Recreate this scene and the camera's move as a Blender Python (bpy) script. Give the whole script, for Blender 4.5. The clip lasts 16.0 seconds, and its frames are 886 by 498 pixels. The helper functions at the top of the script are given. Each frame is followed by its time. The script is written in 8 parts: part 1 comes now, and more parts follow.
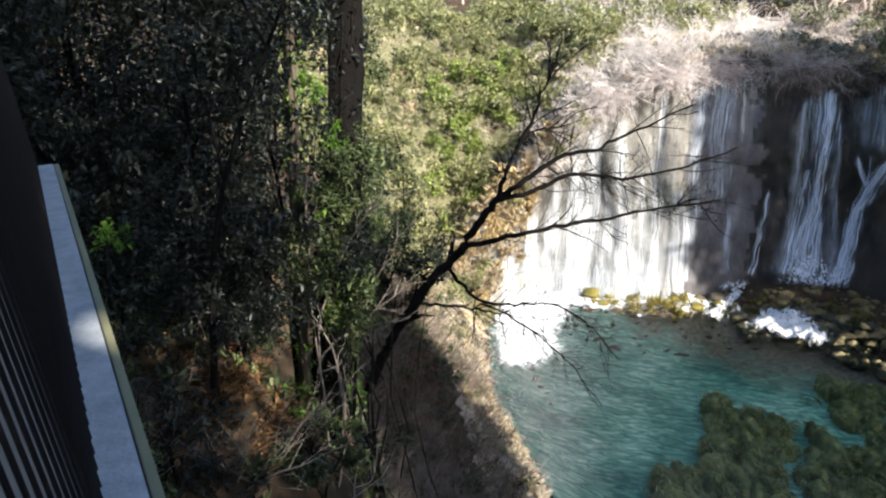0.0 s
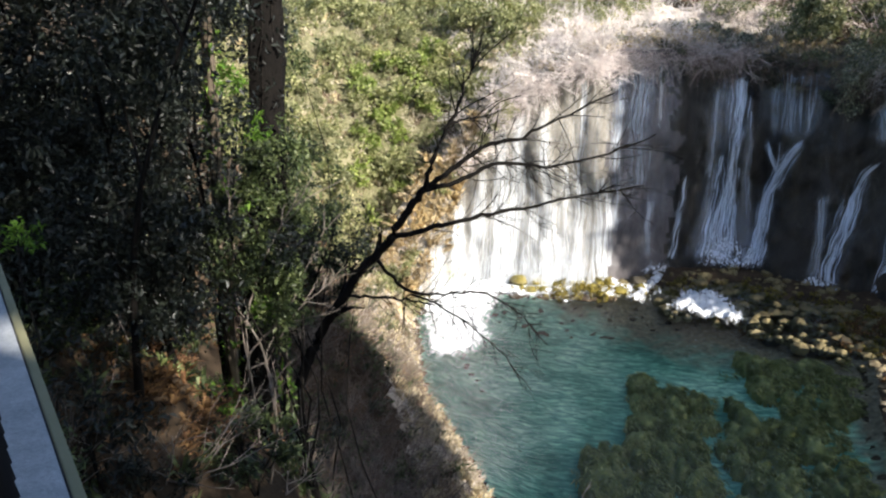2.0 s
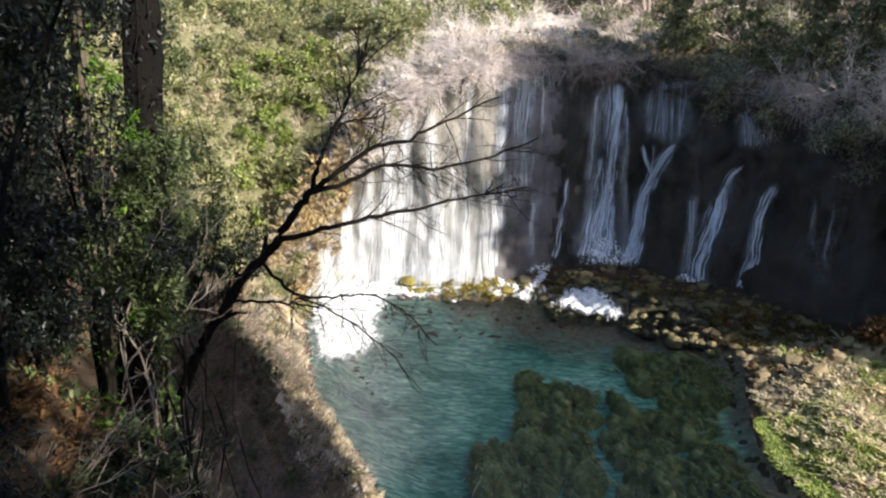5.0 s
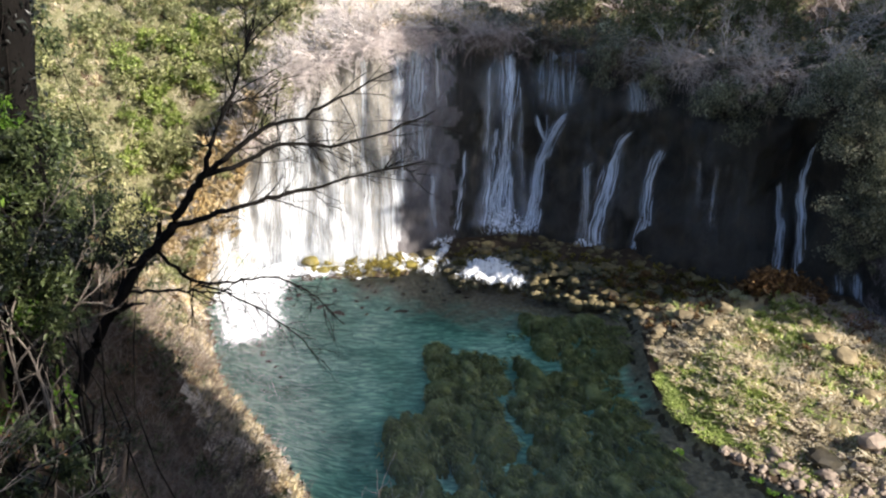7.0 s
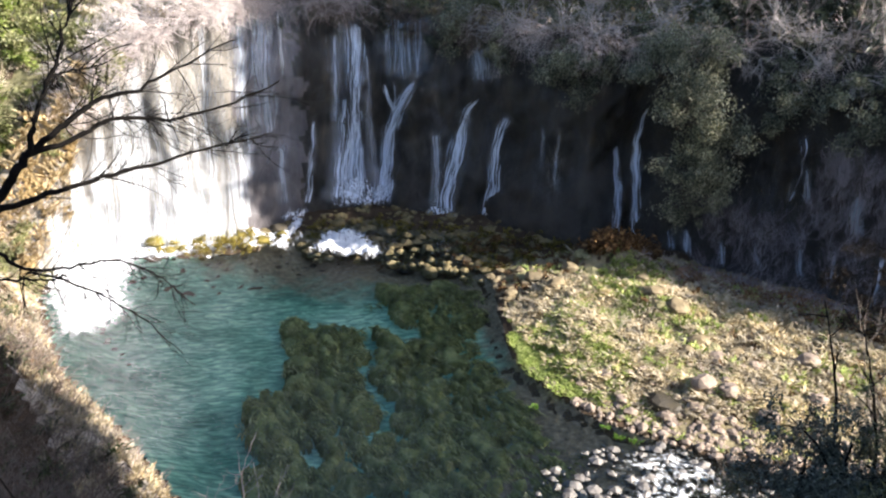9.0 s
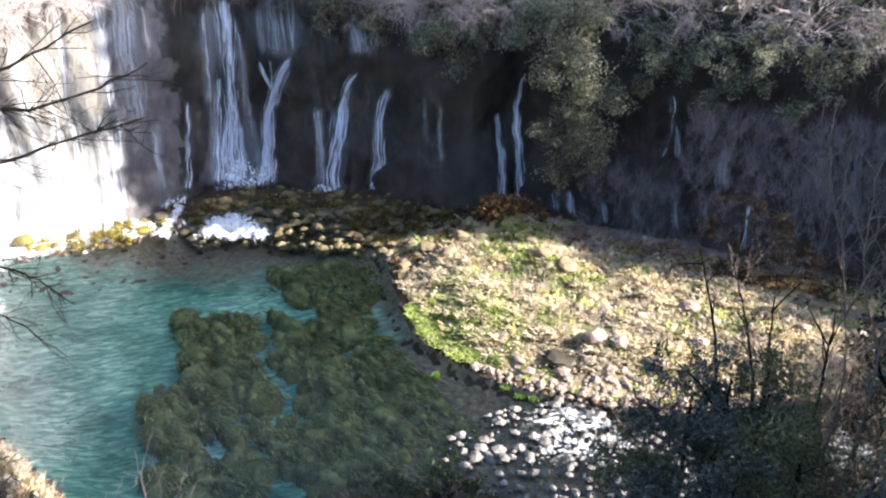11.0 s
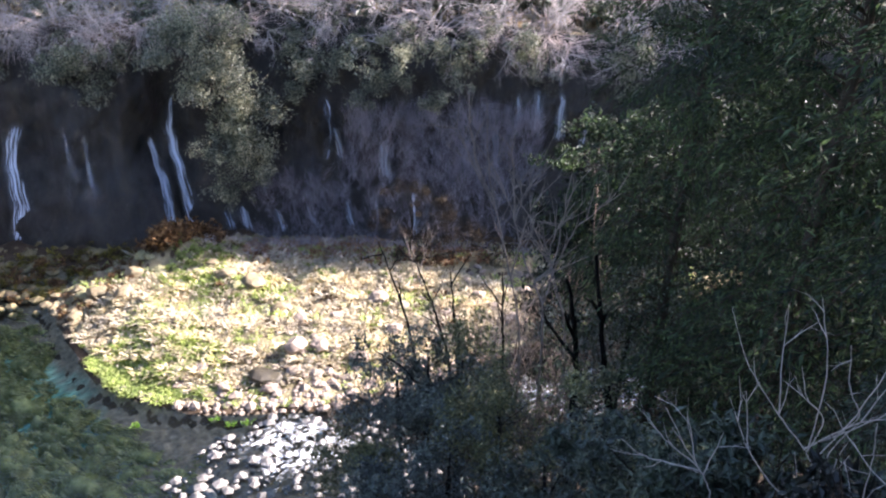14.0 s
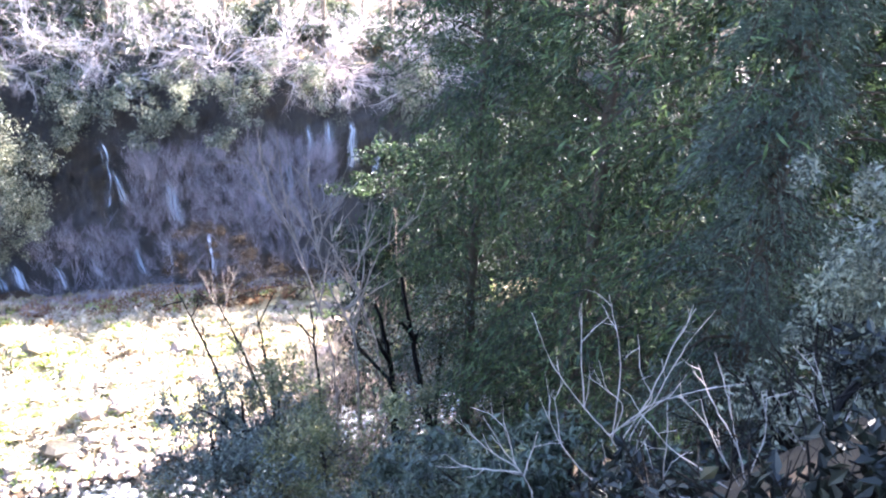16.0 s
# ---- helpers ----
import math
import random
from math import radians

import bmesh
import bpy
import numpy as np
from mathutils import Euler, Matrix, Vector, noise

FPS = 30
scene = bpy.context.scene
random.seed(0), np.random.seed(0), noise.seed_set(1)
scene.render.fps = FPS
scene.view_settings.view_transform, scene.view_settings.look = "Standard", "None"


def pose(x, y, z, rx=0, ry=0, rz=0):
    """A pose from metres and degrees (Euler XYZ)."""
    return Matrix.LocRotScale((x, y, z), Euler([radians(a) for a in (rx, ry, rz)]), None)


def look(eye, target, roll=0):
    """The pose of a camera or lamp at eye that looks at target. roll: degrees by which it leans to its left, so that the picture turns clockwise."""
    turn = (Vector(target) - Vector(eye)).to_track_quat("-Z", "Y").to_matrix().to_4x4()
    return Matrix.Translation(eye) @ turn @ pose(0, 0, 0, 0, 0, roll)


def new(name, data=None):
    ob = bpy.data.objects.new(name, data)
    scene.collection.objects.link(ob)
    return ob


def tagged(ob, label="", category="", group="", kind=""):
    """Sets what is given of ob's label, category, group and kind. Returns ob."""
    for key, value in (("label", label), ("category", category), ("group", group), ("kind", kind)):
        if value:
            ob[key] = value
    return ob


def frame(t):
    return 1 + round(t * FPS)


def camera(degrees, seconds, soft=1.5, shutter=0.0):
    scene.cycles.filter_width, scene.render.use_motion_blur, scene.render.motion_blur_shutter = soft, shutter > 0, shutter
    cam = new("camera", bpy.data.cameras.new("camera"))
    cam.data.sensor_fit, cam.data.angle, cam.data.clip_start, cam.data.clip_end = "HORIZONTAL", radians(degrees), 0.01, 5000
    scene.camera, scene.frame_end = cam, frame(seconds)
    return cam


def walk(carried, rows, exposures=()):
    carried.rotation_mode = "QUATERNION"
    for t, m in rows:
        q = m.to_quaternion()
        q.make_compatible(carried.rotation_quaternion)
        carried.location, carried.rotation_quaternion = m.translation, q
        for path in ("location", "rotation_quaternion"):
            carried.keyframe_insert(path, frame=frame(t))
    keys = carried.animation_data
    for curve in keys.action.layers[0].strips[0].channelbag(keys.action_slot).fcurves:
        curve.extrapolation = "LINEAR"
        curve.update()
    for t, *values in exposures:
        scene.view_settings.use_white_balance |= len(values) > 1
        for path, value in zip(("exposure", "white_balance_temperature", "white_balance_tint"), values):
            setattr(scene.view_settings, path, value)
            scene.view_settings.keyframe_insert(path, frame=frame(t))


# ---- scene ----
# ---------------------------------------------------------------- camera and walk
CAM_Z = 32.0
cam = camera(58.84, 16.0, soft=2.2, shutter=0.0)
walk(cam, [
    (0, pose(0, 0, CAM_Z, 70.23, 2.58, 24.34)),
    (0.5, pose(0, 0, CAM_Z, 69.86, 2.37, 22.78)),
    (1, pose(0, 0, CAM_Z, 69.00, 1.83, 20.76)),
    (1.5, pose(0, 0, CAM_Z, 68.80, 1.69, 19.63)),
    (2, pose(0, 0, CAM_Z, 69.32, 2.13, 18.91)),
    (2.5, pose(0, 0, CAM_Z, 70.21, 2.15, 17.88)),
    (3, pose(0, 0, CAM_Z, 70.51, 1.62, 16.61)),
    (5.5, pose(0, 0, CAM_Z, 68.94, -0.04, 8.91)),
    (6, pose(0, 0, CAM_Z, 68.64, -0.06, 6.43)),
    (6.5, pose(0, 0, CAM_Z, 68.38, -0.60, 4.69)),
    (7, pose(0, 0, CAM_Z, 67.50, 0.17, 3.36)),
    (7.5, pose(0, 0, CAM_Z, 67.32, 0.88, 1.63)),
    (8, pose(0, 0, CAM_Z, 66.74, 1.14, -0.52)),
    (8.5, pose(0, 0, CAM_Z, 66.01, -0.56, -4.11)),
    (11, pose(0, 0, CAM_Z, 63.80, -1.24, -16.34)),
    (11.5, pose(0, 0, CAM_Z, 63.26, -2.04, -18.23)),
    (12, pose(0, 0, CAM_Z, 62.34, -2.43, -19.90)),
    (12.5, pose(0, 0, CAM_Z, 63.17, -2.62, -26.08)),
    (13, pose(0, 0, CAM_Z, 63.38, -2.34, -30.96)),
    (13.5, pose(0, 0, CAM_Z, 64.01, -2.10, -32.76)),
    (14, pose(0, 0, CAM_Z, 65.05, -1.31, -41.51)),
    (14.5, pose(0, 0, CAM_Z, 65.76, 0.62, -45.24)),
    (15, pose(0, 0, CAM_Z, 65.88, 0.26, -44.28)),
    (15.5, pose(0, 0, CAM_Z, 66.78, -0.13, -50.62)),
    (16, pose(0, 0, CAM_Z, 67.51, -1.51, -56.93)),
], exposures=[(0, 1.42, 6300, 10), (5.5, 1.2, 6450, 12), (8.5, 1.65, 6400, 14), (11, 2.25, 6250, 17), (13.5, 2.4, 6300, 22), (14, 2.63, 6100, 24), (14.5, 2.98, 5900, 25), (15, 3.38, 5800, 26), (16, 4.22, 5850, 25)])

# ---------------------------------------------------------------- world and sun
SUN_AZ, SUN_EL = 113.0, 30.0
world = bpy.data.worlds.new("sky")
world.use_nodes = True
scene.world = world
_sky = world.node_tree.nodes.new("ShaderNodeTexSky")
_sky.sky_type = "NISHITA"
_sky.sun_disc = False
_sky.sun_elevation = radians(SUN_EL)
_sky.sun_rotation = radians(SUN_AZ)
_bg = world.node_tree.nodes["Background"]
_bg.inputs["Strength"].default_value = 0.105
world.node_tree.links.new(_sky.outputs[0], _bg.inputs[0])
_sun_data = bpy.data.lights.new("sun", "SUN")
_sun_data.energy = 5.0
_sun_data.angle = radians(0.5)
_sun_data.color = (1.0, 0.93, 0.82)
sun = new("sun", _sun_data)
_toward_sun = Vector((math.sin(radians(SUN_AZ)) * math.cos(radians(SUN_EL)),
                      math.cos(radians(SUN_AZ)) * math.cos(radians(SUN_EL)), math.sin(radians(SUN_EL))))
sun.matrix_world = look(_toward_sun * 200, (0, 0, 0))

# ---------------------------------------------------------------- materials


def nodes_of(name):
    m = bpy.data.materials.new(name)
    m.use_nodes = True
    t = m.node_tree
    return m, t, t.nodes["Principled BSDF"], t.nodes["Material Output"]


def noise_tex(t, scale, detail=6.0, rough=0.6, stretch=None, space="Object"):
    co = t.nodes.new("ShaderNodeTexCoord")
    n = t.nodes.new("ShaderNodeTexNoise")
    n.inputs["Scale"].default_value = scale
    n.inputs["Detail"].default_value = detail
    n.inputs["Roughness"].default_value = rough
    src = co.outputs[space]
    if stretch:
        mp = t.nodes.new("ShaderNodeMapping")
        mp.inputs["Scale"].default_value = stretch
        t.links.new(src, mp.inputs[0])
        src = mp.outputs[0]
    t.links.new(src, n.inputs["Vector"])
    return n.outputs["Fac"]


def ramp(t, fac, stops):
    r = t.nodes.new("ShaderNodeValToRGB")
    el = r.color_ramp.elements
    while len(el) < len(stops):
        el.new(0.5)
    for e, (p, c) in zip(el, stops):
        e.position = p
        e.color = (*c, 1) if len(c) == 3 else c
    t.links.new(fac, r.inputs[0])
    return r.outputs[0]


def mix_color(t, fac, a, b):
    m = t.nodes.new("ShaderNodeMix")
    m.data_type = "RGBA"
    for sock, v in ((m.inputs[0], fac), (m.inputs[6], a), (m.inputs[7], b)):
        if isinstance(v, (int, float)):
            sock.default_value = v
        elif isinstance(v, tuple):
            sock.default_value = (*v, 1)
        else:
            t.links.new(v, sock)
    return m.outputs[2]


def surface(name, stops, scale=1.0, fine=12.0, rough=0.8, bump=0.3, fine_mix=0.35, stretch=None, metal=0.0, dist=0.05):
    """A surface whose colour wanders at two scales, with fine relief."""
    m, t, b, _ = nodes_of(name)
    big = ramp(t, noise_tex(t, scale, 5, 0.6, stretch), stops)
    small = ramp(t, noise_tex(t, fine, 8, 0.7, stretch), [(0.25, stops[0][1]), (0.75, stops[-1][1])])
    t.links.new(mix_color(t, fine_mix, big, small), b.inputs["Base Color"])
    b.inputs["Roughness"].default_value = rough
    b.inputs["Metallic"].default_value = metal
    b.inputs["Specular IOR Level"].default_value = 0.15 if rough > 0.8 else 0.5
    bp = t.nodes.new("ShaderNodeBump")
    bp.inputs["Strength"].default_value = bump
    bp.inputs["Distance"].default_value = dist
    t.links.new(noise_tex(t, fine * 0.8, 8, 0.7, stretch), bp.inputs["Height"])
    t.links.new(bp.outputs[0], b.inputs["Normal"])
    return m


def foliage(name, dark, mid, light, rough=0.45, thin=0.3, spec=0.5):
    """Leaves, each with a tone of its own, that let some light through."""
    m, t, b, out = nodes_of(name)
    g = t.nodes.new("ShaderNodeNewGeometry")
    tone = ramp(t, g.outputs["Random Per Island"], [(0.0, dark), (0.55, mid), (1.0, light)])
    patch = ramp(t, noise_tex(t, 0.35, 3), [(0.35, (0.65, 0.65, 0.65)), (0.65, (1.25, 1.2, 1.0))])
    mul = t.nodes.new("ShaderNodeMix")
    mul.data_type, mul.blend_type = "RGBA", "MULTIPLY"
    mul.inputs[0].default_value = 1.0
    t.links.new(tone, mul.inputs[6])
    t.links.new(patch, mul.inputs[7])
    t.links.new(mul.outputs[2], b.inputs["Base Color"])
    b.inputs["Roughness"].default_value = rough
    b.inputs["Specular IOR Level"].default_value = spec
    tr = t.nodes.new("ShaderNodeBsdfTranslucent")
    t.links.new(mul.outputs[2], tr.inputs[0])
    mx = t.nodes.new("ShaderNodeMixShader")
    mx.inputs[0].default_value = thin
    t.links.new(b.outputs[0], mx.inputs[1])
    t.links.new(tr.outputs[0], mx.inputs[2])
    t.links.new(mx.outputs[0], out.inputs["Surface"])
    return m


M_SOIL = surface("forest_soil", [(0.3, (0.02, 0.015, 0.01)), (0.5, (0.05, 0.035, 0.022)), (0.72, (0.12, 0.08, 0.048))], 0.6, 9, 0.95, 0.8)
M_WEED_BED = surface("weed_mound", [(0.36, (0.025, 0.032, 0.009)), (0.5, (0.17, 0.175, 0.055)), (0.60, (0.46, 0.43, 0.18))], 0.55, 7, 0.9, 0.8, 0.5, dist=0.12)
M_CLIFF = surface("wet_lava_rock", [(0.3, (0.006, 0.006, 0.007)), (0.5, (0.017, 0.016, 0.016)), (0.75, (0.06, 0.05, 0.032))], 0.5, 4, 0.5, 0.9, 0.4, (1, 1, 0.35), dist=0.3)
M_ROCK = surface("river_rock", [(0.25, (0.10, 0.077, 0.058)), (0.5, (0.25, 0.195, 0.15)), (0.75, (0.45, 0.37, 0.30))], 1.6, 9, 0.85, 0.5)
M_MOSSROCK = surface("mossy_rock", [(0.3, (0.05, 0.045, 0.02)), (0.5, (0.15, 0.13, 0.03)), (0.7, (0.28, 0.22, 0.06))], 1.3, 10, 0.9, 0.6)
M_BARK = surface("bark", [(0.3, (0.05, 0.04, 0.03)), (0.5, (0.12, 0.095, 0.07)), (0.75, (0.22, 0.18, 0.13))], 1.5, 16, 0.95, 0.8, 0.5, (1, 1, 0.25))
# Bark colour lowered to hold the shade on trunks and stems.
M_DARKBARK = surface("dark_bark", [(0.3, (0.006, 0.005, 0.005)), (0.6, (0.014, 0.012, 0.01)), (0.8, (0.03, 0.025, 0.02))], 2, 16, 0.95, 0.6)
M_PALE = surface("pale_twigs", [(0.25, (0.32, 0.25, 0.21)), (0.5, (0.48, 0.40, 0.34)), (0.75, (0.62, 0.54, 0.47))], 0.6, 5, 0.9, 0.2)
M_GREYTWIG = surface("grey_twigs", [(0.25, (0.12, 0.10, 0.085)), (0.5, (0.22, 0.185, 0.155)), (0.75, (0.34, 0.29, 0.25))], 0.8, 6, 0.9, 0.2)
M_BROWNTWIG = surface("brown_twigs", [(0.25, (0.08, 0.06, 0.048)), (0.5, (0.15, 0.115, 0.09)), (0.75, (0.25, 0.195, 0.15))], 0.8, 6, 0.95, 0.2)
M_PURPLETWIG = surface("violet_grey_twigs", [(0.25, (0.17, 0.157, 0.175)), (0.5, (0.25, 0.232, 0.255)), (0.75, (0.34, 0.318, 0.345))], 0.5, 5, 0.95, 0.2)
# Near-black leaf colour that carries the shade of the banks.
M_SHADELEAF = foliage("shaded_glossy_leaf", (0.004, 0.006, 0.005), (0.009, 0.013, 0.009), (0.024, 0.030, 0.024), 0.45, 0.12, 0.4)
# Lit counterpart of the shaded leaf: sunshine is in its pale colour.
M_SUNLEAF = foliage("sunlit_yellow_green_leaf", (0.12, 0.14, 0.055), (0.27, 0.29, 0.145), (0.47, 0.47, 0.29), 0.6, 0.45, 0.3)
M_VIVID = foliage("bright_green_leaf", (0.06, 0.13, 0.015), (0.13, 0.26, 0.035), (0.26, 0.42, 0.08), 0.5, 0.4, 0.3)
M_OLIVE = foliage("olive_evergreen_leaf", (0.05, 0.065, 0.028), (0.125, 0.14, 0.065), (0.27, 0.27, 0.15), 0.5, 0.3)
M_CONIFER = foliage("cedar_needles", (0.006, 0.012, 0.006), (0.021, 0.038, 0.017), (0.085, 0.13, 0.055), 0.6, 0.35, 0.25)
M_FIR = foliage("blue_grey_needles", (0.024, 0.036, 0.033), (0.09, 0.117, 0.108), (0.235, 0.28, 0.258), 0.55, 0.3)
M_DRY = foliage("dry_straw", (0.26, 0.19, 0.10), (0.46, 0.37, 0.23), (0.66, 0.56, 0.40), 0.8, 0.35, 0.2)
M_RUST = foliage("rusty_dead_leaf", (0.11, 0.06, 0.035), (0.24, 0.13, 0.075), (0.42, 0.26, 0.16), 0.8, 0.3, 0.2)
M_GRASS = foliage("island_grass", (0.16, 0.23, 0.05), (0.34, 0.43, 0.13), (0.55, 0.60, 0.27), 0.7, 0.35, 0.2)
M_WEED = foliage("water_weed", (0.05, 0.06, 0.02), (0.28, 0.275, 0.10), (0.62, 0.57, 0.30), 0.6, 0.2, 0.2)
M_SLOPETURF = surface("olive_slope_turf", [(0.3, (0.05, 0.055, 0.02)), (0.5, (0.135, 0.13, 0.06)), (0.72, (0.30, 0.27, 0.17))], 0.9, 6, 0.95, 0.9, 0.5, dist=0.2)
M_CREAM = surface("cream_dead_stems", [(0.25, (0.46, 0.38, 0.27)), (0.5, (0.60, 0.52, 0.40)), (0.75, (0.72, 0.65, 0.54))], 0.6, 5, 0.9, 0.2)
M_CREAMGRASS = foliage("bleached_grass", (0.33, 0.28, 0.17), (0.55, 0.48, 0.36), (0.72, 0.65, 0.54), 0.85, 0.35, 0.2)
M_UPTWIG = surface("pale_brown_twigs", [(0.25, (0.27, 0.235, 0.205)), (0.5, (0.42, 0.37, 0.33)), (0.75, (0.56, 0.505, 0.45))], 0.8, 9, 0.9, 0.2)
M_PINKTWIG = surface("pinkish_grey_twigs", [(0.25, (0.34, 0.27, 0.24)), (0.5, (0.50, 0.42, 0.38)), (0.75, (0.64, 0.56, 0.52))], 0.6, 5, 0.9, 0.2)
M_BROWNROCK = surface("brown_mossy_rock", [(0.3, (0.08, 0.06, 0.035)), (0.5, (0.19, 0.15, 0.085)), (0.75, (0.36, 0.30, 0.19))], 0.9, 9, 0.85, 0.6)
M_HUMMOCK = surface("mossy_hummock", [(0.3, (0.10, 0.095, 0.035)), (0.5, (0.24, 0.225, 0.10)), (0.72, (0.44, 0.40, 0.25))], 1.6, 9, 0.95, 0.9, 0.5, dist=0.12)
M_GREYROCK = surface("wet_grey_rock", [(0.25, (0.06, 0.055, 0.048)), (0.5, (0.15, 0.138, 0.12)), (0.75, (0.33, 0.305, 0.275))], 0.9, 9, 0.5, 0.5)
M_FOOTROCK = surface("mossy_foot_rock", [(0.3, (0.045, 0.036, 0.018)), (0.5, (0.125, 0.098, 0.042)), (0.75, (0.30, 0.235, 0.10))], 0.7, 9, 0.75, 0.8)
# Evergreen leaf with deep shade put into its colour.
M_DIMLEAF = foliage("shaded_evergreen_leaf", (0.004, 0.007, 0.004), (0.012, 0.020, 0.010), (0.05, 0.072, 0.034), 0.5, 0.25, 0.3)
M_DEADBUSH = foliage("dark_brown_dead_leaf", (0.010, 0.008, 0.006), (0.028, 0.022, 0.016), (0.075, 0.058, 0.044), 0.8, 0.25, 0.2)
M_HANGLEAF = foliage("grey_olive_leaf", (0.04, 0.048, 0.034), (0.18, 0.195, 0.145), (0.42, 0.43, 0.33), 0.5, 0.35)
# Lighter copies of the cliff rock for its sunlit and half-lit stretches.
M_PALECLIFF = surface("sunlit_layered_rock", [(0.3, (0.06, 0.053, 0.045)), (0.5, (0.16, 0.145, 0.12)), (0.72, (0.30, 0.27, 0.22))], 0.5, 4, 0.7, 0.9, 0.45, (1, 1, 0.4), dist=0.25)
M_GREYCLIFF = surface("half_lit_grey_rock", [(0.3, (0.035, 0.031, 0.033)), (0.5, (0.085, 0.076, 0.080)), (0.72, (0.16, 0.145, 0.145))], 0.6, 4, 0.6, 0.9, 0.45, (1, 1, 0.3), dist=0.25)
M_BROWLEAF = foliage("dull_evergreen_leaf", (0.02, 0.028, 0.018), (0.06, 0.072, 0.045), (0.16, 0.175, 0.115), 0.5, 0.25)
M_SLOPEGREEN = foliage("sunny_green_leaf", (0.10, 0.15, 0.03), (0.23, 0.30, 0.08), (0.42, 0.48, 0.19), 0.5, 0.4, 0.3)
# Pale turf with sunlight put into its colour.
M_BROWTURF = surface("sunlit_pinkish_turf", [(0.3, (0.26, 0.22, 0.16)), (0.5, (0.47, 0.41, 0.34)), (0.72, (0.66, 0.60, 0.53))], 0.9, 6, 0.95, 0.9, 0.5, dist=0.2)
# Twig colour lightened to carry the sun above the curtain.
M_PINKWHITE = surface("sunlit_pink_twigs", [(0.25, (0.56, 0.48, 0.44)), (0.5, (0.70, 0.62, 0.58)), (0.75, (0.80, 0.74, 0.70))], 0.6, 5, 0.9, 0.2)
M_MOSSLEAF = foliage("golden_moss", (0.06, 0.055, 0.015), (0.18, 0.15, 0.035), (0.36, 0.30, 0.08), 0.8, 0.3, 0.2)
# Darker turf colour for the shaded stretch of the brow.
M_DULLTURF = surface("shaded_brown_turf", [(0.3, (0.04, 0.035, 0.02)), (0.5, (0.10, 0.085, 0.05)), (0.72, (0.22, 0.185, 0.13))], 0.9, 6, 0.95, 0.9, 0.5, dist=0.2)
M_BLUEFIR = foliage("dark_blue_green_needles", (0.012, 0.022, 0.014), (0.034, 0.053, 0.036), (0.11, 0.145, 0.11), 0.5, 0.3)
M_RUSTBUSH = foliage("rusty_bramble_leaf", (0.06, 0.034, 0.02), (0.15, 0.088, 0.045), (0.29, 0.18, 0.09), 0.8, 0.3, 0.2)
# Near-black bark for trunks seen as shaded silhouettes; low specular keeps them dark.
M_BLACKBARK = surface("shaded_black_bark", [(0.3, (0.003, 0.0027, 0.0025)), (0.6, (0.006, 0.005, 0.0045)), (0.8, (0.012, 0.010, 0.008))], 2, 16, 0.95, 0.6)
M_BLACKBARK.node_tree.nodes["Principled BSDF"].inputs["Specular IOR Level"].default_value = 0.12
M_CONCRETE = surface("kerb_concrete", [(0.3, (0.27, 0.29, 0.31)), (0.5, (0.43, 0.45, 0.47)), (0.7, (0.60, 0.62, 0.64))], 9, 60, 0.85, 0.8, 0.5, dist=0.006)
M_SLAT = surface("dark_brown_metal", [(0.3, (0.018, 0.016, 0.018)), (0.7, (0.03, 0.027, 0.03))], 3, 60, 0.5, 0.1, 0.3, dist=0.001)
M_OLIVEPAINT = surface("olive_painted_steel", [(0.3, (0.20, 0.19, 0.10)), (0.7, (0.27, 0.25, 0.14))], 4, 50, 0.6, 0.2, 0.3, dist=0.002)
M_JOINT = surface("dark_sealant", [(0.3, (0.02, 0.02, 0.02)), (0.7, (0.12, 0.12, 0.12))], 30, 90, 0.9, 0.3, 0.5, dist=0.002)
# Bark whitened to stand for strong sun on bare branches.
M_WHITEBARK = surface("sunlit_pale_bark", [(0.25, (0.34, 0.30, 0.275)), (0.5, (0.47, 0.425, 0.395)), (0.75, (0.60, 0.555, 0.52))], 0.8, 8, 0.9, 0.3)
M_TURF = surface("pale_turf", [(0.3, (0.07, 0.06, 0.03)), (0.5, (0.20, 0.17, 0.085)), (0.7, (0.40, 0.34, 0.22))], 0.9, 7, 0.95, 0.8, 0.45, dist=0.1)
M_DARKROCK = surface("wet_dark_rock", [(0.3, (0.012, 0.010, 0.008)), (0.5, (0.03, 0.025, 0.016)), (0.75, (0.09, 0.07, 0.03))], 1.0, 9, 0.6, 0.7)


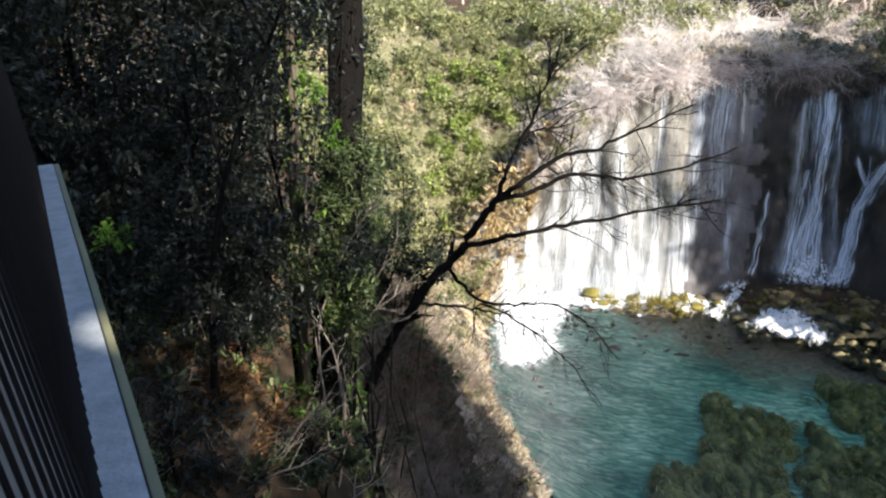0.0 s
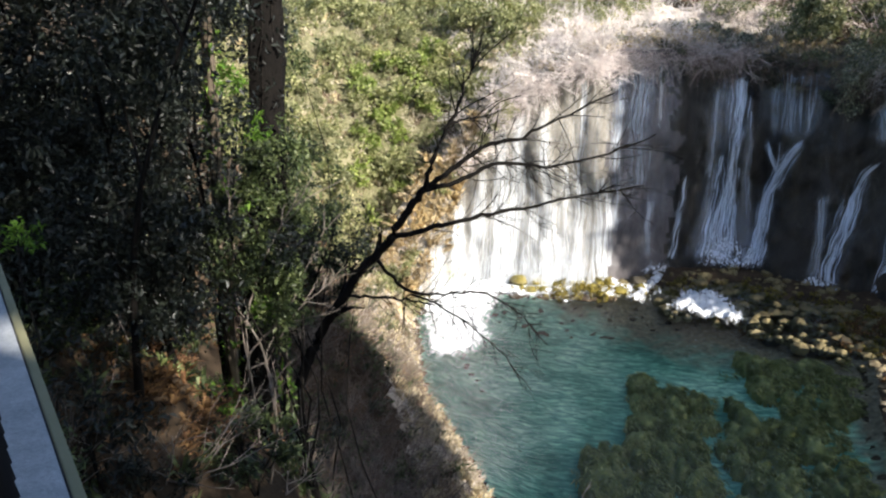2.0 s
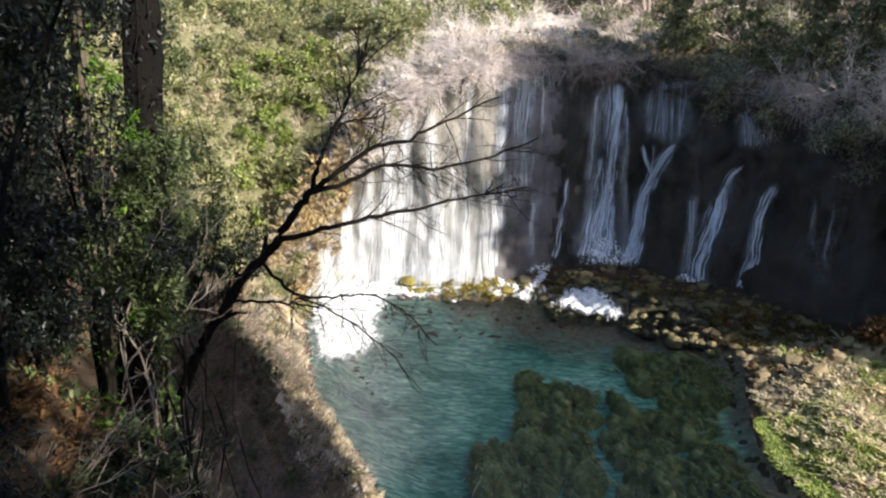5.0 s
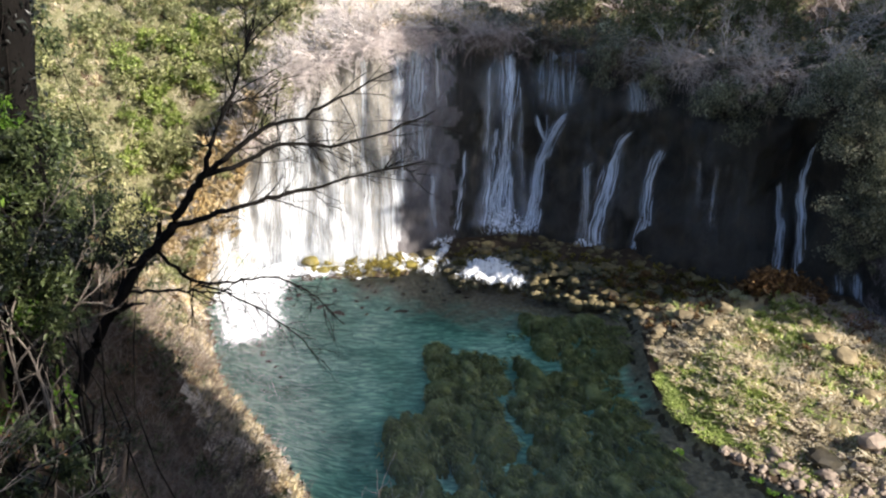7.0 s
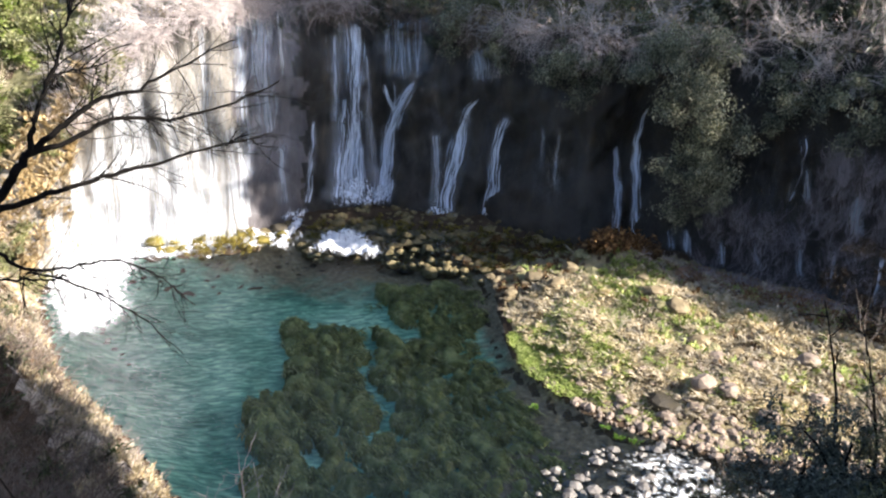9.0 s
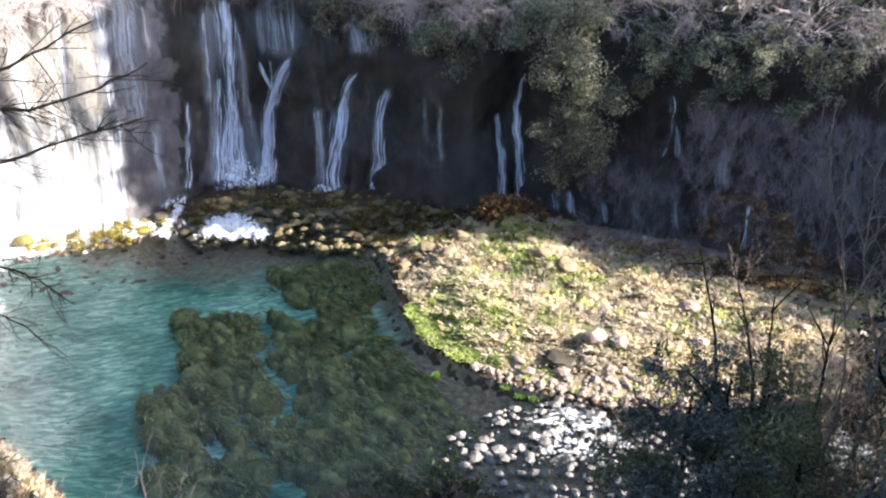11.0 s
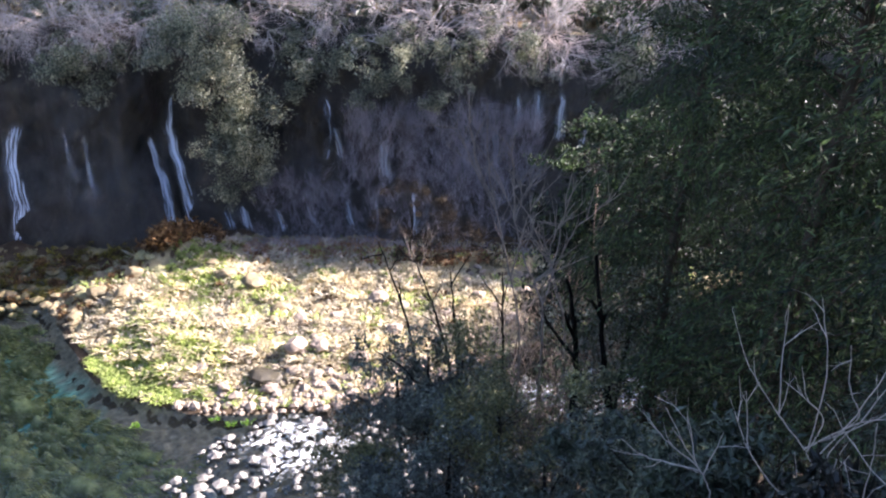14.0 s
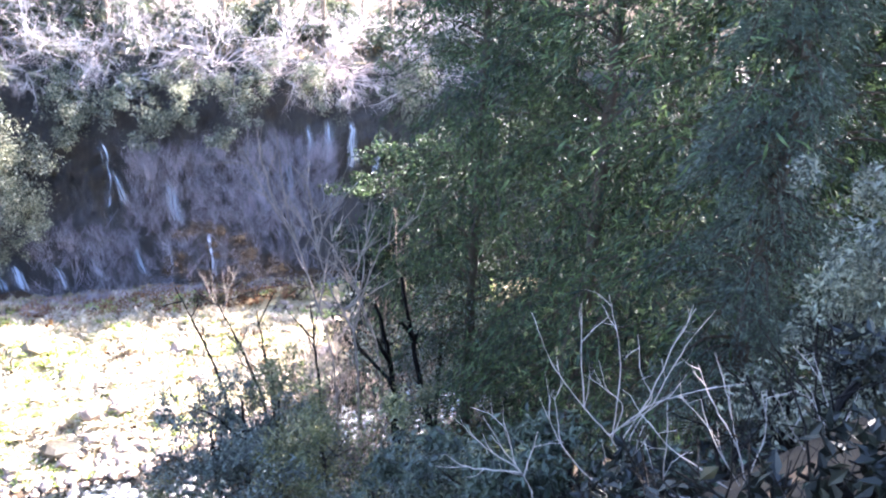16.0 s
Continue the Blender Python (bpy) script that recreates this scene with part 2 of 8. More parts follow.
def pool_bed_material():
    """Pale teal sand with streaks painted in for light on ripples, passing into brown gravel where the gravel attribute
    rises.
    """
    m, t, b, _ = nodes_of("pool_bed_sand")
    broad = ramp(t, noise_tex(t, 0.16, 4, 0.6), [(0.32, (0.065, 0.20, 0.14)), (0.5, (0.19, 0.39, 0.275)), (0.68, (0.37, 0.57, 0.42))])
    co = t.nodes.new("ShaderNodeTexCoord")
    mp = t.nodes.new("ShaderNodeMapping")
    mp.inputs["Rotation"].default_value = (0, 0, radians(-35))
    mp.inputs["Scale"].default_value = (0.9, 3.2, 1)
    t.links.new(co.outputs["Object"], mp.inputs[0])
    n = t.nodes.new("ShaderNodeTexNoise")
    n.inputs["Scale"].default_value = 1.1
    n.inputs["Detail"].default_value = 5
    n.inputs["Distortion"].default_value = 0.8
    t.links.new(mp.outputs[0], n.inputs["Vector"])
    # Slanting streaks lighten and darken the sand in place of rippling sunlight.
    ripple_tone = ramp(t, n.outputs["Fac"], [(0.36, (0.45, 0.55, 0.58)), (0.52, (1.0, 1.0, 1.0)), (0.68, (1.9, 1.65, 1.6))])
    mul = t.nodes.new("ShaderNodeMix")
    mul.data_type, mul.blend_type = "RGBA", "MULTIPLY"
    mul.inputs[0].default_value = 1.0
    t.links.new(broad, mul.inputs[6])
    t.links.new(ripple_tone, mul.inputs[7])
    brown = ramp(t, noise_tex(t, 2.2, 7, 0.7), [(0.32, (0.08, 0.060, 0.038)), (0.5, (0.20, 0.148, 0.094)), (0.68, (0.36, 0.275, 0.185))])
    at = t.nodes.new("ShaderNodeAttribute")
    at.attribute_name = "gravel"
    t.links.new(mix_color(t, at.outputs["Fac"], mul.outputs[2], brown), b.inputs["Base Color"])
    b.inputs["Roughness"].default_value = 0.9
    bp = t.nodes.new("ShaderNodeBump")
    bp.inputs["Strength"].default_value = 0.5
    bp.inputs["Distance"].default_value = 0.12
    t.links.new(n.outputs["Fac"], bp.inputs["Height"])
    t.links.new(bp.outputs[0], b.inputs["Normal"])
    return m


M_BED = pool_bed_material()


def pool_water():
    m, t, b, out = nodes_of("clear_spring_water")
    tr = t.nodes.new("ShaderNodeBsdfTransparent")
    tr.inputs[0].default_value = (0.91, 0.985, 0.95, 1)
    gl = t.nodes.new("ShaderNodeBsdfGlossy")
    gl.inputs["Roughness"].default_value = 0.08
    fr = t.nodes.new("ShaderNodeFresnel")
    fr.inputs["IOR"].default_value = 1.33
    bp = t.nodes.new("ShaderNodeBump")
    bp.inputs["Strength"].default_value = 0.75
    bp.inputs["Distance"].default_value = 0.12
    t.links.new(noise_tex(t, 1.9, 5, 0.6, (1.3, 0.7, 1)), bp.inputs["Height"])
    t.links.new(bp.outputs[0], gl.inputs["Normal"])
    t.links.new(bp.outputs[0], fr.inputs["Normal"])
    mx = t.nodes.new("ShaderNodeMixShader")
    t.links.new(fr.outputs[0], mx.inputs[0])
    t.links.new(tr.outputs[0], mx.inputs[1])
    t.links.new(gl.outputs[0], mx.inputs[2])
    t.links.new(mx.outputs[0], out.inputs["Surface"])
    return m


M_WATER = pool_water()

# ---------------------------------------------------------------- mesh helpers


def mesh_np(name, v, f, material, smooth=False):
    """A mesh from arrays: v (n, 3), f (m, 3 or 4)."""
    v, f = np.asarray(v, np.float32), np.asarray(f, np.int32)
    me = bpy.data.meshes.new(name)
    k = f.shape[1]
    me.vertices.add(len(v))
    me.vertices.foreach_set("co", v.ravel())
    me.loops.add(f.size)
    me.loops.foreach_set("vertex_index", f.ravel())
    me.polygons.add(len(f))
    me.polygons.foreach_set("loop_start", np.arange(0, f.size, k, dtype=np.int32))
    me.polygons.foreach_set("loop_total", np.full(len(f), k, np.int32))
    me.polygons.foreach_set("use_smooth", np.full(len(f), smooth, bool))
    me.update(calc_edges=True)
    me.validate()
    me.materials.append(material)
    return me


def thing(name, label, category, group="", at=(0, 0, 0), kind=""):
    ob = new(name)
    ob.empty_display_size = 0.3
    ob.location = at
    return tagged(ob, label, category, group, kind)


def part_np(name, v, f, material, parent, label="", smooth=False):
    ob = new(name, mesh_np(name, v, f, material, smooth))
    ob.parent = parent
    if label:
        ob["label"] = label
    return ob


def solid_np(name, v, f, material, label, category, kind="", group="", smooth=False):
    return tagged(new(name, mesh_np(name, v, f, material, smooth)), label, category, group, kind)


def part(name, bm, material, parent, label=""):
    me = bpy.data.meshes.new(name)
    bm.to_mesh(me)
    bm.free()
    me.materials.append(material)
    ob = new(name, me)
    ob.parent = parent
    if label:
        ob["label"] = label
    return ob


def box_bm(sx, sy, sz, m=None, bevel=0.0):
    bm = bmesh.new()
    bmesh.ops.create_cube(bm, size=1.0, matrix=(m or Matrix()) @ Matrix.Diagonal((sx, sy, sz, 1)))
    if bevel:
        bmesh.ops.bevel(bm, geom=bm.edges[:], offset=bevel, segments=2, affect="EDGES")
    return bm


def join(parts):
    vs, fs, n = [], [], 0
    for v, f in parts:
        vs.append(v)
        fs.append(f + n)
        n += len(v)
    return np.concatenate(vs), np.concatenate(fs)


def unit(a):
    return a / (np.linalg.norm(a, axis=-1, keepdims=True) + 1e-9)


def leaves_at(pos, size, rng, up=0.5, slim=0.45, droop=0.0, along=None):
    """One folded four-cornered leaf at each place."""
    n = len(pos)
    d = unit(rng.normal(size=(n, 3)) + np.array([0, 0, -droop]) + (0 if along is None else along))
    nrm = rng.normal(size=(n, 3)) + np.array([0, 0, up * 2])
    side = unit(np.cross(d, nrm))
    nn = np.cross(side, d)
    s = (size * rng.uniform(0.6, 1.35, n))[:, None]
    a = pos
    tip = pos + d * s
    mid = pos + d * s * 0.45 + nn * s * 0.08
    v = np.stack([a, mid + side * s * slim * 0.5, tip - nn * s * 0.06, mid - side * s * slim * 0.5], 1).reshape(-1, 3)
    return v, np.arange(4 * n).reshape(n, 4)


def crown_points(n, centre, radii, rng, clumps=14, spread=0.33):
    """Places for leaves in uneven clumps inside an ellipsoid."""
    c = unit(rng.normal(size=(clumps, 3))) * (rng.uniform(0.15, 1.1, (clumps, 1)) ** 0.5) * 0.86
    share = rng.uniform(0.3, 1.6, clumps) ** 1.5
    k = rng.choice(clumps, n, p=share / share.sum())
    r = (rng.uniform(0.45, 1.25, (clumps, 1)) * rng.uniform(0.7, 1.35, (clumps, 3)))[k]
    shell = unit(rng.normal(size=(n, 3))) * (rng.uniform(0.1, 1, (n, 1)) ** 0.5) * rng.uniform(0.8, 1.25, (n, 1))
    return (c[k] + shell * spread * r) * np.array(radii) + np.array(centre)


def tube(points, radii, sides=5):
    p = np.asarray(points, float)
    r = np.asarray(radii, float)
    d = unit(np.gradient(p, axis=0))
    ref = np.where(np.abs(d[:, 2:3]) > 0.9, np.array([[1.0, 0, 0]]), np.array([[0, 0, 1.0]]))
    a = unit(np.cross(d, ref))
    b = np.cross(d, a)
    ang = np.arange(sides) * 2 * np.pi / sides
    v = p[:, None] + (a[:, None] * np.cos(ang)[None, :, None] + b[:, None] * np.sin(ang)[None, :, None]) * r[:, None, None]
    i, j = np.meshgrid(np.arange(len(p) - 1), np.arange(sides), indexing="ij")
    k = (j + 1) % sides
    f = np.stack([i * sides + j, i * sides + k, (i + 1) * sides + k, (i + 1) * sides + j], -1).reshape(-1, 4)
    return v.reshape(-1, 3), f


def branch(start, way, length, radius, level, rng, out, ends=None, sides=4, kink=0.25, lift=0.15, kids=(3, 5), shrink=0.6, spread=0.75):
    """A crooked tapering branch with side branches; tubes go to out, twig ends to ends."""
    n = max(int(level) * 2, 1) if level < 3 else 6
    p, d = np.array(start, float), unit(np.array(way, float))
    pts = [p]
    for _ in range(n):
        d = unit(d + rng.normal(size=3) * kink * 0.5 + np.array([0, 0, lift * 0.3]))
        p = p + d * length / n
        pts.append(p)
    rad = np.linspace(radius, radius * (0.5 if level else 0.25), n + 1)
    out.append(tube(pts, rad, sides))
    if ends is not None and level <= 1:
        ends.extend(pts[1:])
    if level <= 0:
        return
    for q in range(rng.integers(kids[0], kids[1] + 1)):
        t = rng.uniform(0.3, 1.0)
        i = min(int(t * n), n - 1)
        w = t * n - i
        s = pts[i] * (1 - w) + pts[i + 1] * w
        dd = unit(unit(pts[i + 1] - pts[i]) + rng.normal(size=3) * spread + np.array([0, 0, lift]))
        branch(s, dd, length * shrink * rng.uniform(0.7, 1.15), rad[i] * 0.6, level - 1, rng, out, ends, max(3, sides - 1), kink, lift, kids, shrink, spread)


def scatter(templates, places, yaw, scale, tilt=None):
    """Copies of mesh templates at places, joined into one pair of arrays."""
    out = []
    for i, p in enumerate(places):
        v, f = templates[i % len(templates)]
        c, s = math.cos(yaw[i]), math.sin(yaw[i])
        r = np.array([[c, -s, 0], [s, c, 0], [0, 0, 1]])
        w = (v * scale[i]) @ r.T
        if tilt is not None:
            w = w + w[:, 2:3] * np.array([tilt[i][0], tilt[i][1], 0])
        out.append((w + p, f))
    return join(out)


# ---------------------------------------------------------------- lie of the land
CLIFF = np.array([(-31, 60), (-27.5, 66.5), (-23.8, 71.8), (-18.5, 73.6), (-10.4, 74.6), (-4.4, 80), (1, 82), (5, 83), (11, 78.8), (16, 77.8),
                  (20, 73), (24, 70.5), (29, 71), (34, 66.5), (40, 61), (46, 55), (54, 48.5), (62, 41), (74, 31), (88, 20), (110, 4), (150, -30)], float)
LEFT = np.array([(-8.5, 33.5), (-10.6, 37.2), (-16.4, 45.4), (-19.2, 48.2), (-22.5, 55), (-24, 58.5), (-27.5, 66.5)], float)
NEAR = np.array([(-8.5, 33.5), (-4, 32), (1.5, 31), (8, 30.5), (14, 29), (20, 26), (28, 22.5), (38, 16), (50, 5), (64, -10), (90, -36), (130, -75)], float)
ISLAND = np.array([(14.2, 64), (13.3, 56), (12.9, 50), (14.2, 46), (16.6, 42), (19.2, 40), (23, 37.3), (29, 35.5), (37, 34), (46, 32), (58, 30), (66, 28),
                   (60, 36), (52, 46), (45, 53), (38.5, 59), (33, 64), (28, 67.5), (21, 67.5)], float)
BASIN = np.concatenate([LEFT, CLIFF[2:], NEAR[:0:-1]])


def chain_distance(x, y, chain):
    p = np.stack([x, y], -1)
    best = np.full(x.shape, 1e9)
    for a, b in zip(chain[:-1], chain[1:]):
        ab = b - a
        t = np.clip(((p - a) @ ab) / (ab @ ab), 0, 1)
        best = np.minimum(best, np.linalg.norm(p - a - t[..., None] * ab, axis=-1))
    return best


def inside(x, y, poly):
    c = np.zeros(x.shape, bool)
    for (ax, ay), (bx, by) in zip(poly, np.roll(poly, -1, 0)):
        hit = (ay > y) != (by > y)
        c ^= hit & (x < (bx - ax) * (y - ay) / (by - ay + 1e-12) + ax)
    return c


def smooth01(t):
    t = np.clip(t, 0, 1)
    return t * t * (3 - 2 * t)


def wobble(x, y, size=6.0, seed=0.0):
    """Smooth hills and hollows between about -1 and 1."""
    a, b = x / size + seed, y / size - seed * 1.7
    return (np.sin(a + 1.3 * np.sin(b * 0.7)) * np.cos(b * 1.1 + 0.8 * np.sin(a * 1.3)) +
            0.5 * np.sin(2.3 * a + 1.1) * np.cos(2.1 * b + 0.4) + 0.3 * np.sin(4.7 * a - b) * np.cos(5.1 * b + a)) / 1.5


def ground_z(x, y):
    x, y = np.asarray(x, float), np.asarray(y, float)
    dc, dl, dn = (chain_distance(x, y, c) for c in (CLIFF, LEFT, NEAR))
    zc = np.interp(dc, [0, 2.2, 4.2, 7, 13, 40, 200], [0.8, 1.2, 3, 19.5, 23.5, 27, 34])
    zl = np.interp(dl, [0, 2, 10, 22, 45, 200], [0.1, 3.5, 15, 25, 29, 34])
    zn = np.interp(dn, [0, 2, 26, 34, 60, 200], [0.1, 1.5, 21, 26.5, 29, 32])
    zo = np.minimum(np.minimum(zc, zl), zn)
    zo = zo + 5 * np.exp(-((x - 6) ** 2 + (y + 1) ** 2) / 30) * (dn > 5)
    zo = zo + 6.5 * np.exp(-((x + 14.0) ** 2 + (y - 14.2) ** 2) / 26)
    zo = zo + wobble(x, y, 5) * 0.6 * smooth01(np.minimum(np.minimum(dc, dl), dn) / 4) + wobble(x, y, 1.6, 3) * 0.2
    d_edge = np.minimum(np.minimum(dc, dl), dn)
    bed = -1.5 * smooth01(d_edge / 5) + 0.15 * wobble(x, y, 2.5, 2)
    bed = np.maximum(bed, -1.5)
    foot = np.clip(1.3 - 0.28 * dc, -2, 1.2) + 0.25 * wobble(x, y, 1.2, 5)
    isl = inside(x, y, ISLAND)
    di = chain_distance(x, y, np.concatenate([ISLAND, ISLAND[:1]]))
    zi = np.where(isl, 0.15 + 1.5 * smooth01(di / 6), 0.15 - 0.5 * di) + (0.30 * wobble(x, y, 2.6, 1) + 0.18 * wobble(x, y, 0.8, 14) + 0.16 * wobble(x, y, 0.42, 24)) * smooth01(di / 2)
    zi = zi + 1.9 * np.exp(-((x - 25.2) ** 2 + (y - 61.5) ** 2) / 7) * isl + 0.8 * np.exp(-((x - 26.2) ** 2 + (y - 54) ** 2) / 5) * isl
    bank = smooth01((x + 1.2 * wobble(x, y, 3, 6) - 4) / 11)
    bed = bed * (1 - bank) + bank * np.maximum(bed, -0.35 + 0.1 * wobble(x, y, 1.1, 8))
    zin = np.maximum(np.maximum(bed, foot), zi)
    return np.where(inside(x, y, BASIN), zin, zo)


def base_on_ground(x, y):
    return float(ground_z(np.array([x]), np.array([y]))[0])


def grid_mesh(xs, ys, zf):
    gx, gy = np.meshgrid(xs, ys, indexing="ij")
    v = np.stack([gx, gy, zf(gx, gy)], -1).reshape(-1, 3)
    ny = len(ys)
    i, j = np.meshgrid(np.arange(len(xs) - 1), np.arange(ny - 1), indexing="ij")
    a = (i * ny + j).ravel()
    return v, np.stack([a, a + ny, a + ny + 1, a + 1], -1)


_far = np.array([90, 105, 130, 180, 300, 600, 1500, 4000.0])
GX = np.concatenate([-_far[::-1] - 0, np.arange(-75, 100, 0.8), _far + 15])
GY = np.concatenate([-_far[::-1] + 50, np.arange(-28, 112, 0.8), _far + 30])
gv, gf = grid_mesh(GX, GY, ground_z)
ground = solid_np("ground", gv, gf, M_SOIL, "brown forest soil with dead leaves on steep banks", "ground", "structure", smooth=True)

# pool bed of pale sand, a hand above the soil
bx, by = np.arange(-28, 22, 0.28), np.arange(28, 82, 0.28)
bv, bf = grid_mesh(bx, by, lambda x, y: ground_z(x, y) + 0.04)
cen = bv[bf].mean(1)
bf = bf[(cen[:, 2] < 0.0) & inside(cen[:, 0], cen[:, 1], BASIN) & (chain_distance(cen[:, 0], cen[:, 1], CLIFF) > 3)]
cen = bv[bf].mean(1)
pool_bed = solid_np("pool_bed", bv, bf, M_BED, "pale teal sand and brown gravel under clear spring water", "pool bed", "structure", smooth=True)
gx_, gy_ = bv[:, 0], bv[:, 1]
to_falls = gy_ + 1.8 * wobble(gx_, gy_, 2.2, 12) + 1.2 * wobble(gx_, gy_, 0.6, 13) - np.interp(gx_, [-18, -14, -8, 4, 9, 12, 14], [74, 70, 66, 63, 60, 52, 40])
to_bank = gx_ + 1.2 * wobble(gx_, gy_, 1.5, 15) + 0.8 * wobble(gx_, gy_, 0.5, 16) - np.interp(gy_, [28, 36, 42, 50, 60], [4, 7, 10.4, 11.6, 11.6])
gravel = np.maximum(smooth01((to_falls + 3.2) / 6.0), smooth01((to_bank + 1.6) / 3.2))
pool_bed.data.attributes.new("gravel", "FLOAT", "POINT").data.foreach_set("value", gravel.astype(np.float32))

# water sheet over pool and river
wv, wf = grid_mesh(np.arange(-32, 125, 1.5), np.arange(-60, 86, 1.5), lambda x, y: 0 * x)
wc = wv[wf].mean(1)
wf = wf[inside(wc[:, 0], wc[:, 1], BASIN) | (np.minimum(chain_distance(wc[:, 0], wc[:, 1], LEFT), chain_distance(wc[:, 0], wc[:, 1], NEAR)) < 2)]
water = solid_np("water", wv, wf, M_WATER, "clear teal spring water in a round pool", "water", "structure", smooth=True)

# ---------------------------------------------------------------- cliff
CX = np.array([-31, -27.5, -24, -20, -16, -12, -7, -2, 3, 8, 12, 16, 20, 24, 29, 34, 40, 46, 54, 62, 110], float)
CTOP = np.array([2, 4, 10, 17, 20.0, 21, 22, 21.5, 21, 19.5, 19, 19, 19.5, 19.5, 20, 20.5, 20.5, 20, 19.5, 18.5, 17], float)


def cliff_point(x, z, out=0.0):
    """A place on the cliff's face at a given x and height; out: metres in front of it."""
    x, z = np.asarray(x, float), np.asarray(z, float)
    y = np.interp(x, CLIFF[:, 0], CLIFF[:, 1])
    dy = (np.interp(x + 1.5, CLIFF[:, 0], CLIFF[:, 1]) - np.interp(x - 1.5, CLIFF[:, 0], CLIFF[:, 1])) / 3
    nx, ny = dy, -np.ones_like(x)
    ln = np.hypot(nx, ny)
    nx, ny = nx / ln, ny / ln
    step = 0.9 * np.sin(z * 0.55 + 0.6 * np.sin(x * 0.35)) + 0.7 * wobble(x * 1.3, z * 0.6, 2.2, 4) + 0.55 * wobble(x, z, 0.7, 9) + 0.8 * wobble(x * 1.6, z * 0.22, 1.5, 11)
    lean = np.interp(z, [-1, 1, 3, 9, 16, 22], [2.6, 2.0, 1.0, 0.0, -0.5, -1.6])
    o = lean + step * 0.55 + out
    return np.stack([x + nx * o, y + ny * o, z], -1)


cu = np.concatenate([np.arange(-28.5, 60, 0.35), np.arange(60, 110, 0.8)])
ck = np.linspace(0, 1, 51)
gu, gk = np.meshgrid(cu, ck, indexing="ij")
gz = -0.8 + np.minimum(gk / 0.9, 1) * (np.interp(gu, CX, CTOP) + 1.4)
cv = cliff_point(gu, gz, -9 * np.maximum(gk - 0.9, 0) / 0.1) + np.stack([0 * gu, 0 * gu, 10 * np.maximum(gk - 0.9, 0)], -1)
cv = cv.reshape(-1, 3)
nk = len(ck)
ci, cj = np.meshgrid(np.arange(len(cu) - 1), np.arange(nk - 1), indexing="ij")
ca = (ci * nk + cj).ravel()
cf = np.stack([ca, ca + nk, ca + nk + 1, ca + 1], -1)
cc = cv[cf].mean(1)
# Rock tone steps down where sunlight on the cliff ends.
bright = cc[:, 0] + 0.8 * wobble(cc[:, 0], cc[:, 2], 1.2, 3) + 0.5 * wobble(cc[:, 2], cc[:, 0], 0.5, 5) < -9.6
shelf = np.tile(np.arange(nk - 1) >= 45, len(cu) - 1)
# Turf on the lip splits into a sunlit and a shaded colour.
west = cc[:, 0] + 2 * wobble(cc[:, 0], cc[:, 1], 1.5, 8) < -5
lip = solid_np("cliff_brow", cv, cf[shelf & west], M_BROWTURF, "grass on the lip of the cliff, lightened for sunlight", "grass", "structure", smooth=True)
lip = solid_np("cliff_brow_shaded", cv, cf[shelf & ~west], M_DULLTURF, "brown grass and litter on the lip of the cliff, darkened for shade", "grass", "structure", smooth=True)
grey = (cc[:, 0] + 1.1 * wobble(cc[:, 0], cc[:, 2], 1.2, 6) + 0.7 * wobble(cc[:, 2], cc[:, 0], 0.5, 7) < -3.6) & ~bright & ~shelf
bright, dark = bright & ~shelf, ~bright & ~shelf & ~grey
solid_np("grey_cliff", cv, cf[grey], M_GREYCLIFF, "rock behind thin threads of water, toned between lit and shaded", "cliff", "structure", smooth=True)
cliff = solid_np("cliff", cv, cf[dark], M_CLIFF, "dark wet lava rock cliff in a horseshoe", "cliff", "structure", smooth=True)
pale_cliff = solid_np("pale_cliff", cv, cf[bright], M_PALECLIFF, "layered rock behind the curtain of water, lightened for sunlight", "cliff", "structure", smooth=True)


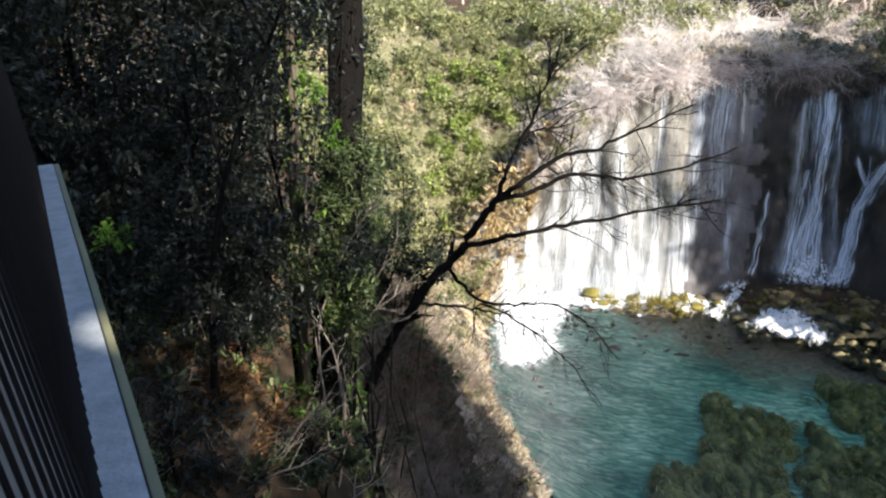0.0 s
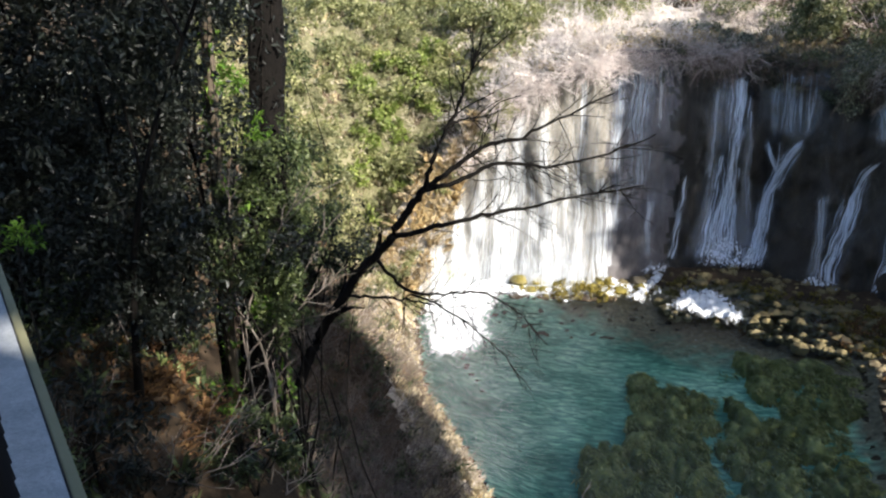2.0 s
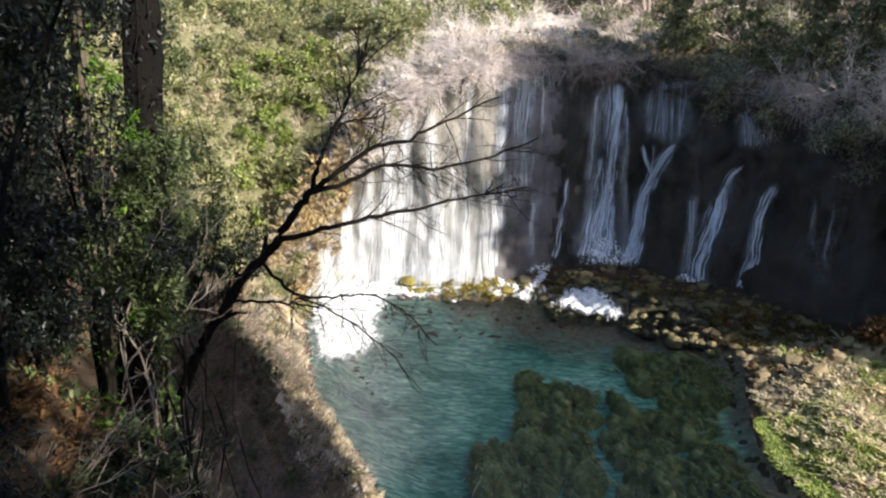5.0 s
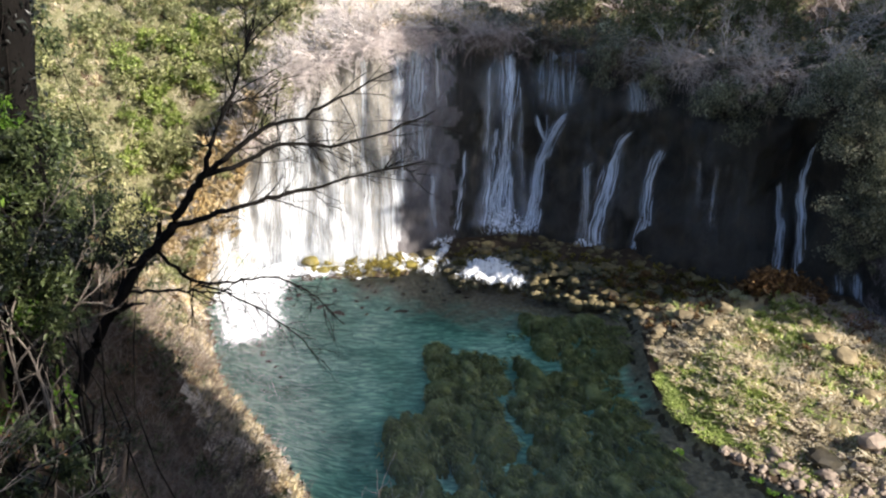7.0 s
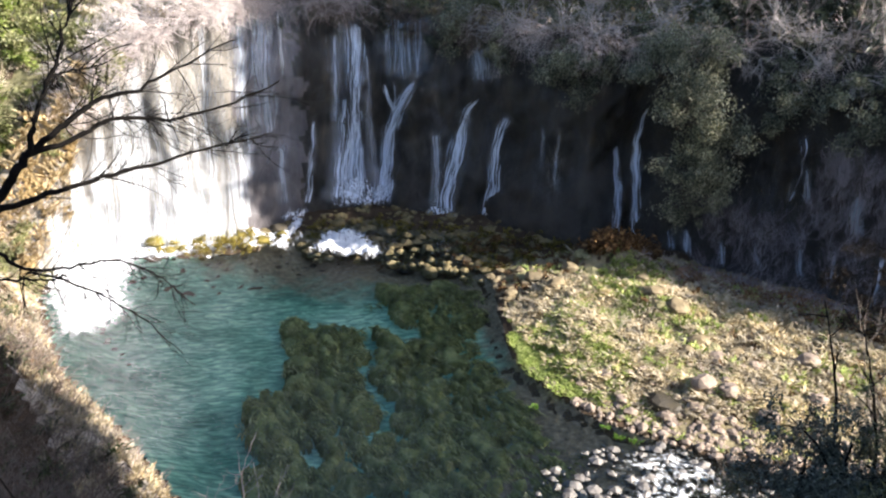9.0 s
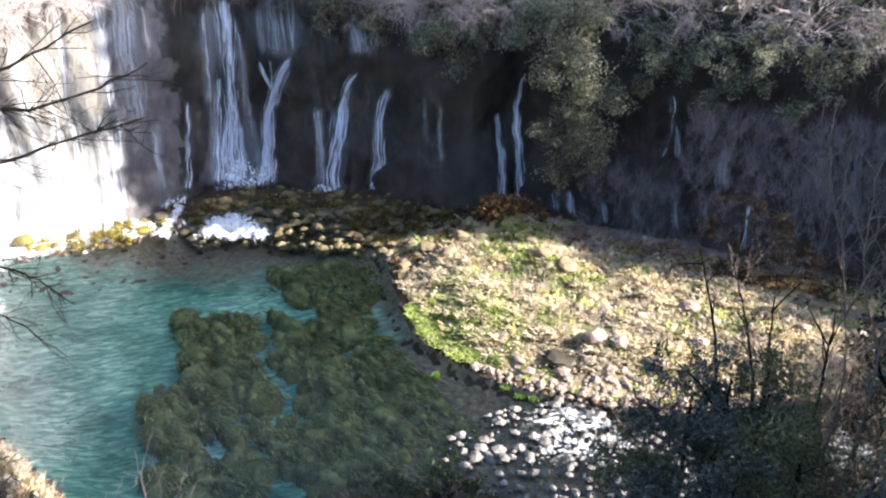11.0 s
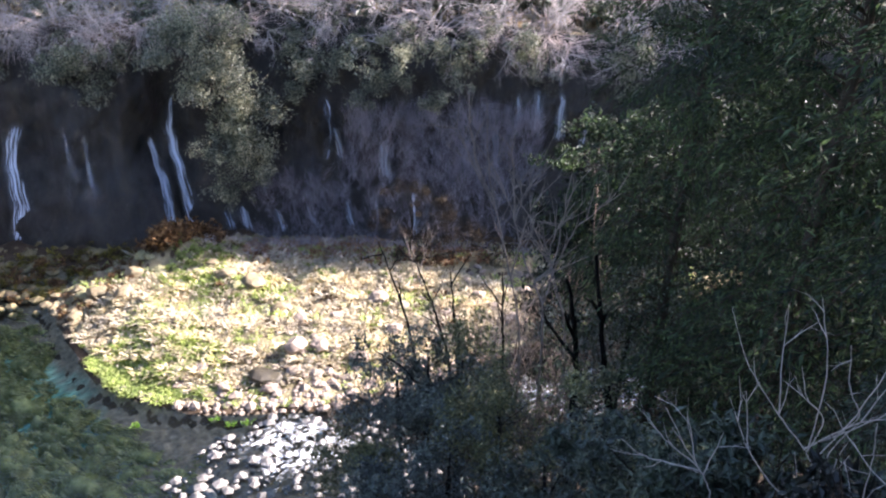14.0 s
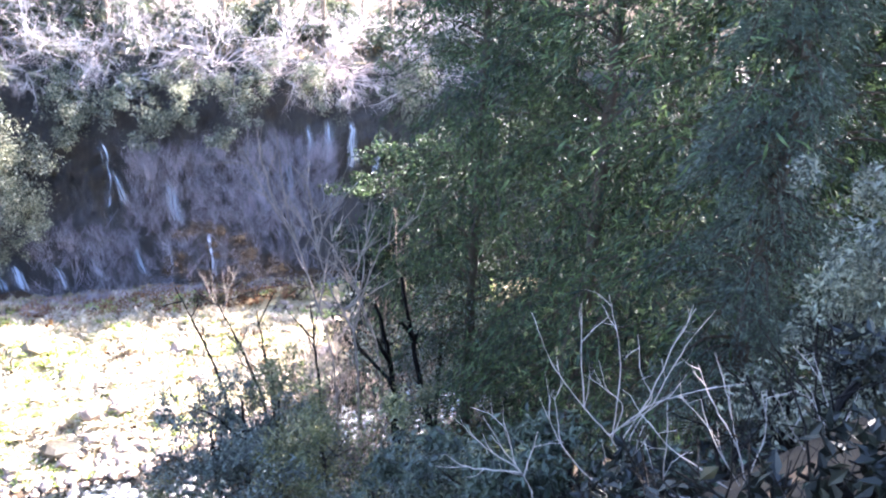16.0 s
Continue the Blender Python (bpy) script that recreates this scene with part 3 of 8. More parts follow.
# ---------------------------------------------------------------- waterfalls
def flow_material(name, across, down, core, soft, cover, colour=(0.80, 0.85, 0.89), rough=0.5, crisp=3.0, bias=0.6):
    """Falling water: streaks that follow the flow, denser in the middle of a stream, with gaps of clear film."""
    m, t, b, out = nodes_of(name)
    b.inputs["Base Color"].default_value = (*colour, 1)
    b.inputs["Roughness"].default_value = rough
    uv = t.nodes.new("ShaderNodeUVMap")
    uv.uv_map = "flow"
    fade = t.nodes.new("ShaderNodeAttribute")
    fade.attribute_name = "body"

    def streak(sx, sy, detail, dist):
        mp = t.nodes.new("ShaderNodeMapping")
        mp.inputs["Scale"].default_value = (sx, sy, 1)
        t.links.new(uv.outputs[0], mp.inputs["Vector"])
        n = t.nodes.new("ShaderNodeTexNoise")
        n.inputs["Scale"].default_value = 1.0
        n.inputs["Detail"].default_value = detail
        n.inputs["Distortion"].default_value = dist
        t.links.new(mp.outputs[0], n.inputs["Vector"])
        return n.outputs["Fac"]

    def calc(op, a, c):
        q = t.nodes.new("ShaderNodeMath")
        q.operation = op
        for i, s in enumerate((a, c)):
            if isinstance(s, (int, float)):
                q.inputs[i].default_value = s
            else:
                t.links.new(s, q.inputs[i])
        return q.outputs[0]

    mixed = calc("ADD", calc("MULTIPLY", streak(across, down, 3, 0.6), 0.5), calc("MULTIPLY", streak(across * 3.5, down * 2.0, 4, 0.4), 0.5))
    wide = calc("ADD", calc("MULTIPLY", calc("SUBTRACT", mixed, 0.5), crisp), 0.5)
    level = calc("ADD", wide, calc("MULTIPLY", calc("SUBTRACT", fade.outputs["Fac"], bias), core))
    mr = t.nodes.new("ShaderNodeMapRange")
    mr.interpolation_type = "SMOOTHSTEP"
    mr.inputs["From Min"].default_value = 0.5 - soft
    mr.inputs["From Max"].default_value = 0.5 + soft
    mr.inputs["To Max"].default_value = cover
    t.links.new(level, mr.inputs["Value"])
    thin = calc("MULTIPLY", mr.outputs[0], calc("MINIMUM", calc("MULTIPLY", fade.outputs["Fac"], 1.7), 1.0))
    tr = t.nodes.new("ShaderNodeBsdfTransparent")
    mx = t.nodes.new("ShaderNodeMixShader")
    t.links.new(thin, mx.inputs[0])
    t.links.new(tr.outputs[0], mx.inputs[1])
    t.links.new(b.outputs[0], mx.inputs[2])
    t.links.new(mx.outputs[0], out.inputs["Surface"])
    return m


M_SHEET = flow_material("thin_water_curtain", 6.5, 0.07, 0.75, 0.34, 0.30, (0.62, 0.65, 0.68), crisp=4.6)
M_BAND = flow_material("dense_curtain_water", 5.6, 0.12, 0.85, 0.36, 0.50, (0.64, 0.67, 0.70), crisp=4.4)
# Bluish tints below paint in the sky light on water in shade.
M_STREAM = flow_material("braided_stream", 4.2, 0.20, 0.95, 0.42, 0.88, (0.60, 0.69, 0.82), crisp=5.0, bias=0.78)
M_FAINT = flow_material("faint_trickles", 3.6, 0.14, 0.60, 0.36, 0.34, (0.70, 0.78, 0.88))
# Water colour dimmed because this veil hangs in shade.
M_VEIL = flow_material("shaded_water_veil", 2.6, 0.05, 0.6, 0.40, 0.34, (0.42, 0.43, 0.47), crisp=3.6)
M_SPLASH = flow_material("splashing_water", 2.4, 1.6, 0.9, 0.30, 0.92, (0.68, 0.75, 0.85), crisp=5.0, bias=0.8)
M_RAPIDSOFT = flow_material("streaky_rapids", 1.0, 1.6, 0.9, 0.25, 0.9, (0.76, 0.79, 0.80))
M_FOAMSOFT = flow_material("soft_foam", 1.5, 1.5, 1.0, 0.35, 0.95, (0.72, 0.74, 0.76))


def lay_flow(me, f, flow, body):
    uv = me.uv_layers.new(name="flow")
    uv.data.foreach_set("uv", flow[f.ravel()].astype(np.float32).ravel())
    at = me.attributes.new("body", "FLOAT", "POINT")
    at.data.foreach_set("value", body.astype(np.float32).ravel())


def flow_part(name, material, px, pz, body, out, seed, owner):
    """A net of water that lies on the rock; px, pz: rows down the fall, columns across it."""
    nv, nu = px.shape
    p = cliff_point(px, pz, out)
    for _ in range(4):
        p[1:-1] = (p[:-2] + 2 * p[1:-1] + p[2:]) / 4
    p[..., 2] = pz
    for _ in range(3):
        p[:, 1:-1] = (p[:, :-2] + 2 * p[:, 1:-1] + p[:, 2:]) / 4
    p[..., 0] = px + (p[..., 0] - px).mean(0, keepdims=True)
    p[..., 2] = pz
    p[..., 1] -= 0.03 * wobble(px * 3.0, pz * 0.35, 0.5, seed * 0.37)
    i, j = np.meshgrid(np.arange(nv - 1), np.arange(nu - 1), indexing="ij")
    a = (i * nu + j).ravel()
    f = np.stack([a, a + 1, a + nu + 1, a + nu], -1)
    ob = part_np(name, p.reshape(-1, 3) - np.array(owner.location), f, material, owner, smooth=True)
    flow = np.stack([px - px.mean(1, keepdims=True) + seed * 7.3, -pz + seed * 3.1], -1).reshape(-1, 2)
    lay_flow(ob.data, f, flow, body)
    return ob


def stream(owner, name, material, way, seed, out=0.45, body=1.0, flare=0.0):
    """A stream down the rock through bends (x, z, width)."""
    w = np.array(way, float)
    s = np.concatenate([[0], np.cumsum(np.hypot(np.diff(w[:, 0]), np.diff(w[:, 1])))])
    n = max(8, int(s[-1] / 0.3))
    k = np.linspace(0, s[-1], n)
    cx, cz, cw = (np.interp(k, s, w[:, i]) for i in range(3))
    for _ in range(4):
        cx[1:-1] = (cx[:-2] + 2 * cx[1:-1] + cx[2:]) / 4
    cx = cx + 0.06 * np.sin(cz * 0.9 + seed) + 0.05 * np.sin(cz * 2.7 + seed * 2)
    nu = max(7, int(cw.max() / 0.16))
    u = np.linspace(-0.5, 0.5, nu)
    px = cx[:, None] + u * (cw * 1.45)[:, None]
    pz = np.repeat(cz[:, None], nu, 1)
    q = k / k[-1]
    ends = smooth01(q / min(0.5, 1.1 / k[-1])) * smooth01((1 - q) / min(0.4, 0.8 / k[-1]))
    b = body * 1.03 * (1 - np.abs(2 * u)[None] ** 1.2) * (0.55 + 0.45 * ends[:, None]) * ends[:, None] ** 0.3
    return flow_part(name, material, px, pz, b, out, seed, owner)


def curtain(owner, name, material, tops, x0, x1, base, seed, out=0.3, top_body=0.3, base_body=1.0, power=1.0):
    """A broad sheet of water from an uneven edge."""
    xs = np.arange(x0, x1, 0.25)
    zt = np.interp(xs, tops[0], tops[1]) + 0.5 * wobble(xs, 0 * xs, 0.6, seed)
    q = np.linspace(0, 1, 50)
    px = np.repeat(xs[None], len(q), 0)
    pz = zt[None] + (base - zt)[None] * q[:, None]
    side = smooth01((xs - x0) / 2.5) * smooth01((x1 - xs) / 3.0)
    b = (top_body + (base_body - top_body) * q ** power)[:, None] * side[None] * smooth01(q / 0.04)[:, None] * (smooth01((1 - q) / 0.3)[:, None] if base > 1 else 1)
    return flow_part(name, material, px, pz, b, out, seed, owner)


def fall(label, at):
    return thing("waterfall", label, "waterfall", "falls round the basin", at)


LT = ([-29, -25, -22, -20.4, -18.3, -15.8, -12.3, -8.7, -7.5, -4.5, -3], [6, 8.5, 13, 16.4, 17.6, 18.3, 20.6, 20.9, 21.8, 21.4, 21])
o_ = fall("broad white curtain of water over a sunlit cliff", (-18, 73, 0))
curtain(o_, "water_sheet", M_SHEET, LT, -29, -8.6, 0.2, 1, 0.30, 0.28, 0.95, 1.0)
curtain(o_, "base_sheet", M_BAND, ([-29, -20, -9], [5.5, 5.0, 4.0]), -28, -9.3, 0.0, 2, 0.75, 0.1, 1.0, 0.9)
for i_, (way_, bd_) in enumerate([
        ([(-19.7, 16.2, 1.2), (-19.9, 9.7, 2.0), (-20.1, 0.6, 3.0)], 0.95), ([(-17.9, 17.7, 1.2), (-18.5, 9.6, 2.2), (-18.8, 0.2, 3.4)], 1.0),
        ([(-15.9, 18.3, 0.8), (-15.5, 12.8, 1.5), (-14.8, 0.4, 3.2)], 0.95), ([(-12.1, 20.7, 0.6), (-12.1, 12.8, 0.8), (-12.1, 0.6, 1.6)], 0.85),
        ([(-10.7, 11.7, 0.6), (-10.3, 5.8, 1.5), (-9.9, 0.6, 2.4)], 0.95), ([(-22.0, 12.2, 1.0), (-22.4, 6, 2.0), (-22.6, 0.4, 3.0)], 0.95),
        ([(-24.4, 9.2, 1.0), (-24.6, 4.5, 2.0), (-24.8, 0.4, 3.0)], 0.95), ([(-13.6, 13.0, 0.5), (-13.5, 6, 1.0), (-13.3, 0.5, 2.2)], 0.75), ([(-26.5, 6.0, 1.0), (-26.6, 0.6, 2.6)], 0.9),
        ([(-17.0, 12.0, 0.6), (-16.8, 6, 1.2), (-16.6, 0.4, 2.6)], 0.8)]):
    stream(o_, "water_band", M_BAND, way_, 10 + i_, 0.5 + 0.03 * i_, bd_)
o_ = fall("thin silvery threads of water on grey rock, veil dimmed for shade", (-7, 78, 0))
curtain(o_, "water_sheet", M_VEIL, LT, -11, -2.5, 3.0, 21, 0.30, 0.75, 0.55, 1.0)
stream(o_, "upper_stream", M_FAINT, [(-6.9, 21.5, 1.9), (-6.9, 15.3, 2.4), (-6.8, 9.0, 3.0)], 22, 0.45, 1.0)
for i_, (x_, z_, ln_) in enumerate([(-8.1, 21.3, 4.5), (-7.5, 21.7, 7.0), (-6.9, 21.8, 5.0), (-6.2, 21.5, 3.5), (-5.6, 21.4, 4.0)]):
    stream(o_, "thread", M_BAND, [(x_, z_, 0.28), (x_ + 0.05, z_ - ln_ * 0.5, 0.4), (x_ + 0.1, z_ - ln_, 0.5)], 128 + i_, 0.5, 0.72)
stream(o_, "upper_stream", M_BAND, [(-5.2, 21.4, 0.35), (-4.9, 14.5, 0.5)], 23, 0.5, 0.85)
stream(o_, "upper_stream", M_FAINT, [(-9.0, 20.8, 0.6), (-8.9, 5.0, 1.0)], 24, 0.5, 0.9)
stream(o_, "lower_stream", M_STREAM, [(-3.0, 10.4, 0.7), (-3.2, 6, 0.9), (-3.9, 1.4, 1.7)], 25, 0.5, 0.72)
stream(o_, "lower_stream", M_FAINT, [(-6.5, 9.0, 1.0), (-6.2, 2.0, 1.6)], 26, 0.5, 0.9)
stream(o_, "splash", M_SPLASH, [(-7.0, 2.6, 2.0), (-6.6, 0.8, 2.6)], 27, 0.9, 0.8)
o_ = fall("bluish white double stream in shade", (1, 82, 0))
stream(o_, "upper_stream", M_STREAM, [(1.9, 19.8, 1.7), (1.8, 15.4, 2.0), (1.6, 11.0, 1.7), (1.5, 7.4, 2.3), (1.0, 3.7, 3.2), (1.2, 1.2, 4.2)], 31, 0.45, 0.88)
stream(o_, "core_stream", M_STREAM, [(2.1, 19.6, 0.6), (2.0, 14, 0.7), (1.3, 8, 0.8), (0.4, 3.0, 1.2)], 32, 0.6, 0.95)
stream(o_, "core_stream", M_STREAM, [(1.5, 11, 0.5), (1.9, 6, 0.8), (2.3, 2, 1.4)], 33, 0.62, 0.9)
stream(o_, "side_stream", M_STREAM, [(0.7, 12.6, 0.6), (0.0, 5.7, 1.0), (-0.3, 1.4, 1.7)], 34, 0.5, 0.8)
stream(o_, "side_stream", M_FAINT, [(0.2, 19.0, 0.8), (-0.3, 9, 1.4)], 35, 0.4, 0.8)
stream(o_, "splash", M_SPLASH, [(1.0, 4.2, 3.0), (1.4, 0.8, 6.2)], 36, 0.9, 0.95)
curtain(o_, "upper_veil", M_FAINT, ([2.5, 10.5], [20, 20.2]), 3.4, 10.6, 12.8, 37, 0.35, 0.95, 0.5, 0.8)
curtain(o_, "upper_veil", M_FAINT, ([-2, 4], [20, 20]), -1.2, 3.6, 11.5, 38, 0.35, 0.85, 0.3, 0.8)
stream(o_, "side_stream", M_FAINT, [(2.9, 17, 0.7), (3.2, 10, 1.1), (3.6, 2.5, 1.8)], 39, 0.42, 0.7)
stream(o_, "side_stream", M_FAINT, [(0.4, 11, 1.0), (-0.4, 6, 1.8), (-1.0, 1.4, 2.6)], 40, 0.44, 0.7)
o_ = fall("bright slanting stream from a ledge", (5, 82, 0))
stream(o_, "main_stream", M_STREAM, [(8.4, 14.4, 1.3), (7.1, 12.1, 1.8), (6.0, 8.3, 2.0), (5.3, 3.9, 2.5), (5.0, 1.0, 3.6)], 41, 0.5, 1.05)
stream(o_, "core_stream", M_STREAM, [(8.2, 14.2, 0.6), (6.9, 11.8, 0.9), (5.8, 7.5, 1.0), (5.0, 2.0, 1.4)], 42, 0.65, 1.1)
stream(o_, "fork", M_STREAM, [(5.0, 13.6, 0.8), (5.7, 11.4, 1.0), (6.5, 9.6, 1.0)], 43, 0.5, 0.95)
stream(o_, "fork", M_STREAM, [(6.4, 14.2, 0.6), (6.3, 12.2, 0.8), (6.4, 10.2, 0.8)], 44, 0.52, 0.8)
stream(o_, "splash", M_SPLASH, [(4.8, 3.6, 3.0), (4.4, 0.8, 6.0)], 45, 0.9, 1.0)
o_ = fall("bluish stream curving down a mossy bulge", (12, 78, 0))
stream(o_, "upper_veil", M_FAINT, [(14.5, 18.4, 2.2), (14.8, 14.4, 2.4)], 51, 0.4, 1.1)
stream(o_, "main_stream", M_STREAM, [(14.5, 13.3, 0.8), (13.3, 11.3, 1.2), (12.9, 8.2, 1.9), (12.1, 5.5, 1.9), (11.5, 2.2, 2.0), (11.4, 0.8, 2.2)], 52, 0.5, 0.78)
stream(o_, "core_stream", M_STREAM, [(13.2, 11.0, 0.5), (12.5, 7.5, 0.7), (11.8, 3.5, 0.8)], 53, 0.6, 0.95)
stream(o_, "side_stream", M_FAINT, [(10.8, 9.4, 0.8), (10.6, 1.0, 1.1)], 54, 0.4, 0.95)
stream(o_, "splash", M_SPLASH, [(11.4, 2.2, 1.8), (11.3, 0.6, 3.0)], 55, 0.8, 0.9)
o_ = fall("narrow bluish stream on dark rock", (16, 77, 0))
stream(o_, "main_stream", M_STREAM, [(17.5, 12.1, 0.9), (16.9, 8.8, 1.2), (16.6, 4.7, 1.4), (16.1, 1.3, 1.8), (15.9, 0.6, 1.8)], 61, 0.5, 0.85)
stream(o_, "side_stream", M_FAINT, [(20.1, 12.0, 0.6), (20.2, 6.5, 0.8)], 62, 0.4, 0.5)
stream(o_, "side_stream", M_FAINT, [(21.4, 11.5, 0.6), (21.5, 4.9, 0.8)], 63, 0.4, 0.5)
o_ = fall("slim double stream beside an overhanging tree", (27, 71, 0))
stream(o_, "main_stream", M_STREAM, [(26.6, 10.4, 1.0), (26.9, 6.3, 1.2), (26.8, 3.0, 1.3), (26.8, 0.8, 1.5)], 71, 0.5, 0.95)
stream(o_, "core_stream", M_STREAM, [(26.7, 4.0, 0.5), (26.6, 1.6, 0.7), (26.2, 0.5, 0.8)], 72, 0.65, 1.0)
stream(o_, "second_stream", M_STREAM, [(29.8, 14.4, 0.3), (29.2, 11.5, 0.6), (29.3, 8.4, 1.1), (29.3, 4.8, 1.3), (29.6, 0.8, 1.6)], 73, 0.5, 0.95)
stream(o_, "low_trickle", M_STREAM, [(32.8, 3.6, 0.5), (33.0, 0.8, 0.8)], 74, 0.6, 0.7)
stream(o_, "low_trickle", M_STREAM, [(33.9, 4.0, 0.7), (34.2, 0.8, 1.0)], 75, 0.6, 0.75)
o_ = fall("faint bluish stream in a dark hollow", (40, 61, 0))
stream(o_, "main_stream", M_STREAM, [(39.9, 14.1, 0.5), (40.3, 11.0, 0.5), (40.0, 7.3, 0.7)], 81, 0.5, 0.6)
stream(o_, "side_stream", M_FAINT, [(40.3, 11.5, 0.4), (40.8, 9.4, 0.5), (40.9, 7.6, 0.6)], 87, 0.5, 0.9)
stream(o_, "low_trickle", M_FAINT, [(36.6, 3.8, 0.35), (36.8, 0.8, 0.7)], 82, 0.7, 1.0)
stream(o_, "low_trickle", M_FAINT, [(38.8, 4.2, 0.3), (39.0, 1.6, 0.6)], 83, 0.7, 1.0)
stream(o_, "low_trickle", M_FAINT, [(41.4, 4.8, 0.35), (41.8, 1.4, 0.7)], 84, 0.7, 1.0)
stream(o_, "low_trickle", M_FAINT, [(43.4, 5.2, 0.3), (43.6, 2.0, 0.6)], 85, 0.7, 1.0)
stream(o_, "pale_veil", M_FAINT, [(43.9, 10.5, 0.6), (44.1, 6.3, 1.0)], 86, 1.6, 1.0)
o_ = fall("thin bluish threads beyond a thicket", (51, 51, 0))
stream(o_, "main_stream", M_STREAM, [(46.0, 6.0, 0.3), (45.95, 3.5, 0.5), (45.8, 0.8, 0.9)], 91, 1.2, 0.75)
for i_, (x_, z_) in enumerate([(51.8, 12), (53.2, 15), (54.6, 15.5), (56.2, 15), (58, 14)]):
    stream(o_, "faint_strand", M_FAINT, [(x_, z_, 0.5), (x_ + 0.2, z_ - 5, 0.8)], 92 + i_, 0.6, 0.95)


o_ = fall("thin film of water seeping over the dark rock", (14, 79, 0))
for x0_, x1_, sd_ in [(-3.5, 4, 101), (8.5, 13.5, 102), (12.5, 19, 103), (18, 26.5, 104), (25, 31, 105), (34, 42, 106)]:
    curtain(o_, "seepage", M_FAINT, ([-4, 6, 14, 24, 34, 42], [19, 18.5, 17, 14.5, 13, 12]), x0_, x1_, 1.2, sd_, 0.22, 0.16, 0.20, 1.0)


# foam where the curtain meets the pool, and the rapids of the outlet
def foam_sheet(label, poly, z, cell, seed, material=M_FOAMSOFT, lump=0.12, soft=2.5, full=1.15):
    poly = np.array(poly, float)
    lo, hi = poly.min(0), poly.max(0)
    v, f = grid_mesh(np.arange(lo[0], hi[0], cell), np.arange(lo[1], hi[1], cell),
                     lambda x, y: np.maximum(z, ground_z(x, y) + 0.15) + lump * (wobble(x, y, 0.5, seed) + 0.6 * wobble(x, y, 0.22, seed + 2)))
    c = v[f].mean(1)
    ex, ey = wobble(c[:, 0], c[:, 1], 1.1, seed) + 0.5 * wobble(c[:, 0], c[:, 1], 0.3, seed), wobble(c[:, 1], c[:, 0], 1.1, seed) + 0.5 * wobble(c[:, 1], c[:, 0], 0.3, seed)
    f = f[inside(c[:, 0] + 0.8 * ex, c[:, 1] + 0.8 * ey, poly)]
    f = f[v[f][:, :, 2].max(1) < 1.9]
    ob = solid_np("foam", v, f, material, label, "foam", "stuff", smooth=True)
    body = smooth01(chain_distance(v[:, 0], v[:, 1], np.concatenate([poly, poly[:1]])) / soft)
    lay_flow(ob.data, f, v[:, :2], full * (0.2 + 0.8 * body))
    return ob


foam_sheet("dense white foam at the foot of the falls", [(-28, 68), (-25, 60.5), (-22, 54.0), (-17.5, 55), (-16, 59), (-17.5, 64), (-17.5, 69), (-18, 72), (-24, 71.5)], 0.12, 0.22, 3, soft=3.2, full=1.05)
foam_sheet("white water tumbling over mossy stones", [(-3.6, 68.8), (0, 67.2), (3.4, 66.6), (4.6, 68.4), (2.2, 73.4), (-1.6, 74)], 0.70, 0.2, 5, lump=0.5, soft=1.5, full=0.95)
foam_sheet("white water at the foot of the curtain", [(-27, 66), (-24, 65.5), (-20, 68.6), (-16, 68.6), (-12, 69.6), (-9, 70.2), (-6, 71.5), (-5, 74), (-9, 75), (-12, 73.5), (-20, 73), (-25, 71)], 0.12, 0.25, 7, lump=0.25, soft=1.2, full=1.0)
foam_sheet("white water spilling past the curtain's end", [(-13.1, 75.7), (-11.0, 78.0), (-8.7, 79.5), (-7.5, 75.4), (-7.6, 69.7), (-10.1, 70.2), (-12.6, 72.0)], 0.5, 0.2, 13, lump=0.45, soft=1.0, full=0.95)
foam_sheet("white runnel between mossy stones", [(-7.1, 69.6), (-5.7, 74.0), (-4.7, 79.3), (-3.2, 78.9), (-3.6, 74.9), (-4.5, 71.9), (-5.1, 68.9)], 0.6, 0.2, 15, lump=0.45, soft=0.8, full=0.95)
foam_sheet("white rapids between stones at the pool's outlet", [(16.4, 38.4), (20.6, 39.2), (23.5, 35.8), (24, 32), (20, 31.0), (15.5, 33)], 0.08, 0.2, 9, M_RAPIDSOFT, lump=0.15, soft=2.0, full=0.5)
foam_sheet("white rapids glinting further down the stream", [(31, 32.5), (40, 31.5), (44, 27), (44, 22), (36, 23.5), (31, 28)], 0.08, 0.25, 11, M_RAPIDSOFT, lump=0.12, soft=2.2, full=0.45)


# spray that drifts from the foot of the curtain over the pool
M_DROPS = surface("spray_drops", [(0.3, (0.78, 0.80, 0.82)), (0.7, (0.86, 0.88, 0.90))], 1, 4, 0.6, 0.0)


def spray(label, line, wide, n, height, seed):
    rng = np.random.default_rng(seed)
    a, b = np.array(line[0], float), np.array(line[1], float)
    k = rng.uniform(size=(n, 1)) ** 1.4
    p = a + (b - a) * k + rng.normal(size=(n, 2)) * (wide[0] + (wide[1] - wide[0]) * k)
    z = 0.15 + rng.exponential(1.0, n) * height
    c = np.column_stack([p, np.minimum(z, height * 4)])
    d = rng.normal(size=(n, 3, 3)) * rng.uniform(0.006, 0.014, (n, 1, 1))
    v = (c[:, None] + d).reshape(-1, 3)
    f = np.arange(3 * n).reshape(n, 3)
    return solid_np("spray", v, f, M_DROPS, label, "spray", "stuff", smooth=True)


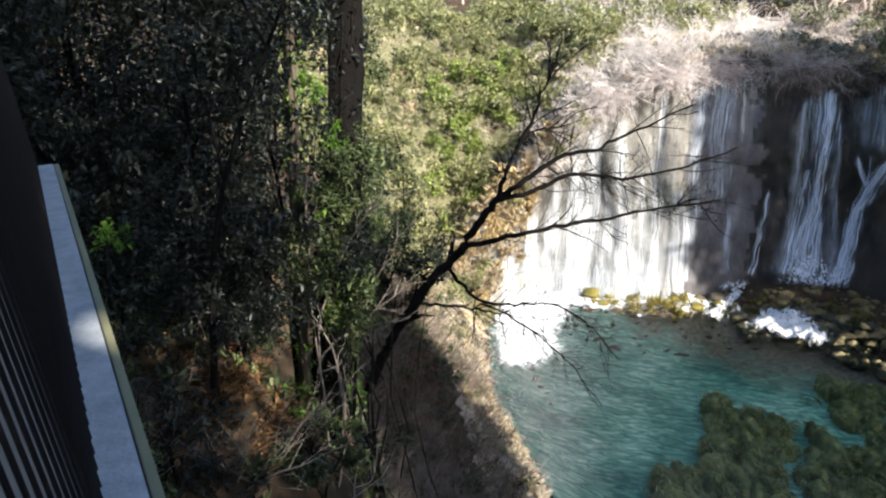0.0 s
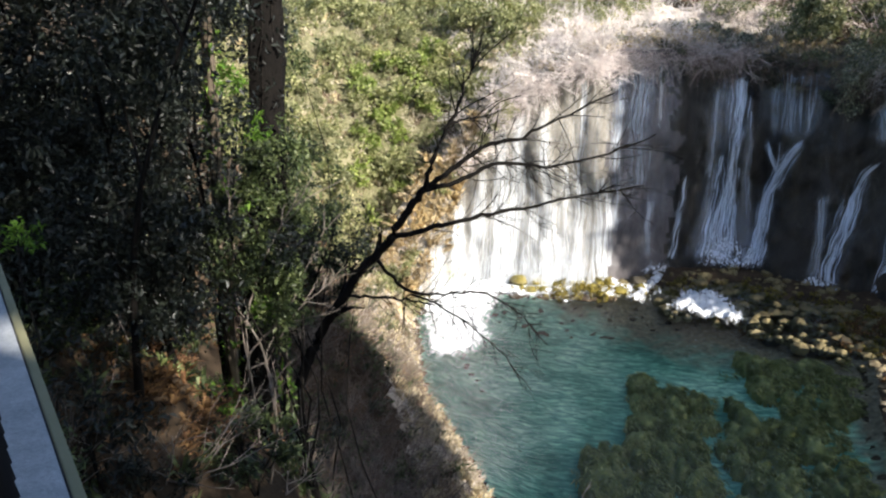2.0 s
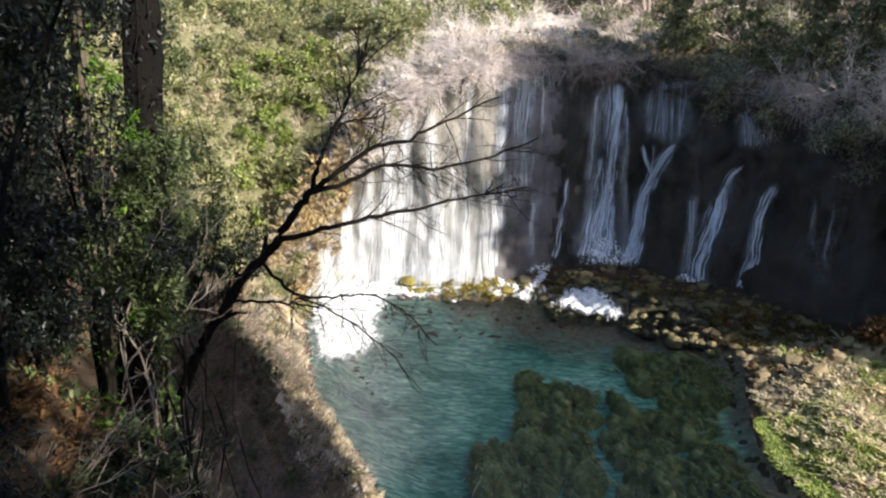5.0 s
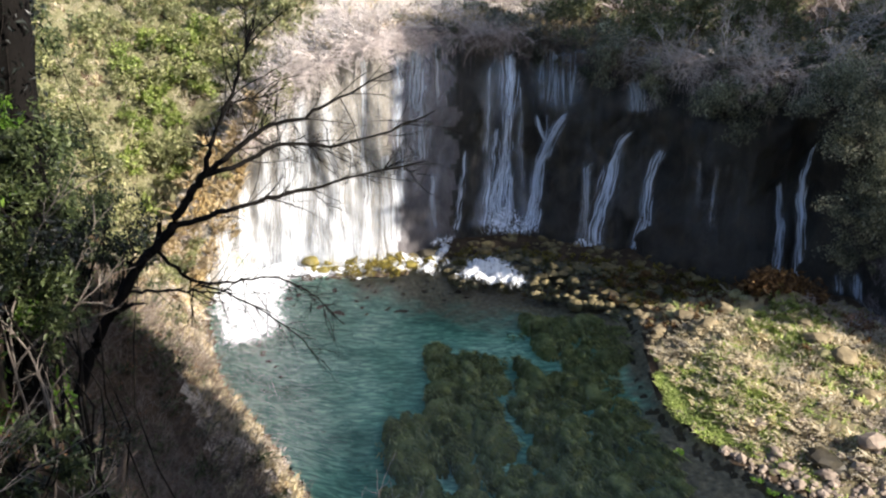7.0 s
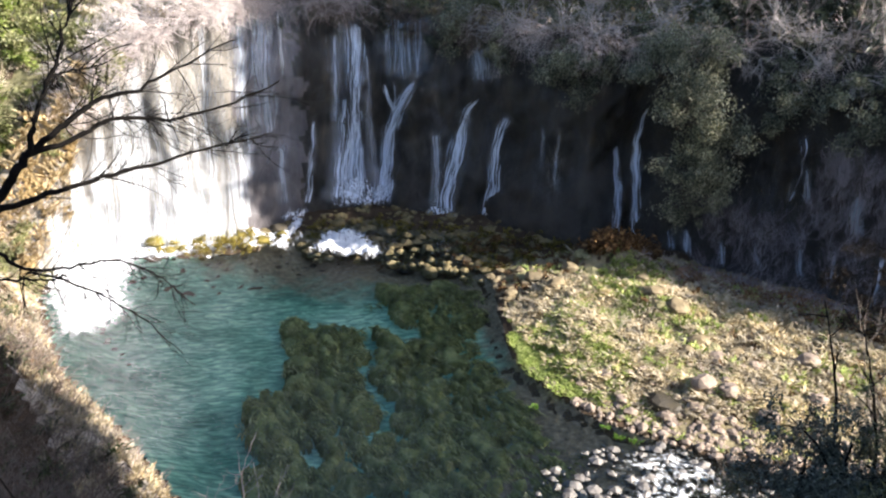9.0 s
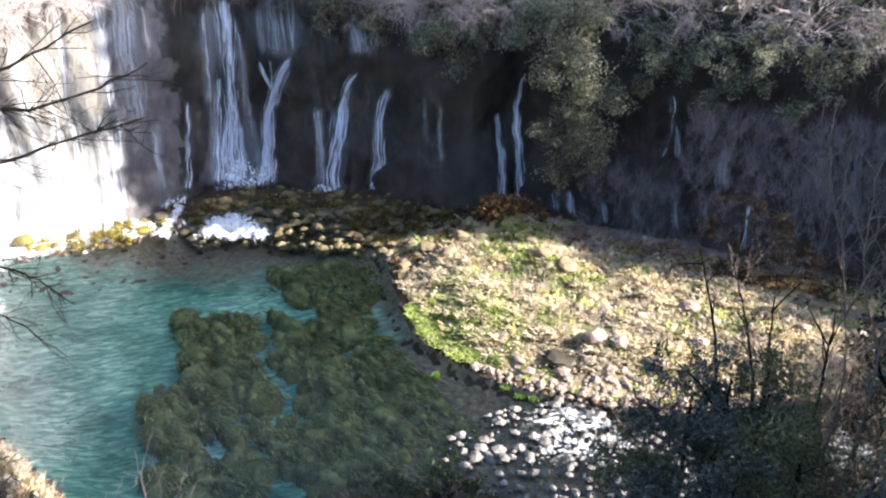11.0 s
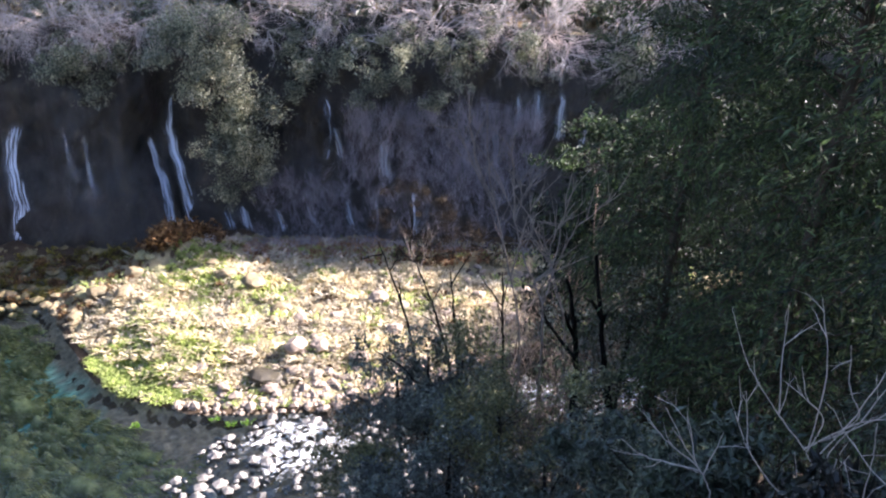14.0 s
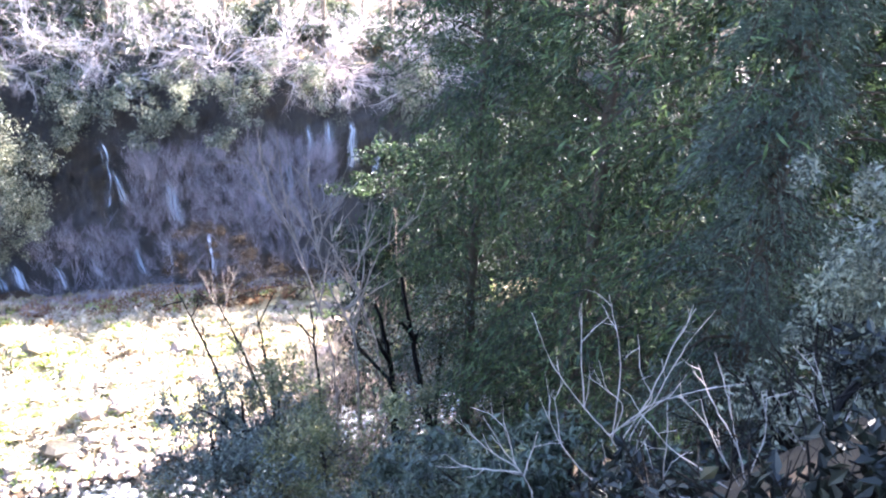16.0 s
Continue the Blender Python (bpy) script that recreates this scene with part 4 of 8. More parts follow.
# ---------------------------------------------------------------- stones
def rock_mesh(seed, subdiv=2):
    rng = np.random.default_rng(seed)
    bm = bmesh.new()
    bmesh.ops.create_icosphere(bm, subdivisions=subdiv, radius=1.0)
    v = np.array([q.co[:] for q in bm.verts])
    f = np.array([[q.index for q in p.verts] for p in bm.faces])
    bm.free()
    for _ in range(7):
        n = unit(rng.normal(size=3))
        d = v @ n
        c = rng.uniform(0.55, 0.85)
        v = np.where((d > c)[:, None], v - n * (d - c)[:, None] * 0.85, v)
    v = v * (1 + 0.10 * np.sin(v @ rng.normal(size=(3, 1)) * 4 + 1)) * np.array([1.15, 0.9, 0.72])
    return v, f


ROCKS = [rock_mesh(i) for i in range(8)]
ROCKS_SMALL = [rock_mesh(20 + i, 1) for i in range(6)]


def sample_in(poly, n, rng, keep=None):
    poly = np.array(poly, float)
    out = []
    while len(out) < n:
        p = rng.uniform(poly.min(0), poly.max(0), (n, 2))
        ok = inside(p[:, 0], p[:, 1], poly)
        if keep is not None:
            ok &= keep(p[:, 0], p[:, 1])
        out.extend(p[ok])
    return np.array(out[:n])


spray("fine white spray at the foot of the curtain", [(-23, 64), (-11, 71)], (3.0, 2.0), 26000, 2.0, 57)
spray("thin spray drifting low over the pool's edge", [(-20.5, 58), (-12, 40)], (3.2, 1.8), 64000, 0.9, 58)


def on_ground(p, lift=0.0):
    return np.column_stack([p, ground_z(p[:, 0], p[:, 1]) + lift])


def stone_field(name, label, poly, n, lo, hi, material, seed, templates=ROCKS_SMALL, sink=0.25, floor=None):
    rng = np.random.default_rng(seed)
    p = on_ground(sample_in(poly, n, rng))
    s = lo * (hi / lo) ** (rng.uniform(size=n) ** 2)
    p[:, 2] = p[:, 2] if floor is None else np.maximum(p[:, 2], floor)
    p[:, 2] += s * 0.72 - s * sink * 2
    v, f = scatter(templates, p, rng.uniform(0, 6.28, n), s)
    return solid_np(name, v, f, material, label, "stones", "stuff", smooth=False)


iv, if_ = grid_mesh(np.arange(12, 67, 0.5), np.arange(28, 68.5, 0.5), lambda x, y: ground_z(x, y) + 0.05)
ic = iv[if_].mean(1)
if_ = if_[inside(ic[:, 0], ic[:, 1], ISLAND) & (ic[:, 2] > 0.2)]
solid_np("island_turf", iv, if_, M_TURF, "pale yellow turf and gravel of a low island", "turf", "structure", smooth=True)
STONY = [(15.2, 43.6), (17, 42), (19, 40), (25, 36.5), (34, 34.3), (46, 33), (50, 36), (44, 43), (36, 47), (28, 47), (23, 45), (19, 45)]
stone_field("island_stones", "tan river stones among grass on the island", ISLAND, 240, 0.08, 0.35, M_ROCK, 31, sink=0.35)
stone_field("island_back_stones", "tan stones and rubble on the island", STONY, 440, 0.08, 0.45, M_ROCK, 36, sink=0.3)
stone_field("island_rim_stones", "tan stones along the island's bank", [(13, 48.5), (14.4, 45), (16.4, 42), (19, 39.6), (25, 35.6), (34, 33.6), (36, 35.5), (28, 38), (20, 42), (15, 48)], 620, 0.10, 0.5, M_ROCK, 32, sink=0.35)
stone_field("island_head_stones", "mossy brown stones at the head of the island", [(13.4, 63.5), (13.4, 57), (16, 58), (20, 61), (23, 63.5), (21, 67), (15, 66)], 300, 0.15, 0.6, M_BROWNROCK, 37, sink=0.35)
stone_field("outlet_stones", "wet grey stones in the shallow outlet", [(9, 31), (17, 28), (25, 27), (26, 34), (20, 38.5), (16, 39), (11, 36)], 620, 0.10, 0.5, M_GREYROCK, 33, sink=0.30, floor=-0.10)
stone_field("cliff_foot_stones", "mossy stones at the foot of the falls", [(-9, 73.5), (-4, 71.5), (-3, 68), (4, 66.5), (12.5, 62.5), (14, 66), (22, 68), (16, 76), (5, 80.5), (-4, 78)], 420, 0.2, 0.95, M_FOOTROCK, 34, sink=0.45, floor=-0.15)
stone_field("moss_ledge_stones", "yellow mossy boulders below the curtain", [(-18, 70), (-12.5, 70.6), (-9, 71.5), (-9, 73.2), (-14, 72.6), (-18, 71.5)], 60, 0.3, 0.8, M_MOSSROCK, 35, sink=0.4, floor=0.0)


def boulder(x, y, s, material, label, seed, flat=1.0):
    v, f = ROCKS[seed % len(ROCKS)]
    a = seed * 1.7
    r = np.array([[math.cos(a), -math.sin(a), 0], [math.sin(a), math.cos(a), 0], [0, 0, 1]])
    z = float(ground_z(np.array([x]), np.array([y]))[0])
    ob = solid_np("boulder", (v * s * np.array([1, 1, flat])) @ r.T, f, material, label, "rock", "", "boulders in the basin", smooth=False)
    ob.location = (x, y, z + s * 0.35 * flat)
    return ob


boulder(21.4, 41.6, 1.15, M_DARKROCK, "dark angular boulder on the stony bank", 3, 0.95)
for i_, (bx_, by_, bs_) in enumerate([(25.4, 54.2, 1.0), (26.4, 51.8, 1.1), (26.4, 47.6, 0.9), (25.0, 46.6, 0.6), (28.4, 45.8, 0.8), (25.6, 57.6, 0.8), (18.2, 58.0, 0.8), (16.9, 60.2, 0.9), (14.6, 59.2, 0.7), (20.2, 60.4, 0.8)]):
    boulder(bx_, by_, bs_, M_BROWNROCK, "brown mossy boulder among grass on the island", 11 + i_, 0.9)
for bx_, by_, bs_ in [(24.4, 42.2, 0.9), (25.8, 41.6, 0.8), (23.2, 40.6, 0.6), (21.5, 40.9, 0.55), (19, 41.5, 0.5), (26.8, 45.5, 0.8), (29, 44, 0.6), (31.5, 40, 0.7), (27.5, 39, 0.7), (33, 44, 0.8)]:
    boulder(bx_, by_, bs_, M_ROCK, "large tan boulder on the island's stony bank", int(bx_ * 7))
# Past x = -9 a darker rock colour carries the shade on the boulders.
for bx_, by_, bs_ in [(-17.4, 70.9, 1.2), (-15.6, 71.2, 1.3), (-13.8, 71.4, 1.0), (-12.2, 71.8, 0.9), (-1.5, 72.5, 1.1), (4.6, 69.5, 1.2), (6.2, 67.2, 0.9), (-6, 74, 1.2), (8.5, 68.5, 1.0), (12, 67, 1.1)]:
    boulder(bx_, by_, bs_ * 0.75, M_MOSSROCK if bx_ < -9 else M_DARKROCK, "rounded boulder covered in yellow moss" if bx_ < -9 else "wet boulder at the foot of the falls, darkened for shade", int(bx_ * 5 + 200))


def strew(label, poly, n, lo, hi, material, seed, flat=0.8):
    rng = np.random.default_rng(seed)
    for i, (x, y) in enumerate(sample_in(poly, n, rng)):
        boulder(float(x), float(y), float(lo + (hi - lo) * rng.uniform() ** 2), material, label, seed + i, flat * rng.uniform(0.7, 1.2))


strew("tan stone half sunk in the island's gravel", [(16.5, 43), (19.5, 40.4), (24, 38), (32, 36), (44, 34), (46, 40), (36, 46), (26, 46), (19, 46)], 46, 0.22, 0.65, M_ROCK, 900)
strew("pale stone in the dry grass of the island", [(19, 47), (30, 46), (44, 42), (40, 52), (28, 60), (18, 58)], 12, 0.2, 0.45, M_ROCK, 960)
strew("mossy hummock on the island's head", [(14, 63), (14, 57.5), (20, 58), (24, 60), (24, 64), (19, 66.5)], 16, 0.35, 0.8, M_HUMMOCK, 1200, 0.8)
strew("grassy hummock on the island", [(24, 58), (29, 57), (33, 48), (36, 42), (30, 43), (25, 46), (23, 52)], 14, 0.35, 0.8, M_HUMMOCK, 1240, 0.8)
strew("wet grey stone in the shallow outlet", [(10, 33), (17, 29.5), (25, 28), (26, 34), (20, 38), (14, 37)], 44, 0.2, 0.55, M_GREYROCK, 1000)
strew("mossy rock lit by the sun at the foot of the falls", [(-3, 71), (4, 68.6), (10, 66.2), (14, 64.5), (18, 68), (14, 73), (4, 77), (-3, 76)], 46, 0.3, 0.85, M_FOOTROCK, 1060)
strew("yellow mossy rock below the curtain", [(-17, 70.4), (-12.5, 70.8), (-7, 71.8), (-4, 72.2), (-6, 74.5), (-12, 73)], 22, 0.3, 0.8, M_MOSSROCK, 1120)


# ---------------------------------------------------------------- plants: templates
def twig_bush(seed, height=2.0, stems=7, level=2, radius=0.03, spread=0.8, lean=0.8):
    rng = np.random.default_rng(seed)
    out = []
    for _ in range(stems):
        d = np.array([rng.normal() * lean, rng.normal() * lean, 1.0])
        branch((rng.normal() * 0.15, rng.normal() * 0.15, -0.1), d, height * rng.uniform(0.6, 1.0), radius, level, rng, out, None, 3, 0.35, 0.1, (2, 3), 0.62, spread)
    return join(out)


def leaf_bush(seed, n=260, radii=(1.25, 1.25, 0.95), size=0.38, clumps=12, **kw):
    rng = np.random.default_rng(seed)
    p = crown_points(n, (0, 0, radii[2] * 0.75), radii, rng, clumps)
    return leaves_at(p, size, rng, **kw)


def grass_tuft(seed, n=11, height=0.6, width=0.06, splay=0.7):
    rng = np.random.default_rng(seed)
    vs, fs = [], []
    for i in range(n):
        a = rng.uniform(0, 6.28)
        d = np.array([math.cos(a), math.sin(a), 0])
        s = np.array([-d[1], d[0], 0])
        h = height * rng.uniform(0.5, 1.1)
        o = d * rng.uniform(0, 0.12)
        b = splay * rng.uniform(0.3, 1.1) * h
        p0, p1, p2 = o, o + d * b * 0.4 + np.array([0, 0, h * 0.7]), o + d * b + np.array([0, 0, h * rng.uniform(0.6, 1.0)])
        k = len(vs) * 4
        vs.append([p0 - s * width, p0 + s * width, p1 + s * width * 0.8, p1 - s * width * 0.8])
        vs.append([p1 - s * width * 0.8, p1 + s * width * 0.8, p2 + s * 0.004, p2 - s * 0.004])
        fs += [[k, k + 1, k + 2, k + 3], [k + 4, k + 5, k + 6, k + 7]]
    return np.array(vs).reshape(-1, 3), np.array(fs)


TWIGS_FAR = [twig_bush(40 + i, 2.2, 5, 2, 0.04) for i in range(5)]
TWIGS_THIN = [twig_bush(45 + i, 2.2, 4, 2, 0.026, 0.9) for i in range(5)]
TWIGS_LOW = [twig_bush(55 + i, 1.6, 7, 1, 0.018, 0.9, 1.2) for i in range(5)]
BARE_LOW = [twig_bush(156 + i, 3.4, 3, 3, 0.05, 0.75, 0.9) for i in range(4)]
TWIGS_HAIR = [twig_bush(150 + i, 1.9, 9, 1, 0.010, 0.45, 0.35) for i in range(5)]
TWIGS_FINE = [twig_bush(50 + i, 1.8, 5, 2, 0.018) for i in range(4)]
LEAVES_FAR = [leaf_bush(60 + i) for i in range(6)]
LEAVES_LOW = [leaf_bush(65 + i, 95, (1.0, 1.0, 0.7), 0.34, 9) for i in range(6)]
LEAVES_BIG = [leaf_bush(170 + i, 430, (1.9, 1.9, 1.6), 0.42, 16) for i in range(5)]
LEAVES_MID = [leaf_bush(70 + i, 330, (1.0, 1.0, 0.8), 0.23, 14) for i in range(5)]
TUFTS = [grass_tuft(80 + i) for i in range(6)]
TUFTS_FAR = [grass_tuft(90 + i, 9, 0.7, 0.085, 0.8) for i in range(5)]


def cover(name, label, category, places, templates, material, lo, hi, seed, tilt=0.0):
    rng = np.random.default_rng(seed)
    n = len(places)
    tl = rng.normal(size=(n, 2)) * tilt
    v, f = scatter(templates, places, rng.uniform(0, 6.28, n), rng.uniform(lo, hi, n), tl)
    return solid_np(name, v, f, material, label, category, "stuff")


def region(poly, n, seed, lift=-0.1, keep=None):
    return on_ground(sample_in(poly, n, np.random.default_rng(seed), keep), lift)


# carpets of bleached grass and dead stems on the sunlit slopes
def carpet(name, label, poly, cell, lift, material, rough=0.35):
    poly = np.array(poly, float)
    lo, hi = poly.min(0), poly.max(0)
    v, f = grid_mesh(np.arange(lo[0], hi[0], cell), np.arange(lo[1], hi[1], cell), lambda x, y: ground_z(x, y) + lift + rough * wobble(x, y, 0.55, 17) + rough * 0.6 * wobble(x, y, 1.7, 19))
    c = v[f].mean(1)
    f = f[inside(c[:, 0] + wobble(c[:, 0], c[:, 1], 0.8, 5), c[:, 1], poly)]
    return solid_np(name, v, f, material, label, "grass", "structure", smooth=True)


def brow_place(n, x0, x1, seed, back=(0.3, 9.0)):
    """Places on the lip of the cliff and the shelf behind it."""
    rng = np.random.default_rng(seed)
    x, b = rng.uniform(x0, x1, n), rng.uniform(*back, n)
    return cliff_point(x, np.interp(x, CX, CTOP) + 0.5, -b) + np.stack([0 * x, 0 * x, b * 0.11], -1)


# sunlit slope beside the curtain
RIM_L = [(-25, 76), (-17, 78.5), (-10, 80), (-4, 85), (6, 88), (8, 104), (-20, 104), (-34, 96)]
SLOPE = [(-25.5, 62), (-24.5, 68), (-26, 74), (-22, 77), (-16, 79), (-20, 92), (-36, 98), (-60, 92), (-60, 66), (-44, 56), (-33, 50), (-27, 54)]
carpet("slope_turf", "olive turf and dead stems on a sunlit slope", SLOPE, 0.5, 0.2, M_SLOPETURF)
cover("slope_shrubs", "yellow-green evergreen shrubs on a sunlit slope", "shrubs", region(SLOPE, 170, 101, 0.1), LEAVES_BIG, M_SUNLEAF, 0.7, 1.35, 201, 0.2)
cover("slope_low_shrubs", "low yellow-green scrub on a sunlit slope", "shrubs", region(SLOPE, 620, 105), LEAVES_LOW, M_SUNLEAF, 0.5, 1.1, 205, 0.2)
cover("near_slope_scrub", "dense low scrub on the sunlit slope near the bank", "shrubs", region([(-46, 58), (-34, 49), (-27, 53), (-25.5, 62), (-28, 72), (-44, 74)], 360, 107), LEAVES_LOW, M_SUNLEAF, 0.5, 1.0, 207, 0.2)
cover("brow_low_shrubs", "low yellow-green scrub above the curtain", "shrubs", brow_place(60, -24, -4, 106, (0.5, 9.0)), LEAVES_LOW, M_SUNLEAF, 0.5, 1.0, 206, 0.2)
cover("slope_fresh_shrubs", "fresh green glossy shrubs on a sunlit slope", "shrubs", region([(-33, 66), (-25, 68), (-24, 78), (-30, 84), (-38, 80)], 60, 102), LEAVES_FAR, M_SLOPEGREEN, 0.8, 1.5, 202)
cover("slope_dry_brush", "pale dry brush among shrubs on a slope", "brush", region(SLOPE, 440, 103), TWIGS_LOW, M_CREAM, 0.7, 1.5, 203, 0.3)
cover("slope_dry_grass", "straw-coloured dry grass on a slope", "grass", region(SLOPE, 650, 104), TUFTS_FAR, M_CREAMGRASS, 0.9, 2.0, 204)

# brush on the plateau behind the cliff's edge
carpet("brow_turf", "grass and dead stems above the falls, lightened for sunlight", RIM_L, 0.6, 0.2, M_BROWTURF)
cover("rim_brush", "bare grey brush above the falls", "brush", brow_place(70, 0, 40, 111), TWIGS_THIN, M_GREYTWIG, 0.8, 1.7, 211, 0.2)
cover("rim_shrubs", "olive evergreen shrubs above the falls", "shrubs", brow_place(40, 6, 40, 112), LEAVES_FAR, M_OLIVE, 0.7, 1.5, 212)
cover("far_brow_evergreens", "dark evergreen crowns crowding the far brow", "wood", brow_place(120, 33, 84, 177, (1.0, 11.0)) + np.array([0, 0, 0.3]), LEAVES_BIG, M_BROWLEAF, 0.9, 1.9, 316, 0.2)
cover("far_brow_branches", "bare branches among evergreens on the far brow, whitened for sunlight", "brush", brow_place(64, 32, 80, 178, (0.3, 6.0)), BARE_LOW, M_WHITEBARK, 0.7, 1.3, 317, 0.5)
cover("brow_thicket", "sunlit pinkish bare brush above the curtain", "brush", brow_place(230, -24, -2, 118), TWIGS_THIN, M_PINKWHITE, 0.9, 1.7, 218, 0.2)
cover("brow_straw", "sunlit bleached grass above the curtain", "grass", brow_place(900, -24, -3, 119), TUFTS_FAR, M_CREAMGRASS, 1.0, 2.2, 219, 0.3)
# brush that hangs over the edge: arching stems that droop at their ends
def weeping_bush(seed, stems=6, length=2.6, radius=0.03):
    rng = np.random.default_rng(seed)
    out = []
    for _ in range(stems):
        d = np.array([rng.normal() * 0.9, -1.0 + rng.normal() * 0.5, 0.75])
        branch((rng.normal() * 0.2, rng.normal() * 0.2, -0.1), d, length * rng.uniform(0.6, 1.1), radius, 2, rng, out, None, 3, 0.30, -0.42, (3, 4), 0.62, 0.55)
    return join(out)


WEEPING = [weeping_bush(410 + i) for i in range(5)]


def edge_brush(name, label, n, x0, x1, material, lo, hi, seed, drop=(-1.2, 0.9)):
    rng = np.random.default_rng(seed)
    x = rng.uniform(x0, x1, n)
    p = cliff_point(x, np.interp(x, CX, CTOP) + rng.uniform(*drop, n), rng.uniform(-1.5, 0.6, n))
    v, f = scatter(WEEPING, p, rng.normal(size=n) * 0.7, rng.uniform(lo, hi, n))
    return solid_np(name, v, f, material, label, "brush", "stuff")


# Twig colours follow the light along the edge: pink in sun, brown in shade.
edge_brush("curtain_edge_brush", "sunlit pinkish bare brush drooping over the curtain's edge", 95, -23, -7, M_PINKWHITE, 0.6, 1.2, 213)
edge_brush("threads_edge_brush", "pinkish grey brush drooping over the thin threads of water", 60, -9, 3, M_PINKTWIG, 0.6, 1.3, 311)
edge_brush("shaded_edge_brush", "brown brush drooping over the cliff's edge, darkened for shade", 90, -2, 27, M_BROWNTWIG, 0.7, 1.4, 312)
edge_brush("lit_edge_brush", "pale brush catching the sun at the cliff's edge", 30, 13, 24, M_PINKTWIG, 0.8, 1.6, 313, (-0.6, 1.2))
edge_brush("far_edge_brush", "pale grey brush drooping over the far cliff's edge", 50, 27, 66, M_PINKTWIG, 0.8, 1.8, 314)

# woods on the plateau: crowns and bare crowns far off
def far_tree_templates(seed):
    rng = np.random.default_rng(seed)
    out = []
    branch((0, 0, -0.3), (0, 0, 1), 6.5, 0.18, 3, rng, out, None, 4, 0.3, 0.25, (3, 5), 0.62, 0.8)
    return join(out)


BARE_FAR = [far_tree_templates(120 + i) for i in range(4)]
WOOD = [(-60, 104), (-20, 106), (8, 100), (30, 84), (52, 74), (76, 62), (98, 42), (125, 15), (140, 40), (70, 110), (0, 130), (-60, 125)]
cover("bare_wood", "pale bare trees of a winter wood on the plateau", "wood", region(WOOD, 70, 121), BARE_FAR, M_PALE, 0.8, 1.5, 221)
CROWNS = [leaf_bush(130 + i, 620, (2.4, 2.4, 2.8), 0.5, 22) for i in range(4)]
cover("evergreen_wood", "olive evergreen tree crowns of a wood on the plateau", "wood", region(WOOD, 22, 122, 1.0), CROWNS, M_OLIVE, 0.9, 1.6, 222)

# island grass: short and green at the water's side, bleached in the middle, brown behind
TURF_TUFTS = [grass_tuft(160 + i, 8, 0.30, 0.05, 1.6) for i in range(6)]
GREEN = [(12.9, 52.5), (16.3, 55), (21.0, 56.2), (24.4, 59.5), (24.6, 53), (20.5, 50), (20.2, 45), (19, 42.4), (16.8, 42.6), (15.0, 44.2), (13.2, 47.6)]


def green_patch(x, y):
    return wobble(x, y, 2.0, 3) + 0.6 * wobble(x, y, 0.7, 4)


cover("island_grass", "fresh yellow-green grass at the island's edge", "grass", region(GREEN, 3000, 131, 0, lambda x, y: green_patch(x, y) > -0.45), TURF_TUFTS, M_GRASS, 0.6, 1.3, 231, 0.3)
cover("island_thin_grass", "sparse yellow-green grass between the island's stones", "grass", region(ISLAND, 2200, 138, 0, lambda x, y: green_patch(x, y) > 0.1), TURF_TUFTS, M_GRASS, 0.6, 1.2, 238, 0.3)
cover("island_dry_grass", "bleached dry grass on a stony island", "grass", region([(13.4, 56), (15, 47), (17.5, 43), (24, 39.5), (34, 37), (44, 36), (40, 46), (31, 57), (24, 58), (18, 60)], 3800, 132, 0, lambda x, y: green_patch(x, y) < 0.5), TURF_TUFTS, M_CREAMGRASS, 0.8, 1.9, 232, 0.4)
cover("island_fresh_plants", "fresh green herbs on the island", "herbs", region([(20, 60), (24.5, 62.5), (27.5, 58), (29, 50), (24, 48), (21, 54)], 46, 133, 0), [leaf_bush(140 + i, 120, (0.6, 0.6, 0.35), 0.16, 8) for i in range(3)], M_SLOPEGREEN, 0.6, 1.2, 233)
cover("bank_reeds", "pale violet-brown dry reeds behind the island", "reeds", region([(30, 60), (38, 54), (46, 46), (52, 42), (48, 52), (40, 59), (34, 63)], 110, 134, 0), TWIGS_FINE, M_PURPLETWIG, 0.6, 1.1, 234)
cover("island_back_turf", "brown withered grass at the island's back", "grass", region([(28, 66), (30, 57), (36, 49), (46, 43), (50, 46), (40, 58), (33, 63.5)], 900, 139, 0), TURF_TUFTS, M_RUST, 0.8, 1.6, 239, 0.4)
cover("island_head_plants", "rusty dead plants at the head of the island", "herbs", region([(13.5, 63), (14, 58), (20, 60.5), (24, 64), (21, 67)], 60, 176, 0), LEAVES_LOW, M_RUSTBUSH, 0.25, 0.6, 248, 0.3)
cover("foot_dead_plants", "rusty dead plants among the rocks below the falls", "herbs", region([(3, 68.2), (9, 65.6), (13.5, 63.5), (17, 66.5), (21, 68.5), (14, 72), (5, 73)], 110, 177, 0.1), LEAVES_LOW, M_RUSTBUSH, 0.3, 0.7, 249, 0.3)

TUSSOCK = [(20, 57), (25, 61), (29, 57), (34, 49), (40, 41), (38, 37), (30, 40), (25, 46), (21, 51)]
cover("island_green_tussocks", "shaggy green tussocks on the island", "grass", region(TUSSOCK, 150, 178, -0.05, lambda x, y: wobble(x, y, 2.2, 11) > 0.1), TUFTS, M_GRASS, 0.8, 1.6, 251, 0.4)
cover("island_pale_tussocks", "shaggy bleached tussocks on the island", "grass", region(TUSSOCK, 190, 179, -0.05, lambda x, y: wobble(x, y, 2.2, 11) < 0.3), TUFTS, M_CREAMGRASS, 0.8, 1.7, 252, 0.4)
